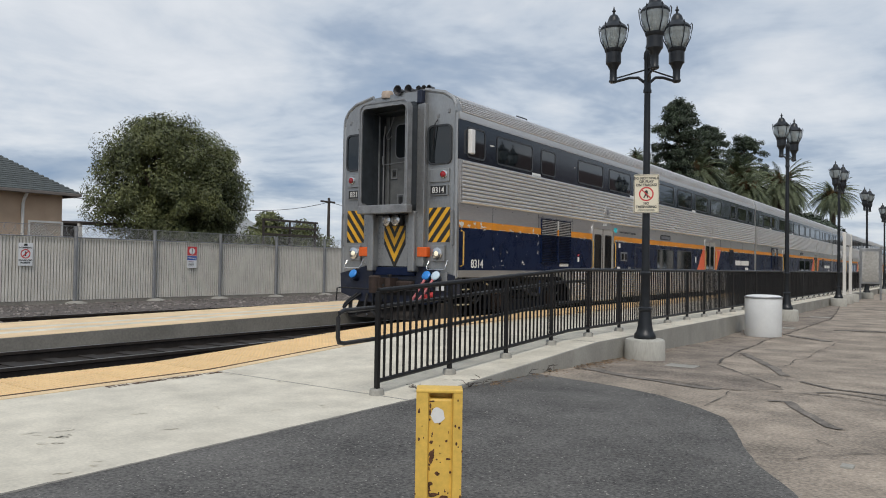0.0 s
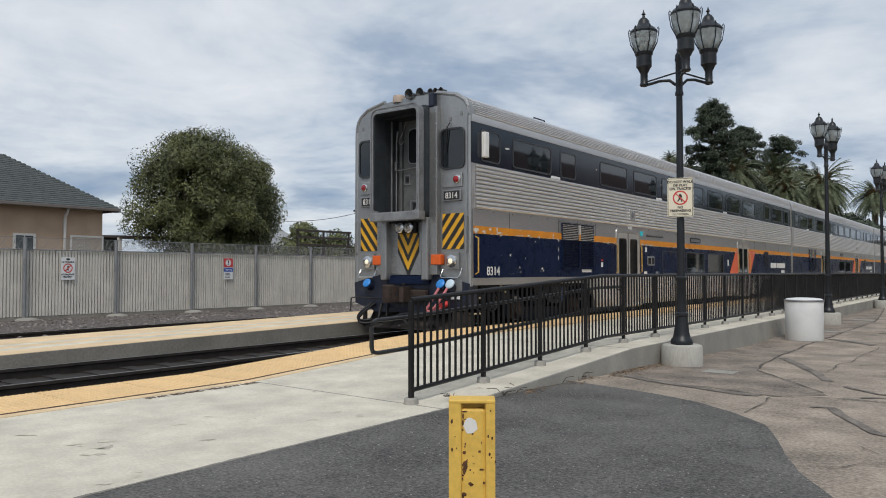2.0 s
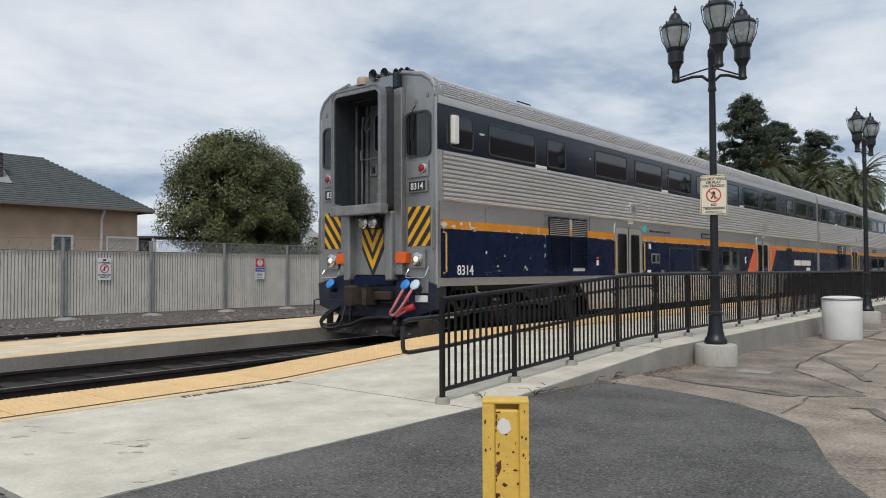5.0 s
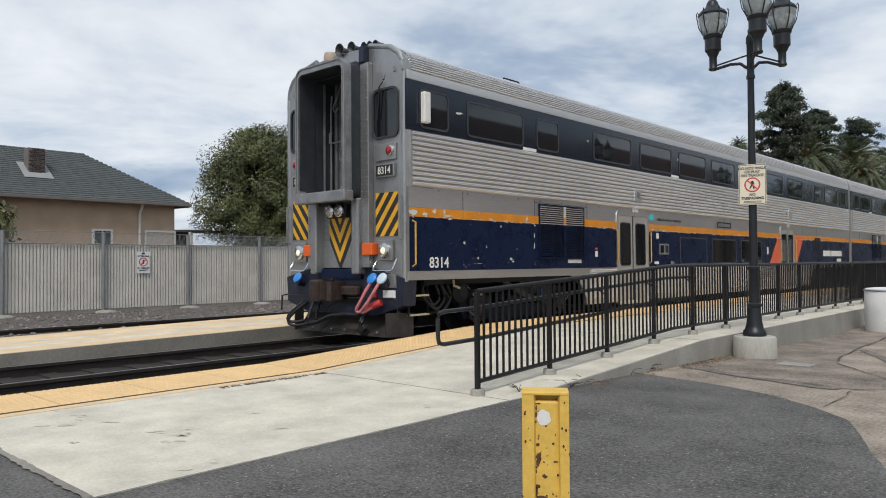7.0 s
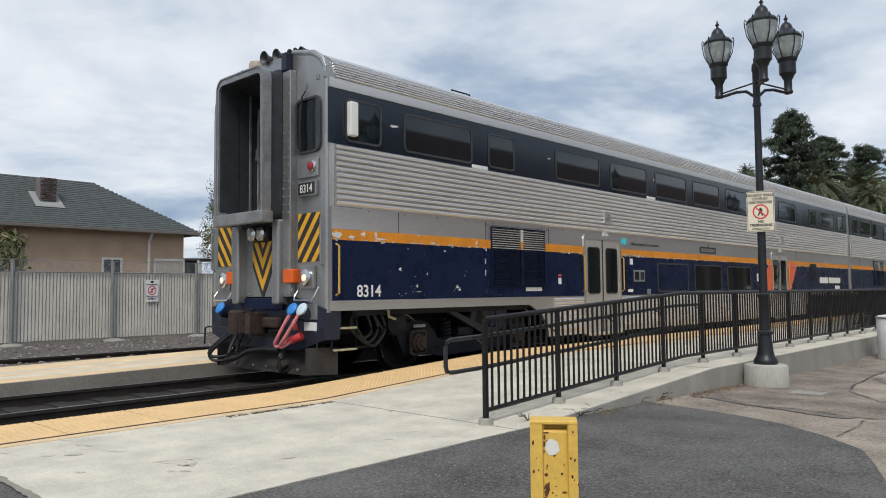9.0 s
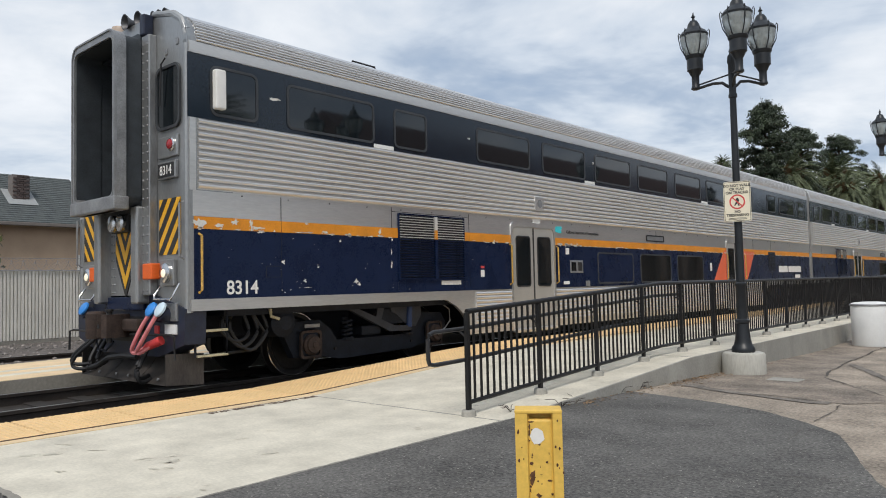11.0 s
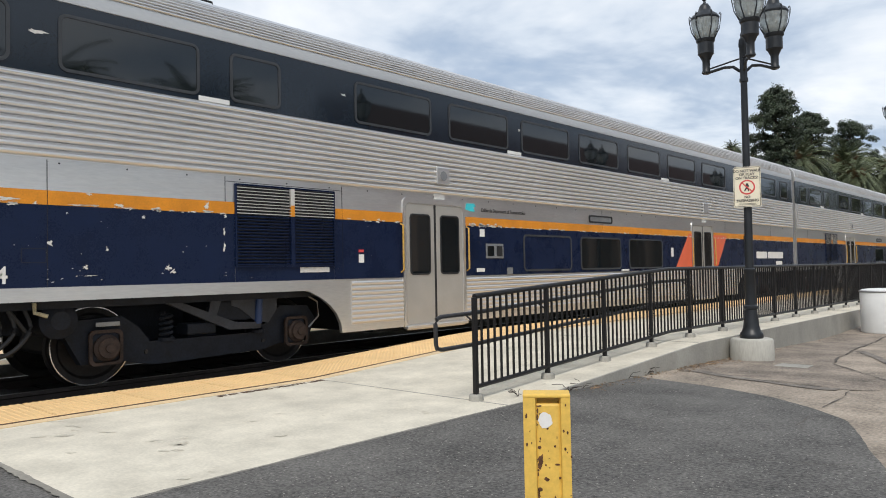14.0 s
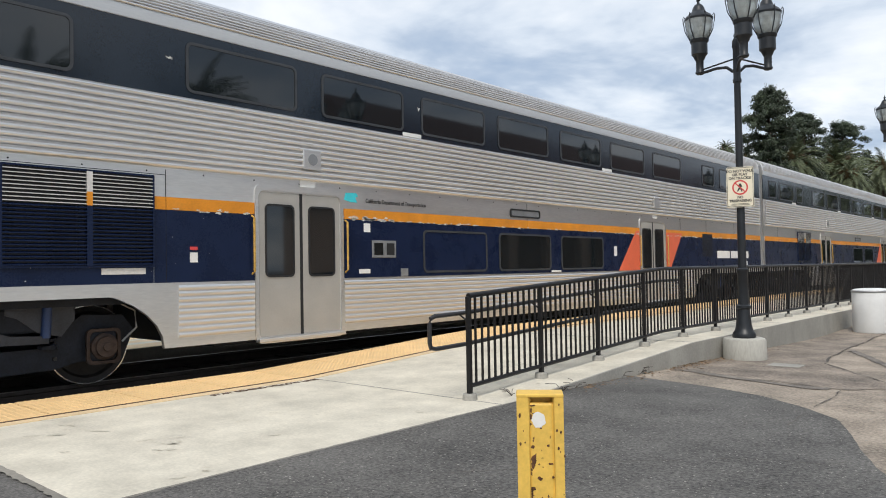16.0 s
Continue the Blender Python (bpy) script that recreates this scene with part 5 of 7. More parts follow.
    part("underfloor_box", bbox(bmx(), -1.2, 0.6, 0.35, 1.5, 0.62, 0.96, 0.02), M["under"], car)
    for y0_, y1_, low in ((0.66, 1.05, 0.52), (0.74, 1.20, 0.47), (0.62, 0.92, 0.60)):
        part("brake_hose", tube(bmx(), soft_path([(1.30, y0_, 0.98), (1.34, y0_ - 0.04, 0.74), (1.36, (y0_ + y1_) / 2, low), (1.34, y1_ + 0.05, 0.70), (1.28, y1_, 0.98)]), 0.024, 8), M["rubber"], car, "looped black brake hose", True)
    part("angle_cock", tube(bmx(), [(1.38, 1.28, 1.0), (1.40, 1.28, 0.90), (1.42, 1.40, 0.86)], 0.022, 8), M["rung"], car, "small brass angle cock", True)
    part("loop_hose", tube(bmx(), [(1.3, 1.05, 0.95), (1.32, 1.22, 0.70), (1.3, 1.10, 0.48), (1.3, 0.5, 0.45), (1.2, 0.2, 0.42)], 0.025, 8), M["rubber"], car, smooth=True)


M["gangway"] = mat("grimy_dull_steel", (0.27, 0.275, 0.28), 0.45, 0.5, var=0.25, scale=4, stain=0.4, stain_col=(0.07, 0.07, 0.07))
M["recess"] = mat("grimy_grey_paint", (0.13, 0.135, 0.135), 0.6, 0.2, var=0.2, scale=4, stain=0.3, stain_col=(0.04, 0.04, 0.04))
M["bellows"] = mat("bellows_rubber", (0.03, 0.036, 0.042), 0.55, var=0.3, scale=5)
M["lamp_off"] = mat("clear_lens", (0.5, 0.48, 0.44), 0.12, 0.4, var=0.2, scale=10)
M["cap_white"] = mat("pale_blue_cap", (0.50, 0.62, 0.70), 0.5, var=0.1)
M["apron"] = mat("scuffed_navy", (0.010, 0.015, 0.034), 0.5, var=0.35, scale=6, stain=0.4, stain_col=(0.06, 0.055, 0.05))
M["plough"] = mat("scraped_steel", (0.042, 0.036, 0.032), 0.6, 0.3, var=0.35, scale=5, stretch=(1, 1, 0.3), stain=0.5, stain_col=(0.085, 0.072, 0.062))
M["horn"] = mat("dull_grey_horn", (0.10, 0.10, 0.105), 0.5, 0.5, var=0.15)
M["beacon"] = mat("tan_beacon", (0.42, 0.33, 0.26), 0.45, var=0.1)
M["rung"] = mat("pale_step_edge", (0.42, 0.38, 0.25), 0.6, var=0.3, scale=15)

cab_car = thing("cab_car", "stainless and navy double-deck driving car with flaking orange stripe", "train car", at=pose(TRACK_X, 12.05, RAIL_Z))
car_body(cab_car, True)
cab_front(cab_car)
# cab side window with its white sun panel, long window, small window
window(cab_car, 0.30, 1.0, 3.44, 4.08, "cab_side_window", 0.1)
part("white_panel", bbox(bmx(), SIDE, SIDE + 0.10, 0.33, 0.48, 3.52, 4.02, 0.02), M["white"], cab_car, "upright white mirror housing")
window(cab_car, 1.46, 3.08, 3.44, 4.06)
window(cab_car, 3.50, 4.26, 3.44, 4.06)
side_text("number", "8314", 0.24, "white", cab_car, 0.745, 1.215, 0.98, "white running number", 0.004)
side_text("lettering", "California Department of Transportation", 0.092, "ink", cab_car, 9.10, 2.275, 0.86, "small black lettering", 0.0004)
part("side_panel", box(bmx(), SIDE - 0.01, SIDE + 0.003, 0.06, 0.66, 2.174, 2.49), M["stainless"], cab_car, "brushed stainless side panel")
part("agency_mark", prism(bmx(), [(8.03, 2.30), (8.16, 2.27), (8.28, 2.27), (8.24, 2.34), (8.30, 2.36), (8.26, 2.41), (8.06, 2.40)], SIDE, SIDE + 0.006, "x"), M["cyan"], cab_car, "plain cyan mark")
for y0, y1, z0, z1, key in ((8.40, 8.53, 1.84, 1.97, "white"), (8.30, 8.52, 1.225, 1.29, "white"), (5.60, 5.70, 1.40, 1.52, "white"), (5.60, 5.70, 1.55, 1.59, "ink_red"), (13.4, 13.75, 1.175, 1.21, "white"), (15.95, 16.08, 1.50, 1.72, "white")):
    part("sticker", box(bmx(), SIDE, SIDE + 0.0095, y0, y1, z0, z1), M[key], cab_car, "small printed sticker")
part("intercom_panel", bbox(bmx(), SIDE, SIDE + 0.016, 8.56, 9.06, 1.46, 1.72, 0.006), M["galv"], cab_car, "metal service panel")
part("intercom_window", box(bmx(), SIDE + 0.016, SIDE + 0.02, 8.60, 8.78, 1.50, 1.68), M["glass"], cab_car)
part("intercom_dial", box(bmx(), SIDE + 0.016, SIDE + 0.02, 8.86, 9.02, 1.50, 1.68), M["rubber"], cab_car)
part("socket_box", bbox(bmx(), SIDE, SIDE + 0.03, 9.16, 9.31, 1.17, 1.29, 0.008), M["galv"], cab_car)
part("bare_strip", box(bmx(), SIDE, SIDE + 0.0095, 4.55, 5.05, 1.27, 1.34), M["chip"], cab_car)
rr = random.Random(3)
spots = [(0.13, 2.085, 0.22, 0.13), (1.23, 3.81, 0.26, 0.06), (5.35, 3.82, 0.13, 0.05), (9.62, 3.86, 0.08, 0.07),
         (1.38, 1.623, 0.07, 0.08), (1.54, 1.941, 0.03, 0.022), (2.37, 1.934, 0.06, 0.05), (2.67, 1.35, 0.10, 0.09), (2.72, 1.31, 0.08, 0.07), (1.73, 1.369, 0.07, 0.05), (1.96, 1.558, 0.045, 0.07), (1.77, 1.278, 0.20, 0.012),
         (3.40, 1.597, 0.04, 0.14), (3.40, 1.795, 0.035, 0.11), (3.41, 1.99, 0.05, 0.06), (0.64, 2.124, 0.13, 0.08), (0.88, 2.118, 0.08, 0.14), (0.97, 2.06, 0.22, 0.045), (0.42, 2.068, 0.16, 0.05), (1.77, 2.155, 0.06, 0.04),
         (2.09, 2.055, 0.10, 0.045), (3.16, 2.10, 0.10, 0.12)]
for k in range(230):
    y = rr.uniform(0.1, 25.3)
    if not (3.5 < y < 5.2 or 6.5 < y < 8.0 or 17.2 < y < 18.6):
        spots.append((y, 2.02 + rr.uniform(-0.01, 0.02), rr.uniform(0.03, 0.16), rr.uniform(0.012, 0.04)))
for k in range(26):
    y = rr.uniform(0.3, 5.9)
    if not 3.5 < y < 5.2:
        s_ = rr.uniform(0.005, 0.018)
        spots.append((y, rr.uniform(1.2, 1.95), s_, s_ * rr.uniform(0.6, 1.6)))
for k in range(20):
    s_ = rr.uniform(0.008, 0.035)
    spots.append((rr.choice((1.35, 3.42, rr.uniform(3.6, 5.2), rr.uniform(0.3, 3.4))), rr.uniform(1.2, 1.36), s_, s_ * 0.4))
for k in range(26):
    y = rr.uniform(8.0, 9.0)
    spots.append((y, 2.03 + rr.uniform(-0.01, 0.035), rr.uniform(0.05, 0.16), rr.uniform(0.02, 0.06)))
flakes(cab_car, spots)
part("hatch_outline", ring_prism(bmx(), rrect(1.10, 1.34, 1.42, 1.57, 0.01, 1), rrect(1.106, 1.334, 1.426, 1.564, 0.008, 1), SIDE, SIDE + 0.008), M["rubber"], cab_car, "thin gap round a small hatch")
bm = bmx()
for k in range(34):
    lathe(bm, [(0.011, 0.0), (0.009, 0.005)], 6, Matrix.Translation((SIDE + 0.001, 0.75 + k * 0.72, 2.462)) @ Matrix.Rotation(radians(90), 4, "Y"))
tagged(part("panel_screws", bm, M["rubber"], cab_car, "row of dark panel screws"), kind="stuff")

coach = thing("coach", "stainless and navy double-deck coach with orange stripe", "train car", "coaches of the train", at=pose(TRACK_X, 12.05 + 25.95, RAIL_Z))
car_body(coach, False)
window(coach, 0.55, 1.3, 3.47, 4.05)
window(coach, 1.65, 3.2, 3.47, 4.05)
window(coach, 3.55, 4.3, 3.47, 4.05)
flakes(coach, [(rr.uniform(0.3, 25), 2.03 + rr.uniform(-0.01, 0.02), rr.uniform(0.05, 0.2), 0.03) for k in range(60)])
part("end_gangway", bbox(bmx(), -0.8, 0.8, -0.30, 0.0, 1.2, 4.3, 0.05), M["bellows"], coach, "dark rubber end gangway")
part("end_post", bbox(bmx(), 1.1, 1.5, -0.10, 0.0, 1.1, 4.5, 0.03), M["galv"], coach)
COACHES = [coach]
for k in range(2, 6):
    COACHES.append(copy_thing(coach, pose(TRACK_X, 12.05 + 25.95 * k, RAIL_Z)))

# ---- railing along the ramp ----
RX, PITCH = -4.55, 1.215


def top_z(y):
    return 0.215 * min(1.0, max(0.0, (y - 5.42) / (9.62 - 5.42)))


def railing():
    rg = thing("railing", "black steel picket railing along the concrete ramp", "railing")
    n_post = 46
    y_end = 5.42 + PITCH * (n_post - 1)
    knots = [5.42, 9.62, y_end]
    for name, dz, r in (("top_rail", 0.995, 0.026), ("bottom_rail", 0.13, 0.022)):
        part(name, tube(bmx(), [(RX, y, top_z(y) + dz) for y in knots], r, 10), M["black_paint"], rg, smooth=True)
    post_me = mesh_of(bbox(bmx(), -0.022, 0.022, -0.022, 0.022, 0.0, 0.985, 0.004), "post", M["black_paint"])
    foot_me = mesh_of(lathe(bmx(), [(0.075, -0.01), (0.07, 0.05), (0.06, 0.06)], 12), "foot", M["kerb"])
    pick_me = mesh_of(box(bmx(), -0.0095, 0.0095, -0.0095, 0.0095, 0.13, 0.985), "picket", M["black_paint"])
    rest = bmx()
    count = 0
    for k in range(n_post):
        y = 5.42 + k * PITCH
        z = walk_z(y)
        piece("post", post_me, rg, Matrix.Translation((RX, y, z + (top_z(y) - z))))
        piece("foot", foot_me, rg, Matrix.Translation((RX, y, z)))
        if k == n_post - 1:
            break
        for j in range(1, 12):
            yy = y + PITCH * j / 12
            if count < 300:
                piece("picket", pick_me, rg, Matrix.Translation((RX, yy, top_z(yy))))
            else:
                box(rest, RX - 0.0095, RX + 0.0095, yy - 0.0095, yy + 0.0095, top_z(yy) + 0.13, top_z(yy) + 0.985)
            count += 1
    tagged(part("far_pickets", rest, M["black_paint"], rg), kind="stuff")
    # inner handrails, looped at the low end
    x = RX - 0.11
    loop = [(x, 10.5, 1.04), (x, 9.62, 1.035), (x, 5.5, 0.825), (x, 5.06, 0.815), (x, 5.0, 0.795), (x, 4.985, 0.75), (x, 4.985, 0.57), (x, 5.0, 0.525), (x, 5.06, 0.51), (x, 5.5, 0.52), (x, 9.62, 0.735), (x, 10.5, 0.74)]
    part("handrail", tube(bmx(), loop + [loop[0]], 0.021, 10), M["handrail"], rg, "double handrail with a squared end loop", True)
    for k in range(0, 5):
        y = 5.42 + k * PITCH
        part("handrail_bracket", tube(bmx(), [(RX, y, top_z(y) + 0.74), (x, y, top_z(y) + 0.81)], 0.009, 6), M["black_paint"], rg)
    return rg


M["handrail"] = mat("chipped_black_handrail", (0.02, 0.02, 0.022), 0.45, var=0.2, scale=8, stain=0.3, stain_col=(0.16, 0.15, 0.14))
railing()


# ---- street lamps ----
def luminaire(parent, m):
    bm = bmx()
    lathe(bm, [(0.045, 0.0), (0.06, 0.015), (0.06, 0.03), (0.05, 0.05), (0.05, 0.18), (0.062, 0.20), (0.085, 0.25), (0.105, 0.27), (0.105, 0.42), (0.12, 0.44), (0.125, 0.47)], 18, m)
    hd = part("luminaire", bm, M["lamp_paint"], parent, "dark green-black cast luminaire", True)
    part("globe", lathe(bmx(), [(0.10, 0.465), (0.13, 0.51), (0.165, 0.60), (0.182, 0.69), (0.180, 0.74)], 18, m), M["lamp_glass"], hd, "ribbed clear glass globe", True)
    part("bulb", lathe(bmx(), [(0.02, 0.47), (0.035, 0.5), (0.055, 0.58), (0.045, 0.66), (0.01, 0.70)], 10, m), M["white"], hd, "white lamp bulb", True)
    part("cap", lathe(bmx(), [(0.185, 0.735), (0.19, 0.76), (0.16, 0.80), (0.11, 0.835), (0.085, 0.87), (0.075, 0.91), (0.05, 0.95), (0.02, 0.965), (0.015, 1.0), (0.03, 1.01), (0.015, 1.03), (0.004, 1.075)], 18, m), M["lamp_paint"], hd, "domed cap with finial", True)
    for k in range(6):
        a = k * math.tau / 6 + 0.3
        pts = [m @ Vector((r * math.cos(a), r * math.sin(a), z)) for r, z in ((0.115, 0.47), (0.178, 0.60), (0.20, 0.72), (0.205, 0.79), (0.195, 0.815), (0.18, 0.79))]
        part("cage_bar", tube(bmx(), pts, 0.008, 5), M["lamp_paint"], hd)


M["lamp_paint"] = mat("dark_lamp_paint", (0.012, 0.0145, 0.018), 0.42, 0.1, var=0.25, scale=6, stain=0.2, stain_col=(0.06, 0.065, 0.07))


def street_lamp(x, y, arms, reach, label, top=4.19):
    """Cast pole on a round concrete plinth; arms are headings in degrees."""
    z0 = asphalt_z(y)
    lp = thing("street_lamp", label, "street lamp", "platform street lamps", at=pose(x, y, z0))
    h = 0.305
    part("plinth", lathe(bmx(), [(0.29, -0.05), (0.295, 0.02), (0.29, h - 0.04), (0.275, h - 0.01), (0.25, h)], 28), M["plinth"], lp, "round cast concrete plinth", True)
    part("pole_base", lathe(bmx(), [(0.155, h), (0.16, h + 0.03), (0.15, h + 0.07), (0.125, h + 0.10), (0.115, h + 0.14), (0.105, h + 0.18), (0.09, h + 0.34), (0.085, h + 0.40), (0.10, h + 0.42), (0.10, h + 0.45), (0.075, h + 0.47), (0.07, h + 0.92), (0.08, h + 0.94), (0.08, h + 0.97), (0.06, h + 0.99)], 20), M["lamp_paint"], lp, "fluted cast pole base", True)
    part("pole", lathe(bmx(), [(0.058, h + 0.98), (0.045, top - 0.25), (0.06, top - 0.24), (0.06, top - 0.20), (0.05, top - 0.18), (0.05, top + 0.25), (0.06, top + 0.27), (0.055, top + 0.36), (0.03, top + 0.40), (0.035, top + 0.44), (0.012, top + 0.50), (0.003, top + 0.56)], 16), M["lamp_paint"], lp, smooth=True)
    for a in arms:
        c, s_ = math.cos(radians(a)), math.sin(radians(a))
        arm = [(0, 0, top - 0.10), (0.06 * c, 0.06 * s_, top - 0.07), (0.14 * c, 0.14 * s_, top + 0.0), (0.28 * c, 0.28 * s_, top + 0.015), (reach * c, reach * s_, top - 0.02)]
        part("arm", tube(bmx(), arm, 0.022, 8), M["lamp_paint"], lp, smooth=True)
        part("stay", tube(bmx(), [(0, 0, top + 0.11), (reach * 0.92 * c, reach * 0.92 * s_, top + 0.035)], 0.012, 6), M["lamp_paint"], lp)
        luminaire(lp, Matrix.Translation((reach * c, reach * s_, top - 0.03)) @ Matrix.Scale(1.09, 4))
    return lp


M["plinth"] = mat("plinth_concrete", (0.40, 0.39, 0.35), 0.9, var=0.14, scale=5, fine=50, bump=0.3, stretch=(1, 1, 0.25), stain=0.4, stain_col=(0.22, 0.21, 0.18))
first = street_lamp(-3.8, 10.62, (-60, 57, 182), 0.53, "black cast lamp with three glass lanterns on a concrete plinth")
for y in (21.4, 31.6, 41.8, 52.0):
    street_lamp(-3.8, y, (262, 81), 0.48, "black cast lamp with two glass lanterns on a concrete plinth", 4.36)


def face_sign(name, label, w, h, eye_dir, at, face_key):
    """A flat sign in its own thing; local x right, z up, facing -y."""
    sg = thing(name, label, "sign", at=at)
    part("plate", prism(bmx(), rrect(-w / 2, w / 2, 0, h, 0.025), -0.002, 0.004, "y"), M[face_key], sg)
    return sg


# warning sign strapped to the first lamp, turned to the forecourt
sg = face_sign("warning_sign", "cream no trespassing sign with red prohibition ring on the lamp pole", 0.36, 0.57, None, pose(-3.8 + 0.03, 10.62 - 0.085, 2.06, 0, 0, 16), "sign_face")
part("border", ring_prism(bmx(), rrect(-0.172, 0.172, 0.008, 0.562, 0.02), rrect(-0.166, 0.166, 0.014, 0.556, 0.016), -0.0045, -0.002, "y"), M["ink"], sg)
for text, z, s_ in (("DO NOT WALK", 0.495, 0.052), ("OR PLAY", 0.445, 0.052), ("ON TRACKS!", 0.395, 0.052), ("NO", 0.125, 0.05), ("TRESPASSING", 0.075, 0.05)):
    words("lettering", text, s_, M["ink"], sg, pose(0, -0.004, z, 90, 0, 0), 0.98, "", 0.0015)
part("ring", lathe(bmx(), [(0.085, 0), (0.105, 0), (0.105, 0.002), (0.085, 0.002)], 28, Matrix.Translation((0, -0.002, 0.28)) @ Matrix.Rotation(radians(90), 4, "X"), False), M["ink_red"], sg)
part("ring_face", lathe(bmx(), [(0.084, 0), (0.084, 0.001)], 28, Matrix.Translation((0, -0.0035, 0.28)) @ Matrix.Rotation(radians(90), 4, "X")), M["sign_face"], sg)
part("slash", box(bmx(), -0.09, 0.09, -0.0065, -0.005, -0.008, 0.008), M["ink_red"], sg, at=pose(0, 0, 0.28, 0, 45, 0))
part("walker_mark", prism(bmx(), [(-0.01, 0.335), (0.012, 0.335), (0.03, 0.29), (0.015, 0.28), (0.03, 0.22), (0.015, 0.22), (0.0, 0.262), (-0.03, 0.22), (-0.042, 0.228), (-0.015, 0.285), (-0.03, 0.29)], -0.0055, -0.004, "y"), M["ink"], sg)
for z, w in ((0.045, 0.22), (0.03, 0.24)):
    part("small_print", box(bmx(), -w / 2, w / 2, -0.004, -0.002, z, z + 0.006), M["ink"], sg)
part("strap", box(bmx(), -0.05, 0.05, 0.004, 0.09, 0.10, 0.13), M["galv"], sg)
part("strap", box(bmx(), -0.05, 0.05, 0.004, 0.09, 0.44, 0.47), M["galv"], sg)

# ---- round white bin ----
bn = thing("litter_bin", "round white fibreglass litter bin with dark rim", "bin", at=pose(-3.48, 17.0, asphalt_z(17)))
part("shell", lathe(bmx(), [(0.36, 0.0), (0.37, 0.02), (0.375, 0.80), (0.37, 0.82)], 32), M["bin_white"], bn, smooth=True)
part("rim", lathe(bmx(), [(0.385, 0.815), (0.392, 0.83), (0.385, 0.85), (0.36, 0.855)], 32), M["galv"], bn, "grey metal rim", True)
part("lid", lathe(bmx(), [(0.37, 0.85), (0.33, 0.875), (0.20, 0.89), (0.02, 0.895)], 32), M["bin_white"], bn, smooth=True)

# ---- yellow bollard of steel channel ----
bx, by = -1.638, 2.345
hd = math.degrees(math.atan2(1.66, 2.33))
bo = thing("bollard", "yellow painted steel guard post with rust chips", "bollard", at=pose(bx, by, 0.0, 0, 0, hd))
W, TOP = 0.088, 0.778
bm = bmx()
prism(bm, [(-W, 0.0), (-W, -0.052), (-W + 0.045, -0.052), (-W + 0.052, -0.035), (-W + 0.052, 0.0)], 0, TOP - 0.008, "z")
prism(bm, [(W, 0.0), (W - 0.04, 0.0), (W - 0.04, -0.035), (W - 0.034, -0.052), (W, -0.052)], 0, TOP - 0.008, "z")
part("flange", bm, M["bollard"], bo)
part("web", bbox(bmx(), -W + 0.045, W - 0.036, -0.040, 0.0, 0, TOP - 0.035, 0.010), M["bollard"], bo)
part("back_plate", bbox(bmx(), -W + 0.002, W - 0.002, -0.001, 0.05, 0, TOP - 0.010, 0.006), M["bollard"], bo)
part("top_lip", bbox(bmx(), -W - 0.001, W + 0.001, -0.0535, 0.051, TOP - 0.014, TOP, 0.004), M["bollard"], bo)
bm = bmx()
rr = random.Random(21)
chips = [(-0.03, TOP - 0.046, 0.035, 0.006), (-0.035, TOP - 0.09, 0.012, 0.03), (-0.03, TOP - 0.20, 0.014, 0.02), (-0.025, TOP - 0.245, 0.022, 0.05), (-0.03, TOP - 0.27, 0.02, 0.03), (0.035, TOP - 0.265, 0.022, 0.01), (-0.005, TOP - 0.32, 0.022, 0.018), (0.045, TOP - 0.315, 0.012, 0.01), (-0.03, TOP - 0.36, 0.02, 0.016), (-0.02, TOP - 0.40, 0.05, 0.02), (0.02, TOP - 0.41, 0.05, 0.016)]
chips += [(rr.uniform(-0.042, 0.048), TOP - rr.uniform(0.05, 0.75), rr.uniform(0.003, 0.012), rr.uniform(0.003, 0.014)) for k in range(46)]
chips += [(-0.038 + rr.uniform(-0.006, 0.01), TOP - rr.uniform(0.05, 0.7), rr.uniform(0.004, 0.01), rr.uniform(0.01, 0.05)) for k in range(16)]
for x, z, w, h in chips:
    n = rr.randint(7, 11)
    bm.faces.new([bm.verts.new((x + math.cos(k * math.tau / n) * w * 0.5 * rr.uniform(0.5, 1.2), -0.0412, z + math.sin(k * math.tau / n) * h * 0.5 * rr.uniform(0.5, 1.2))) for k in range(n)])
for k in range(30):
    x = rr.choice((-1, 1)) * rr.uniform(0.058, 0.09)
    z, s_ = TOP - rr.uniform(0.0, 0.75), rr.uniform(0.003, 0.009)
    bm.faces.new([bm.verts.new((x + math.cos(j) * s_ * 0.6, -0.0531, z + math.sin(j) * s_)) for j in (0, 1, 2, 3, 4, 5)])
tagged(part("rust_wear", bm, M["rust_chip"], bo, "brown rust where paint is gone"), kind="stuff")
bm = bmx()
n = 22
bm.faces.new([bm.verts.new((-0.006 + math.cos(k * math.tau / n) * 0.027 * rr.uniform(0.88, 1.08), -0.0416, TOP - 0.10 + math.sin(k * math.tau / n) * 0.031 * rr.uniform(0.88, 1.08))) for k in range(n)])
part("sticker", bm, M["white"], bo, "torn round white sticker")

# ---- pale sign frame and notice case farther along ----
sf = thing("sign_frame", "pale grey steel sign frame on two concrete footings", "sign frame", at=pose(-3.95, 35.6, asphalt_z(35.6)))
for y in (-1.0, 1.0):
    part("shaft", bbox(bmx(), -0.06, 0.06, y - 0.06, y + 0.06, 0.3, 2.95, 0.01), M["trim_white"], sf)
    part("footing", lathe(bmx(), [(0.34, -0.02), (0.34, 0.30), (0.31, 0.35)], 20, Matrix.Translation((0, y, 0))), M["plinth"], sf, smooth=True)
part("header_board", bbox(bmx(), -0.03, 0.03, -0.94, 0.94, 2.45, 2.92, 0.01), M["bin_white"], sf, "pale blank header board")
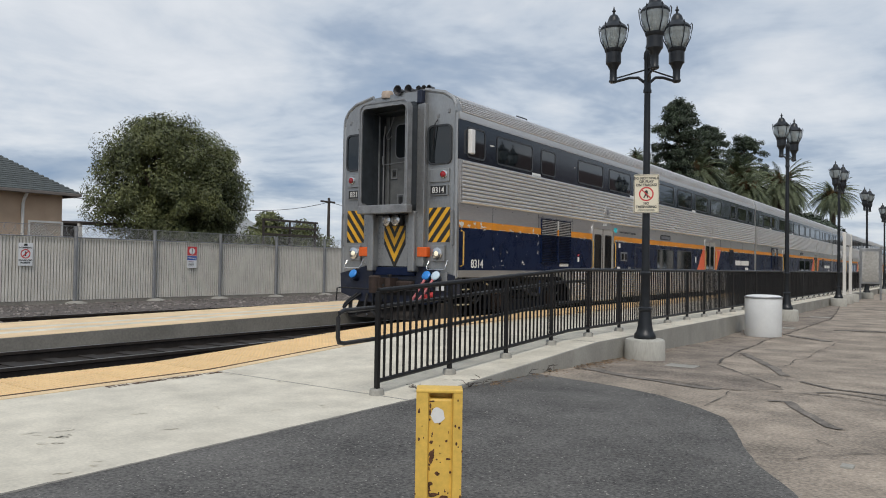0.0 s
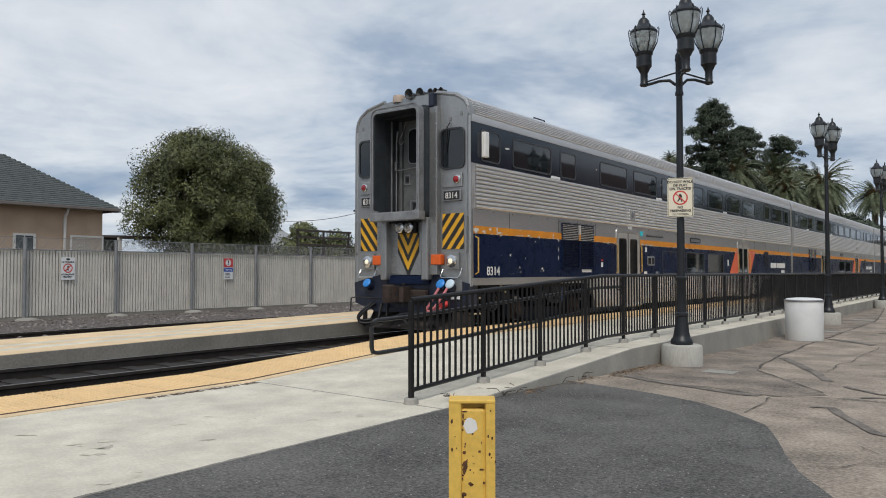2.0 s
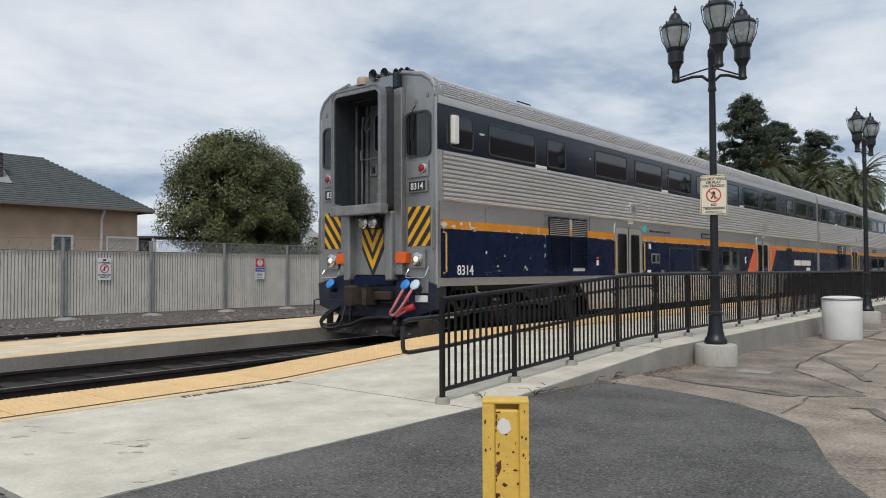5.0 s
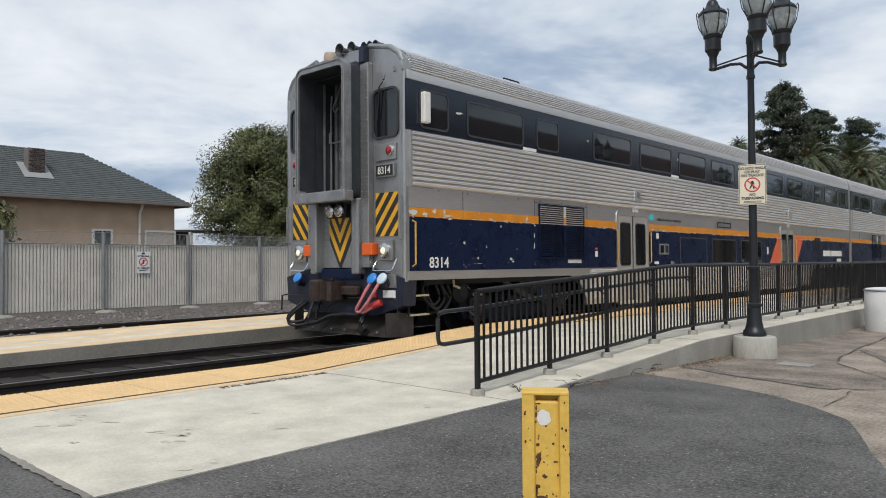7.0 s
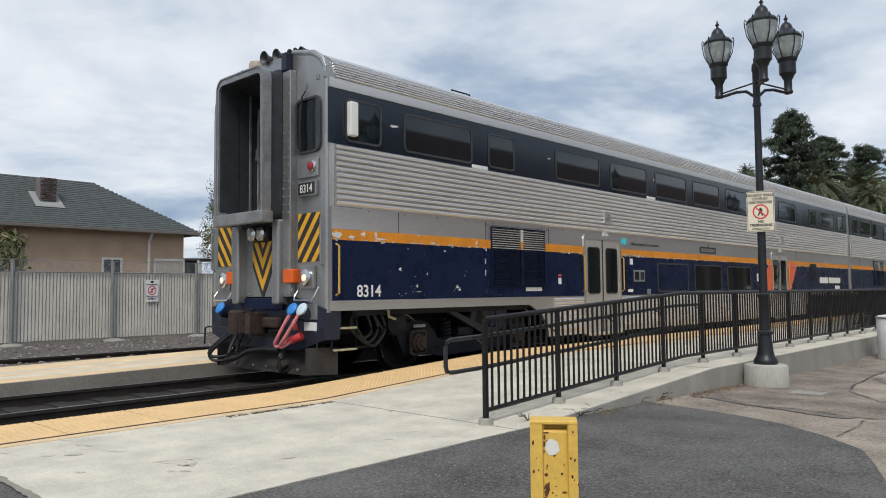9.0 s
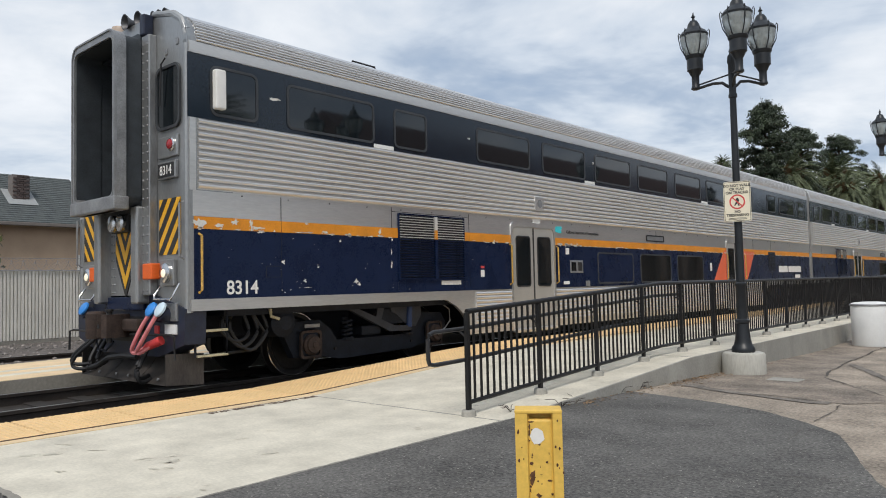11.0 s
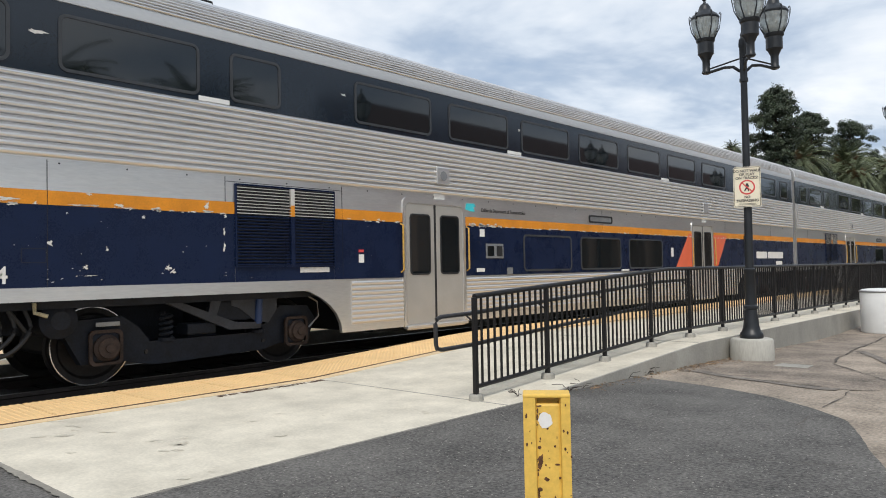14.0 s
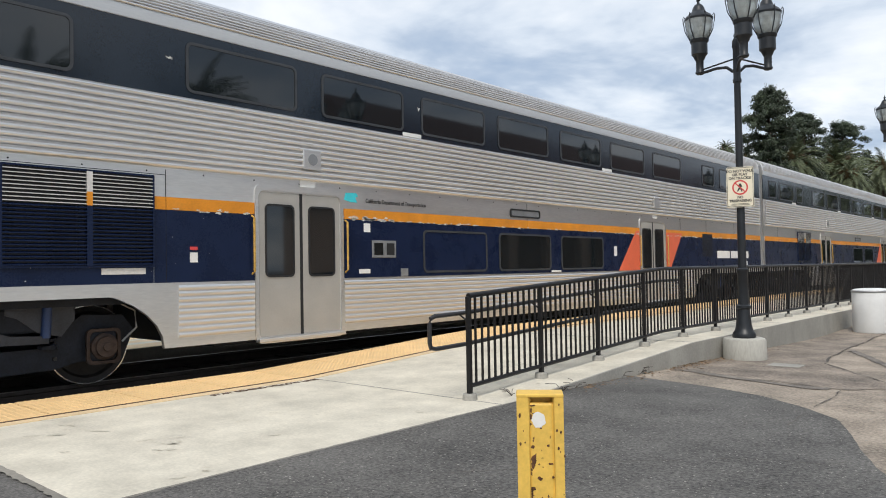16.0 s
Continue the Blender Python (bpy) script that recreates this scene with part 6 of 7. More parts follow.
nc = thing("notice_case", "grey metal notice case with a glass front", "notice case", at=pose(-3.5, 40.2, asphalt_z(40)))
for x in (-0.42, 0.42):
    part("leg", bbox(bmx(), x - 0.04, x + 0.04, -0.04, 0.04, 0.0, 2.5, 0.01), M["galv"], nc)
part("case", bbox(bmx(), -0.40, 0.40, -0.06, 0.06, 0.75, 2.45, 0.02), M["galv"], nc)
part("glass_front", box(bmx(), -0.34, 0.34, -0.068, -0.058, 0.85, 2.3), M["lamp_off"], nc, "pale glass front")
cn = thing("far_canopy", "flat-roofed canopy far along the platform", "canopy")
part("roof", bbox(bmx(), -7.2, 3.0, 128, 150, 5.75, 6.05, 0.05), M["grey_roof"], cn)
for y in (130, 139, 148):
    for x in (-2.0, 2.0):
        part("post", box(bmx(), x - 0.12, x + 0.12, y - 0.12, y + 0.12, -0.25, 5.76), M["galv"], cn)

# dry weeds and leaf litter at the foot of the kerb
bm = bmx()
rr = random.Random(8)
for k in range(520):
    y = min(16, 6.4 + abs(rr.gauss(0, 1)) * 3.2)
    if k % 3 == 0:
        y = rr.uniform(8.8, 10.4)
    x = -4.12 + abs(rr.gauss(0, 0.14))
    z = asphalt_z(y) + 0.009
    s_ = rr.uniform(0.008, 0.03)
    a = rr.uniform(0, 6.28)
    bm.faces.new([bm.verts.new((x + math.cos(a + b) * s_ * q, y + math.sin(a + b) * s_ * q, z + rr.uniform(0, 0.012))) for b, q in ((0, 1), (1.2, 0.5), (3.1, 1), (4.5, 0.5))])
tagged(part("leaf_litter", bm, M["frond_dry"]), "brown leaf litter along the kerb foot", "leaves", kind="stuff")
bm = bmx()
for c in ((-4.10, 6.35), (-4.10, 6.6), (-4.12, 7.6), (-4.12, 8.05), (-4.3, 5.75)):
    for k in range(7):
        a = rr.uniform(0, 6.28)
        h = rr.uniform(0.05, 0.16)
        z = walk_z(c[1]) if c[0] < -4.13 else asphalt_z(c[1])
        tube(bm, [(c[0], c[1], z), (c[0] + 0.5 * h * math.cos(a), c[1] + 0.5 * h * math.sin(a), z + h * 0.5), (c[0] + 1.2 * h * math.cos(a), c[1] + 1.2 * h * math.sin(a), z + h * 0.55)], 0.003, 4)
tagged(part("dry_weeds", bm, M["dark_wood"]), "thin dry weeds growing at the kerb", "weeds", kind="stuff")
# grit and pale litter on the asphalt
bm = bmx()
for k in range(15000):
    x, y = rr.uniform(-4.0, 1.0), 1.5 + 9.5 * rr.random() ** 1.4
    z = asphalt_z(y) + 0.007
    s_ = 0.0025 + 0.007 * rr.random() ** 3
    bm.faces.new([bm.verts.new((x + math.cos(b) * s_ * rr.uniform(.6, 1.2), y + math.sin(b) * s_ * rr.uniform(.6, 1.2), z)) for b in (0, 1.5, 3.0, 4.4)])
tagged(part("grit", bm, M["kerb"]), "pale grit scattered on the asphalt", "grit", kind="stuff")

# ---- fence beyond the tracks ----
FX = -22.0
fence = thing("fence", "grey slatted panel fence with steel posts and coiled wire", "fence")
FY0, FP = 6.47 - 2.66 * 8, 2.66
panel = bmx()
prof = []
k = 0
y = 0.0
while y < FP:
    prof += [(y, 0.0), (y + 0.055, 0.0), (y + 0.060, -0.045), (y + 0.085, -0.045)]
    y += 0.09
prof = [(yy, xx) for yy, xx in prof if yy <= FP] + [(FP, 0.0)]
t0 = [[panel.verts.new((xx, yy, z)) for yy, xx in prof] for z in (0.0, 1.90)]
t1 = [[panel.verts.new((xx - 0.03, yy, z)) for yy, xx in prof] for z in (0.0, 1.90)]
for i in range(len(prof) - 1):
    panel.faces.new((t0[0][i], t0[0][i + 1], t0[1][i + 1], t0[1][i]))
    panel.faces.new((t1[0][i + 1], t1[0][i], t1[1][i], t1[1][i + 1]))
    panel.faces.new((t0[1][i], t0[1][i + 1], t1[1][i + 1], t1[1][i]))
panel_me = mesh_of(panel, "panel", M["fence_panel"])
post_me = mesh_of(tube(bmx(), [(0, 0, -0.1), (0, 0, 2.24)], 0.055, 10), "post", M["galv"], True)
foot_me = mesh_of(lathe(bmx(), [(0.34, -0.03), (0.30, 0.03), (0.15, 0.07), (0.08, 0.075)], 12), "foot", M["kerb"])
coil = bmx()
pts = []
for j in range(64):
    a = j * 0.9
    pts.append((-0.05 + 0.13 * math.cos(a), j * FP / 63, 2.07 + 0.14 * math.sin(a)))
tube(coil, pts, 0.006, 3)
coil_me = mesh_of(coil, "wire_coil", M["galv"])
link = bmx()
for j in range(0, 30):
    for sgn in (1, -1):
        y0 = j * FP / 30
        a, b = (0.02, y0, 1.90), (0.02, min(FP, max(0, y0 + sgn * 0.34)), 2.24)
        tube(link, [a, b], 0.0035, 3, False)
link_me = mesh_of(link, "mesh_strip", M["galv"])
rr = random.Random(2)
for k in range(26):
    y = FY0 + k * FP
    piece("post", post_me, fence, Matrix.Translation((FX + 0.08, y, 0)))
    piece("foot", foot_me, fence, Matrix.Translation((FX + 0.08, y + rr.uniform(-0.1, 0.1), -0.10)) @ Matrix.Rotation(rr.uniform(0, 6), 4, "Z"))
    piece("panel", panel_me, fence, Matrix.Translation((FX, y, 0.0)) @ Matrix.Rotation(rr.uniform(-0.004, 0.004), 4, "X"))
    piece("wire_coil", coil_me, fence, Matrix.Translation((FX, y, rr.uniform(-0.02, 0.02))))
    piece("mesh_strip", link_me, fence, Matrix.Translation((FX, y, 0)))
part("rail", tube(bmx(), [(FX + 0.04, FY0, 1.90), (FX + 0.04, FY0 + 26 * FP, 1.90)], 0.018, 6), M["galv"], fence)
part("rail", tube(bmx(), [(FX + 0.04, FY0, 2.24), (FX + 0.04, FY0 + 26 * FP, 2.24)], 0.008, 5), M["galv"], fence)
part("base_board", box(bmx(), FX - 0.06, FX - 0.01, FY0, FY0 + 26 * FP, -0.12, 0.02), M["wall_dirty"], fence)


def fence_sign(y, z, w, h, red):
    sg = thing("fence_sign", "white no trespassing sign with red prohibition ring on the fence" if not red else "red white and blue warning sign on the fence", "sign", at=pose(FX + 0.05, y, z, 0, 0, 90))
    part("plate", box(bmx(), -w / 2, w / 2, -0.006, 0.0, 0, h), M["sign_white"], sg)
    if red:
        part("red_field", box(bmx(), -w / 2, w / 2, -0.009, -0.006, h * 0.58, h), M["ink_red"], sg)
        part("disc", lathe(bmx(), [(w * 0.3, 0), (w * 0.3, 0.002)], 20, Matrix.Translation((0, -0.009, h * 0.79)) @ Matrix.Rotation(radians(90), 4, "X")), M["sign_white"], sg)
        words("lettering", "!", h * 0.34, M["ink"], sg, pose(0, -0.0125, h * 0.68, 90, 0, 0), 1, "", 0.004)
        part("blue_field", box(bmx(), -w / 2, w / 2, -0.009, -0.006, h * 0.36, h * 0.56), M["ink_blue"], sg)
        words("lettering", "Warning", h * 0.13, M["sign_white"], sg, pose(0, -0.011, h * 0.42, 90, 0, 0), 0.9)
        for k in range(4):
            part("print_bar", box(bmx(), -w * 0.36, w * 0.2, -0.008, -0.006, h * (0.08 + k * 0.065), h * (0.105 + k * 0.065)), M["ink"], sg)
    else:
        part("logo_mark", box(bmx(), -w * 0.12, w * 0.12, -0.008, -0.006, h * 0.87, h * 0.96), M["ink"], sg)
        words("lettering", "NO TRESPASSING", h * 0.088, M["ink"], sg, pose(0, -0.009, h * 0.76, 90, 0, 0), 0.78, "", 0.002)
        words("lettering", "ON RAILROAD", h * 0.10, M["ink"], sg, pose(0, -0.009, h * 0.21, 90, 0, 0), 0.85, "", 0.002)
        words("lettering", "PROPERTY", h * 0.10, M["ink"], sg, pose(0, -0.009, h * 0.10, 90, 0, 0), 0.85, "", 0.002)
        part("ring", lathe(bmx(), [(w * 0.27, 0), (w * 0.34, 0), (w * 0.34, 0.003), (w * 0.27, 0.003)], 24, Matrix.Translation((0, -0.006, h * 0.52)) @ Matrix.Rotation(radians(90), 4, "X"), False), M["ink_red"], sg)
        part("walker_mark", box(bmx(), -w * 0.05, w * 0.05, -0.0085, -0.0065, h * 0.42, h * 0.62), M["ink"], sg)
        part("slash", box(bmx(), -w * 0.3, w * 0.3, -0.011, -0.009, -0.015, 0.015), M["ink_red"], sg, at=pose(0, 0, h * 0.52, 0, -45, 0))


fence_sign(10.34, 1.03, 0.40, 0.66, False)
fence_sign(15.93, 1.0, 0.38, 0.74, True)

# loose stones on the gravel beside the fence
stone = bmx()
bmesh.ops.create_icosphere(stone, subdivisions=1, radius=1)
stone_co = [v.co.copy() for v in stone.verts]
stone_fc = [[v.index for v in f.verts] for f in stone.faces]
stone.free()
vv, ff = [], []
for k in range(3600):
    x, y = rr.uniform(-21.9, -14.2), rr.uniform(0, 34)
    s_ = rr.uniform(0.025, 0.07)
    o = len(vv)
    vv += [(x + c.x * s_ * rr.uniform(.6, 1.2), y + c.y * s_ * rr.uniform(.6, 1.2), -0.10 + c.z * s_ * 0.7) for c in stone_co]
    ff += [[i + o for i in f] for f in stone_fc]
me = bpy.data.meshes.new("loose_ballast")
me.from_pydata(vv, [], ff)
me.materials.append(leaf_mat("brown_stone", (0.11, 0.095, 0.085), (0.17, 0.15, 0.135)))
tagged(new("loose_ballast", me), "loose brown ballast stones along the fence", "gravel", kind="stuff")


# ---- house behind the fence ----
def house():
    hs = thing("house", "tan stucco bungalow with a dark hipped shingle roof", "house")
    ex, rx_, bx_ = -27.0, -30.0, -33.0
    y1, y0 = 14.6, -9.0
    ze, zr = 3.68, 5.70
    wl = part("wall", box(bmx(), bx_ + 0.4, ex - 0.42, y0 + 0.4, y1 - 0.42, -0.3, ze - 0.05), M["stucco"], hs, "smooth tan stucco wall")
    A, B, C, D = (ex, y1, ze), (bx_, y1, ze), (bx_, y0, ze), (ex, y0, ze)
    R1, R0 = (rx_, y1 - 3.0, zr), (rx_, y0 + 3.0, zr)
    bm = bmx()
    V = {n: bm.verts.new(p) for n, p in zip("ABCDEF", (A, B, C, D, R1, R0))}
    for f in ("AEFD", "BAE"[::-1], "CFEB"[::-1], "DFC"[::-1], "ABCD"):
        bm.faces.new([V[c] for c in f])
    rf = part("roof", bm, M["shingle"], hs, "dark grey-green shingle roof")
    # shingle courses as overlapping strips on the near slope
    n = 24
    for k in range(n):
        t = k / n
        x0, z0 = ex + (rx_ - ex) * t, ze + (zr - ze) * t
        x1, z1 = ex + (rx_ - ex) * (t + 1 / n), ze + (zr - ze) * (t + 1 / n)
        ya, yb = y0 + 3 * t, y1 - 3 * t
        bm = bmx()
        q = [(x0, z0 + 0.035), (x0, z0 + 0.01), (x1, z1 + 0.004), (x1, z1 + 0.012)]
        prism(bm, q, ya, yb, "y")
        part("shingle_course", bm, M["shingle"], rf)
    part("gutter", bbox(bmx(), ex - 0.02, ex + 0.10, y0, y1 + 0.05, ze - 0.12, ze + 0.0, 0.02), M["gutter"], hs, "brown-grey eaves gutter")
    part("gutter", bbox(bmx(), bx_, ex, y1 - 0.02, y1 + 0.09, ze - 0.12, ze, 0.02), M["gutter"], hs)
    part("downspout", tube(bmx(), [(ex - 0.05, 12.75, ze - 0.08), (ex - 0.30, 12.75, ze - 0.35), (ex - 0.36, 12.75, ze - 0.5), (ex - 0.36, 12.75, 0)], 0.055, 8), M["trim_white"], hs, "pale downspout", True)
    wx = ex - 0.40
    wn = part("window", ring_prism(bmx(), rrect(11.0, 11.75, 1.2, 2.62, 0.01, 1), rrect(11.08, 11.67, 1.28, 2.54, 0.01, 1), wx - 0.05, wx + 0.04), M["trim_white"], hs, "white framed window")
    part("pane", box(bmx(), wx - 0.02, wx + 0.01, 11.08, 11.67, 1.28, 2.54), M["house_glass"], wn)
    part("sash", box(bmx(), wx, wx + 0.03, 11.36, 11.39, 1.28, 2.54), M["trim_white"], wn)
    bm = bmx()
    for k in range(-6, 13):
        for sgn in (1, -1):
            p = clip_y([(13.0 + k * 0.11, 1.6), (13.0 + k * 0.11 + sgn * 0.96, 2.56)], 13.0, 14.15)
            if p:
                tube(bm, [(wx + 0.03, p[0][0], p[0][1]), (wx + 0.03, p[1][0], p[1][1])], 0.012, 4, False)
    lt = part("lattice", bm, M["trim_white"], hs, "white diagonal lattice")
    part("lattice_frame", ring_prism(bmx(), rrect(12.95, 14.2, 1.55, 2.62, 0.01, 1), rrect(13.02, 14.13, 1.62, 2.55, 0.01, 1), wx, wx + 0.05), M["trim_white"], hs)
    # chimney of separate bricks
    cx, cy = -28.55, 9.45
    ch = part("chimney", box(bmx(), cx - 0.22, cx + 0.22, cy - 0.27, cy + 0.27, 4.4, 5.48), M["mortar"], hs, "sooty brick chimney")
    bme = mesh_of(bbox(bmx(), -0.055, 0.055, -0.10, 0.10, -0.032, 0.032, 0.006), "brick", M["brick"])
    for c in range(14):
        z = 4.45 + c * 0.075
        off = 0.105 if c % 2 else 0.0
        for k in range(3):
            yy = cy - 0.20 + k * 0.21 - off * 0.9 + 0.05
            if abs(yy - cy) < 0.24:
                piece("brick", bme, ch, Matrix.Translation((cx + 0.20, yy, z)))
        for k in range(2):
            piece("brick", bme, ch, Matrix.Translation((cx - 0.1 + k * 0.215 - off * 0.3, cy + 0.24, z)) @ Matrix.Rotation(radians(90), 4, "Z"))
    part("flashing", prism(bmx(), [(-28.0, 4.36), (-28.0, 4.40), (-28.9, 5.02), (-28.9, 4.96)], cy - 0.48, cy + 0.48, "y"), M["grey_roof"], ch, "pale metal flashing")
    return hs


def clip_y(seg, a, b):
    (y0, z0), (y1, z1) = seg
    if y0 > y1:
        y0, z0, y1, z1 = y1, z1, y0, z0
    if y1 <= a or y0 >= b:
        return None
    if y0 < a:
        z0, y0 = z0 + (z1 - z0) * (a - y0) / (y1 - y0), a
    if y1 > b:
        z1, y1 = z0 + (z1 - z0) * (b - y0) / (y1 - y0), b
    return (y0, z0), (y1, z1)


M["gutter"] = mat("grey_brown_gutter", (0.16, 0.14, 0.125), 0.6, var=0.1)
M["house_glass"] = mat("house_window_glass", (0.06, 0.075, 0.08), 0.08, var=0.1)
M["mortar"] = mat("mortar", (0.16, 0.14, 0.13), 0.95, var=0.2)
house()

# carport behind the house, grey-roofed house, timber rack, poles and wires
cp = thing("carport", "dark open carport with a thin flat roof", "carport")
part("roof", prism(bmx(), [(-36, 3.05), (-30.5, 2.85), (-30.5, 2.75), (-36, 2.95)], 16.6, 19.6, "y"), M["dark_wood"], cp)
part("back_wall", box(bmx(), -36, -35.8, 16.4, 19.4, -0.3, 2.95), M["dark_wood"], cp)
for y in (16.6, 19.3):
    part("post", box(bmx(), -30.8, -30.66, y, y + 0.14, -0.3, 2.77), M["trim_white"], cp)
hs2 = thing("far_house", "small far house with a pale grey gabled roof", "house")
part("wall", box(bmx(), -46, -40, 29.5, 35.5, -0.3, 2.9), M["stucco"], hs2)
part("roof", prism(bmx(), [(-46.6, 2.8), (-39.4, 2.8), (-43, 4.35)], 29.0, 36.0, "y"), M["grey_roof"], hs2, "pale grey roof")
rk = thing("timber_rack", "dark timber rail rack above the fence line", "rack")
for y in (29.6, 31.7, 33.9):
    part("upright", box(bmx(), -34.1, -34.0, y, y + 0.1, -0.3, 3.85), M["dark_wood"], rk)
for z in (2.85, 3.3, 3.72):
    part("board", box(bmx(), -34.0, -33.95, 29.5, 34.1, z, z + 0.13), M["dark_wood"], rk)


def utility_pole(x, y, h, arm):
    up = thing("utility_pole", "weathered wooden utility pole with crossarm" if arm else "plain weathered wooden utility pole", "utility pole", "utility poles", at=pose(x, y, -0.3))
    part("pole", tube(bmx(), [(0, 0, 0), (0, 0, h + 0.3)], 0.12, 8, radii=[0.14, 0.09]), M["dark_wood"], up, smooth=True)
    if arm:
        part("crossarm", box(bmx(), -0.05, 0.05, -0.8, 0.6, h - 0.05, h + 0.07), M["dark_wood"], up)


utility_pole(-38, 30.5, 6.9, False)
utility_pole(-37, 38.2, 5.9, True)
for a, b in (((-38, 30.5, 4.6), (-37, 38.2, 5.6)), ((-60, -5, 6.3), (-38, 30.5, 4.7)), ((-37, 38.2, 5.6), (-40, 60, 5.0))):
    pts = [Vector(a).lerp(Vector(b), t / 10) - Vector((0, 0, 1.2 * (t / 10) * (1 - t / 10))) for t in range(11)]
    tagged(part("overhead_wire", tube(bmx(), pts, 0.018, 4), M["rubber"]), "thin black overhead wire between poles", "wire", "overhead wires")


# ---- trees ----
def leaf_cloud(lobes, n, size, seed, flat=0.6, inner=0.72):
    """Loose leaf cards over the skins of overlapping lobes: (centre, radii)."""
    rr = random.Random(seed)
    wts = [r[0] * r[1] + r[1] * r[2] + r[0] * r[2] for c, r in lobes]
    vv, ff = [], []
    for k in range(n):
        c, r = rr.choices(lobes, wts)[0]
        d = Vector((rr.gauss(0, 1), rr.gauss(0, 1), rr.gauss(0, 1))).normalized()
        q = rr.uniform(inner, 1.06)
        p = Vector((c[0] + d.x * r[0] * q, c[1] + d.y * r[1] * q, c[2] + d.z * r[2] * q))
        bump_ = noise.noise(p * 1.1)
        if bump_ < -0.28:
            continue
        p += d * bump_ * 0.45
        nrm = (d + Vector((rr.gauss(0, 0.5), rr.gauss(0, 0.5), rr.gauss(0.25, 0.5)))).normalized()
        a = nrm.cross(Vector((rr.gauss(0, 1), rr.gauss(0, 1), rr.gauss(0, flat)))).normalized()
        b = a.cross(nrm).normalized()
        s_ = size * rr.uniform(0.55, 1.25)
        o = len(vv)
        vv += [p - a * s_, p + b * s_ * 0.42, p + a * s_, p - b * s_ * 0.42]
        ff.append((o, o + 1, o + 2, o + 3))
    me = bpy.data.meshes.new("crown")
    me.from_pydata(vv, [], ff)
    return me


def crown_part(me, key, parent, label):
    me.materials.append(M[key])
    ob = new("crown", me)
    ob.parent = parent
    return tagged(ob, label)


def broad_tree(x, y, base, lobes, n, size, seed, trunk_h, trunk_r, label, key="leaf", name="tree"):
    if name == "shrub":
        lobes = [((c[0], c[1], c[2] + base + 0.35), r) for c, r in lobes]
        trunk_h, base = trunk_h + base + 0.35, -0.35
    tr = thing(name, label, "tree", at=pose(x, y, base))
    bm = bmx()
    tube(bm, [(0, 0, 0), (0.1, 0.05, trunk_h * 0.5), (0, 0.1, trunk_h)], trunk_r, 10, radii=[trunk_r * 1.3, trunk_r, trunk_r * 0.7])
    rr = random.Random(seed)
    for c, r in lobes:
        tube(bm, [(0, 0.1, trunk_h * 0.75), (c[0] * 0.5, c[1] * 0.5, (trunk_h + c[2]) / 2), (c[0] * 0.9, c[1] * 0.9, c[2])], 0.1, 6, radii=[trunk_r * 0.5, trunk_r * 0.3, 0.03])
    part("trunk", bm, M["bark"], tr, "forking brown trunk", True)
    crown_part(leaf_cloud(lobes, n, size, seed), key, tr, "dense leafy crown with yellow-green tips")
    # dark core so that little sky shows through the middle
    crown_part(leaf_cloud([(c, (r[0] * 0.7, r[1] * 0.7, r[2] * 0.7)) for c, r in lobes], n // 3, size * 1.5, seed + 1, inner=0.3), key, tr, "inner foliage")
    return tr


rr = random.Random(17)
lobes = [((0, 0, 5.2), (2.6, 3.2, 2.9)), ((0.3, -1.6, 4.3), (2.2, 2.2, 2.2)), ((0.2, 1.9, 4.6), (2.2, 2.2, 2.3)), ((0.8, 0.4, 3.4), (2.4, 3.0, 1.8)), ((0.3, -0.6, 6.9), (1.6, 1.9, 1.5)), ((0.5, 1.6, 6.5), (1.4, 1.6, 1.4)), ((0.4, -2.9, 3.6), (1.4, 1.3, 1.3)), ((0.3, 3.0, 4.6), (1.3, 1.3, 1.5)), ((-0.2, -2.2, 5.9), (1.3, 1.3, 1.3)), ((1.0, 0.2, 2.4), (2.0, 2.8, 1.0))]
for k in range(34):
    d = Vector((abs(rr.gauss(0, 1)) * 0.9, rr.gauss(0, 1), rr.gauss(0.1, 0.9))).normalized()
    lobes.append(((d.x * 2.4, d.y * 3.15, 4.7 + d.z * 2.95), (0.95, 0.95, 0.85)))
broad_tree(-31, 21.0, -0.3, [((c[0], c[1], c[2] * 0.95 + 0.4), r) for c, r in lobes], 120000, 0.07, 5, 3.0, 0.32, "broad green tree with yellowish tips behind the fence")
sh = [((0, 0, 1.6), (1.2, 1.6, 1.3)), ((0.2, -1.5, 1.1), (1.0, 1.2, 0.9)), ((0.1, 1.6, 1.3), (1.0, 1.4, 1.1)), ((0, 0.3, 2.6), (0.8, 1.0, 0.7))]
broad_tree(-36, 31.5, 1.2, sh, 3600, 0.15, 9, 0.6, 0.1, "rounded green shrub above the fence", name="shrub")
broad_tree(-37, 35.4, 0.8, [((c[0], c[1] * 1.2, c[2]), r) for c, r in sh], 3600, 0.15, 10, 0.6, 0.1, "rounded green shrub beside the timber rack", name="shrub")
broad_tree(-25.0, 4.9, 1.0, sh, 3200, 0.13, 13, 0.6, 0.1, "green shrub in front of the house", name="shrub")

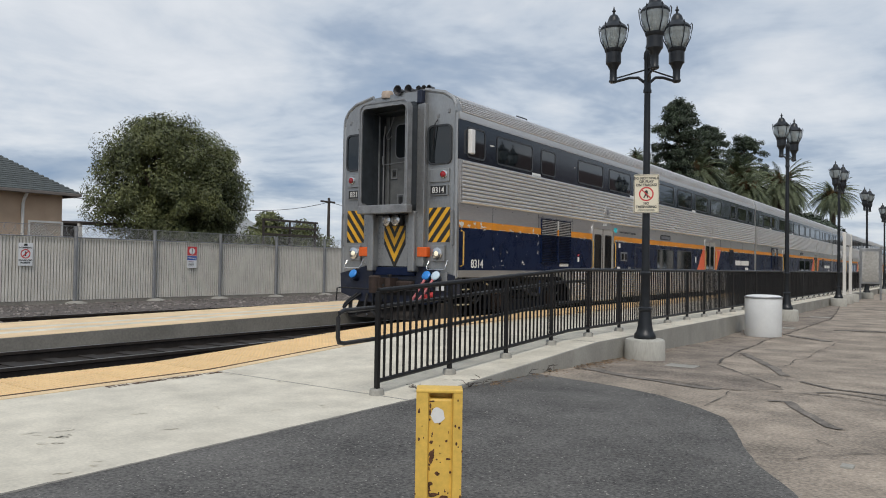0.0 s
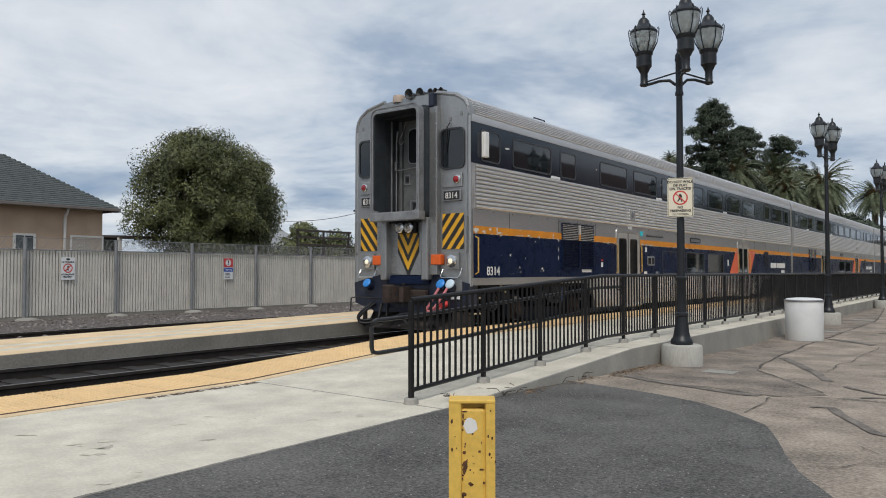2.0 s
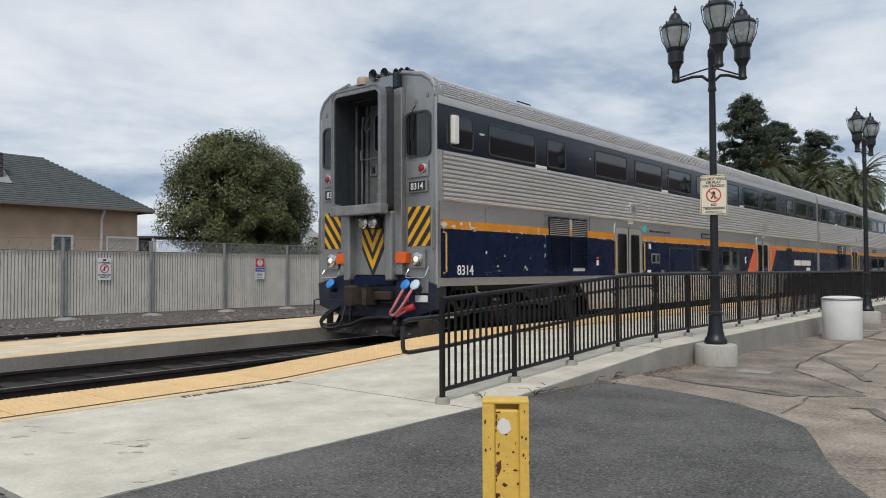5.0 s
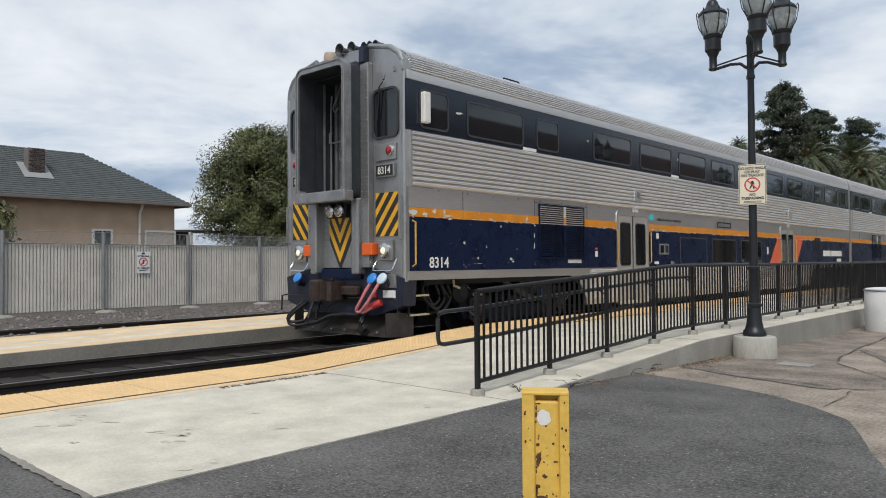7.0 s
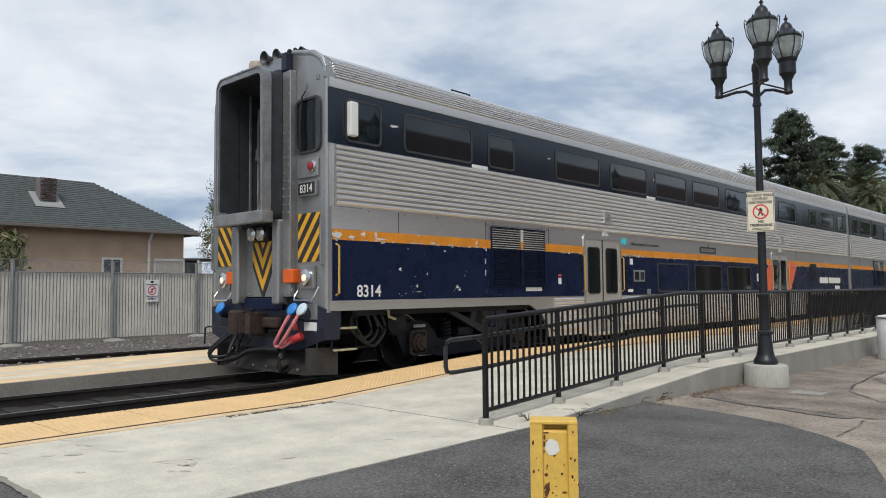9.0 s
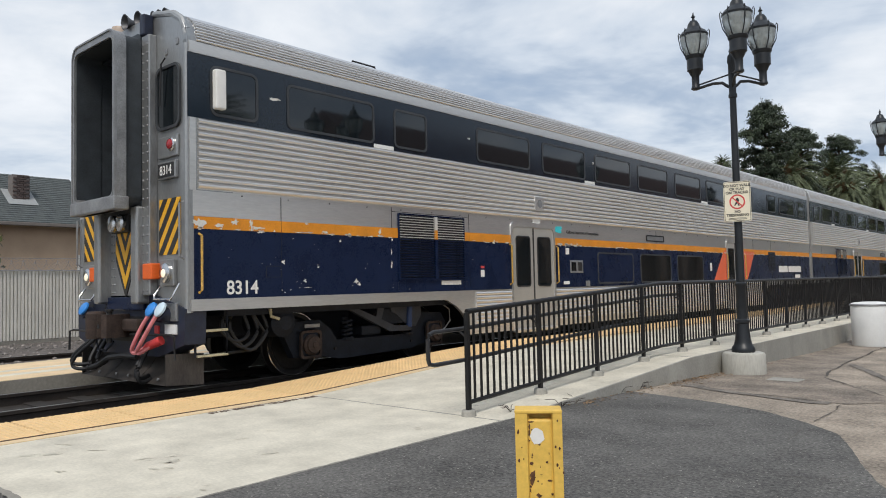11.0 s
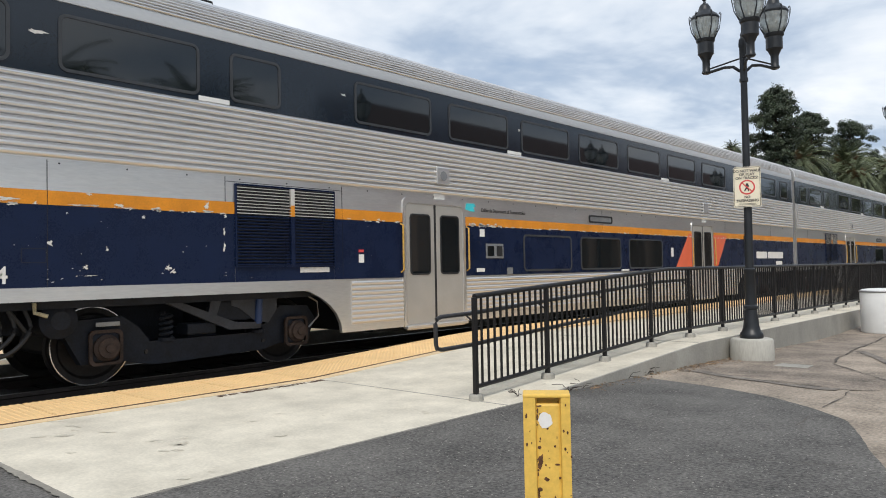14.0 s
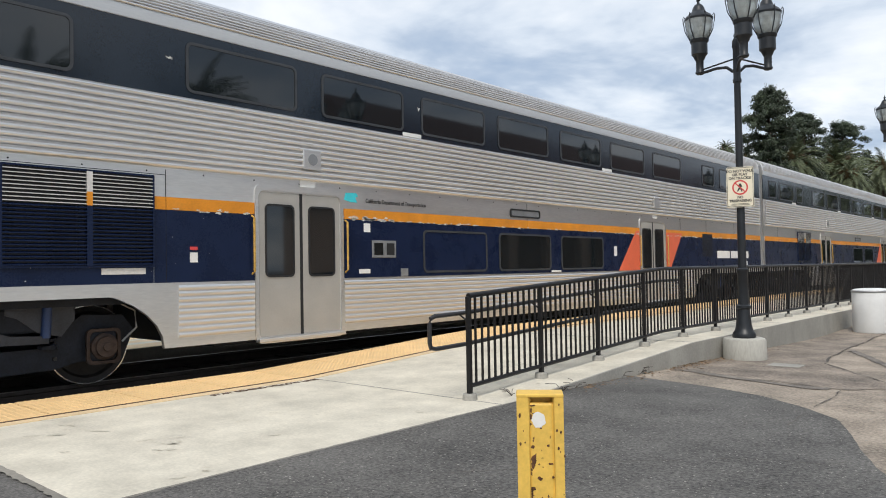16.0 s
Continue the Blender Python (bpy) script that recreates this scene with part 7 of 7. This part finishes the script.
def conifer(x, y, h, w, seed, top=0.25):
    """Tall dark pine: whorls of boughs ending in foliage clumps."""
    rr = random.Random(seed)
    tr = thing("pine_tree", "tall dark bunya pine with tiered drooping boughs", "tree", "dark pines", at=pose(x, y, -0.3))
    bm = bmx()
    tube(bm, [(0, 0, 0), (0, 0, h * 0.95)], 0.4, 8, radii=[0.5, 0.1])
    lobes = []
    z = h * 0.22
    while z < h:
        t = (z - h * 0.22) / (h * 0.78)
        r = w * (0.8 + 0.2 * math.sin(t * 19)) * (0.75 + 0.25 * math.sin(min(1, t * 1.6) * math.pi * 0.5)) if t < 0.62 else w * math.sqrt(max(0.02, 1 - ((t - 0.62) / 0.40) ** 2))
        for k in range(9):
            a = rr.uniform(0, math.tau)
            q = r * rr.uniform(0.55, 1.08)
            e = (q * math.cos(a), q * math.sin(a), z - 0.06 * q + rr.uniform(-0.3, 0.3))
            tube(bm, [(0, 0, z), (e[0] * 0.6, e[1] * 0.6, z + 0.1), e], 0.05, 4, radii=[0.09, 0.06, 0.02])
            lobes.append((e, (0.62, 0.62, 0.42)))
            lobes.append(((e[0] * 0.55, e[1] * 0.55, z), (0.6, 0.6, 0.3)))
        z += h * 0.033
    part("trunk", bm, M["bark"], tr, smooth=True)
    crown_part(leaf_cloud(lobes, 80000, 0.13, seed, inner=0.35), "leaf_dark", tr, "dark tufted foliage")
    return tr


conifer(-24, 75.8, 18.9, 2.55, 41)
conifer(-25, 91, 18.9, 2.5, 42)
conifer(-26, 113, 21.0, 3.6, 43)


def palm_mesh(n_fronds, length, seed):
    rr = random.Random(seed)
    vv, ff = [], []
    for k in range(n_fronds):
        a = rr.uniform(0, math.tau)
        el = math.asin(rr.uniform(-0.45, 0.98))
        L_ = length * rr.uniform(0.8, 1.08)
        p, d = Vector((0, 0, 0)), Vector((math.cos(a) * math.cos(el), math.sin(a) * math.cos(el), math.sin(el)))
        steps = 14
        for j in range(steps):
            d = (d + Vector((0, 0, -0.075 - 0.045 * math.cos(el)))).normalized()
            p = p + d * (L_ / steps)
            if j < 2:
                continue
            side = d.cross(Vector((0, 0, 1)))
            side = side.normalized() if side.length > 0.05 else Vector((1, 0, 0))
            ll = 0.62 * math.sin(math.pi * (0.15 + 0.8 * j / steps)) * rr.uniform(0.8, 1.15)
            for sgn in (1, -1):
                for sub in (0.0, 0.5):
                    base = p - d * (L_ / steps) * sub
                    tip = base + side * sgn * ll * 0.75 + d * ll * 0.5 + Vector((0, 0, -0.22 * ll))
                    w = d * 0.055
                    o = len(vv)
                    vv += [base - w, base + w, tip]
                    ff.append((o, o + 1, o + 2))
            o = len(vv)
            up = Vector((0, 0, 0.03))
            q = p - d * (L_ / steps)
            vv += [q + up, p + up, p - up, q - up]
            ff.append((o, o + 1, o + 2, o + 3))
    me = bpy.data.meshes.new("crown")
    me.from_pydata(vv, [], ff)
    me.materials.append(M["frond"])
    return me


PALM_ME = palm_mesh(190, 4.4, 3)
SKIRT_ME = palm_mesh(40, 2.4, 4)
SKIRT_ME.materials.clear()
SKIRT_ME.materials.append(M["frond_dry"])


def palm(x, y, h, scale=1.0, turn=0.0, label="date palm with a full feathery crown and thick trunk"):
    tr = thing("palm_tree", label, "palm tree", "palms", at=pose(x, y, -0.3))
    bm = bmx()
    rr = random.Random(int(abs(x * 7 + y)))
    zs = [h * k / 26 for k in range(27)]
    tube(bm, [(0, 0, z) for z in zs], 0.35, 10, radii=[(0.42 + 0.035 * (k % 2)) * scale for k in range(27)])
    part("trunk", bm, M["bark"], tr, "rough ringed palm trunk")
    c = new("crown", PALM_ME)
    c.parent = tr
    c.matrix_basis = Matrix.Translation((0, 0, h)) @ Matrix.Rotation(turn, 4, "Z") @ Matrix.Scale(scale, 4)
    s_ = new("dry_skirt", SKIRT_ME)
    s_.parent = tr
    s_.matrix_basis = Matrix.Translation((0, 0, h - 0.3)) @ Matrix.Rotation(turn + 1, 4, "Z") @ Matrix.Diagonal((scale, scale, -0.8 * scale, 1))


palm(-24, 101, 13.8, 0.98, 0.3)
palm(-20, 108, 13.2, 1.15, 1.7)
palm(-20, 157, 15.6, 1.2, 4.0)
palm(-24, 83, 12.4, 0.86, 0.9)
palm(-40, 107, 18.3, 0.45, 0.2)
palm(-40, 115, 18.0, 0.45, 1.2)
palm(-22, 97, 11.6, 0.9, 2.4)
palm(-22, 120, 12.6, 1.0, 5.0)
fl = [((0, 0, 5), (3.5, 6, 3.2)), ((0, 7, 4.5), (3.5, 6, 3.0)), ((0, -7, 4.6), (3.5, 6, 3.4)), ((0, 14, 4.2), (3, 6, 2.8))]
broad_tree(-19.5, 128, -0.3, [((c[0], c[1], c[2] + 2.2), r) for c, r in fl], 11000, 0.4, 51, 3.0, 0.35, "dense dark green trees beyond the train", "leaf_dark")
broad_tree(-21, 158, -0.3, [((c[0], c[1], c[2] + 2.4), r) for c, r in fl], 9000, 0.45, 52, 3.0, 0.35, "dense dark green trees beyond the train", "leaf_dark")

broad_tree(-27, 98, -0.3, [((c[0], c[1] * 1.3, c[2] + 1.6), r) for c, r in fl], 12000, 0.36, 53, 3.0, 0.35, "dense dark green trees behind the palms", "leaf_dark")

# ---- behind the camera: the station and its palms, which the train's windows mirror ----
st = thing("station_building", "long stucco station with an arcade and red tile roof", "building")
M["station"] = mat("tan_station_stucco", (0.34, 0.25, 0.19), 0.9, var=0.08, scale=1.5)
M["red_tile"] = mat("red_clay_tile", (0.085, 0.04, 0.034), 0.85, var=0.2, scale=6)
X0 = 9.0
part("back_wall", box(bmx(), X0 + 3.0, X0 + 3.3, 26, 74, -0.2, 6.9), M["station"], st)
bm = bmx()
y = 26.0
while y < 74:
    box(bm, X0, X0 + 0.5, y, y + 0.9, -0.2, 4.6)
    for k in range(8):
        a0, a1 = math.pi * k / 8, math.pi * (k + 1) / 8
        ym, r = y + 0.9 + 1.55, 1.55
        pa, pb = (ym + r * math.cos(a0), 2.6 + r * math.sin(a0)), (ym + r * math.cos(a1), 2.6 + r * math.sin(a1))
        prism(bm, [pa, (pa[0], 4.6), (pb[0], 4.6), pb], X0, X0 + 0.5, "x")
    y += 4.0
part("arcade", bm, M["station"], st, "arched stucco arcade")
part("roof", prism(bmx(), [(X0 - 0.9, 5.9), (X0 + 5.5, 10.8), (X0 + 12, 5.9)], 25, 76, "y"), M["red_tile"], st, "red clay tile roof")
part("parapet", box(bmx(), X0, X0 + 0.5, 26, 74.9, 4.6, 5.95), M["station"], st)
part("end_wall", box(bmx(), X0 + 3.3, X0 + 10.5, 26, 74, -0.2, 6.3), M["station"], st)
palm(13.0, 9.8, 8.2, 0.8, 0.5)
palm(13.0, 16.6, 8.4, 0.8, 1.5)
# unseen rows of palms and trees, added to darken what the far cars mirror
for k in range(6):
    palm(9.0 + 2.5 * (k % 2), 80.0 + 13.0 * k, 7.5 + 1.6 * ((k * 7) % 3), 0.9, k * 1.3)
sl = [((0, 0, 5.5), (3.2, 4.2, 3.6)), ((0.5, 2.8, 4.4), (2.6, 3.0, 2.6)), ((-0.4, -2.8, 4.6), (2.6, 3.0, 2.8))]
shade = broad_tree(13.0, 80.0, -0.25, sl, 5000, 0.34, 71, 3.0, 0.3, "dark green tree added out of view for the train to mirror", "leaf_dark")
for k in range(20):
    copy_thing(shade, pose(18.0 + 3.0 * (k % 3), 84.0 + 9.5 * k, -0.25, 0, 0, 47 * k))


# ---- everything that moves ----
def rolled(t):
    """Smooth distance rolled at t, through the points of ROLL."""
    n = len(ROLL)
    for i in range(n - 1):
        (t0, s0), (t1, s1) = ROLL[i], ROLL[i + 1]
        if t <= t1 or i == n - 2:
            a, b = ROLL[max(0, i - 1)], ROLL[min(n - 1, i + 2)]
            m0, m1 = (s1 - a[1]) / (t1 - a[0]), (b[1] - s0) / (b[0] - t0)
            h = t1 - t0
            q = (t - t0) / h
            return ((2 * q ** 3 - 3 * q ** 2 + 1) * s0 + (q ** 3 - 2 * q ** 2 + q) * h * m0 + (-2 * q ** 3 + 3 * q ** 2) * s1 + (q ** 3 - q ** 2) * h * m1)


def motions():
    times = [k * 0.5 for k in range(33)]
    for car, y0 in [(cab_car, 12.05)] + [(c, 12.05 + 25.95 * (k + 1)) for k, c in enumerate(COACHES)]:
        walk(car, [(t, pose(TRACK_X, y0 - rolled(t), RAIL_Z)) for t in times])
    fine = [k * 0.25 for k in range(65)]
    for ws in [o for o in scene.objects if o.name.startswith("wheelset") and o.parent.parent in (cab_car, COACHES[0])]:
        x, y, z = ws.matrix_basis.translation
        walk(ws, [(t, pose(x, y, z, math.degrees(rolled(t) / 0.457))) for t in fine])


motions()
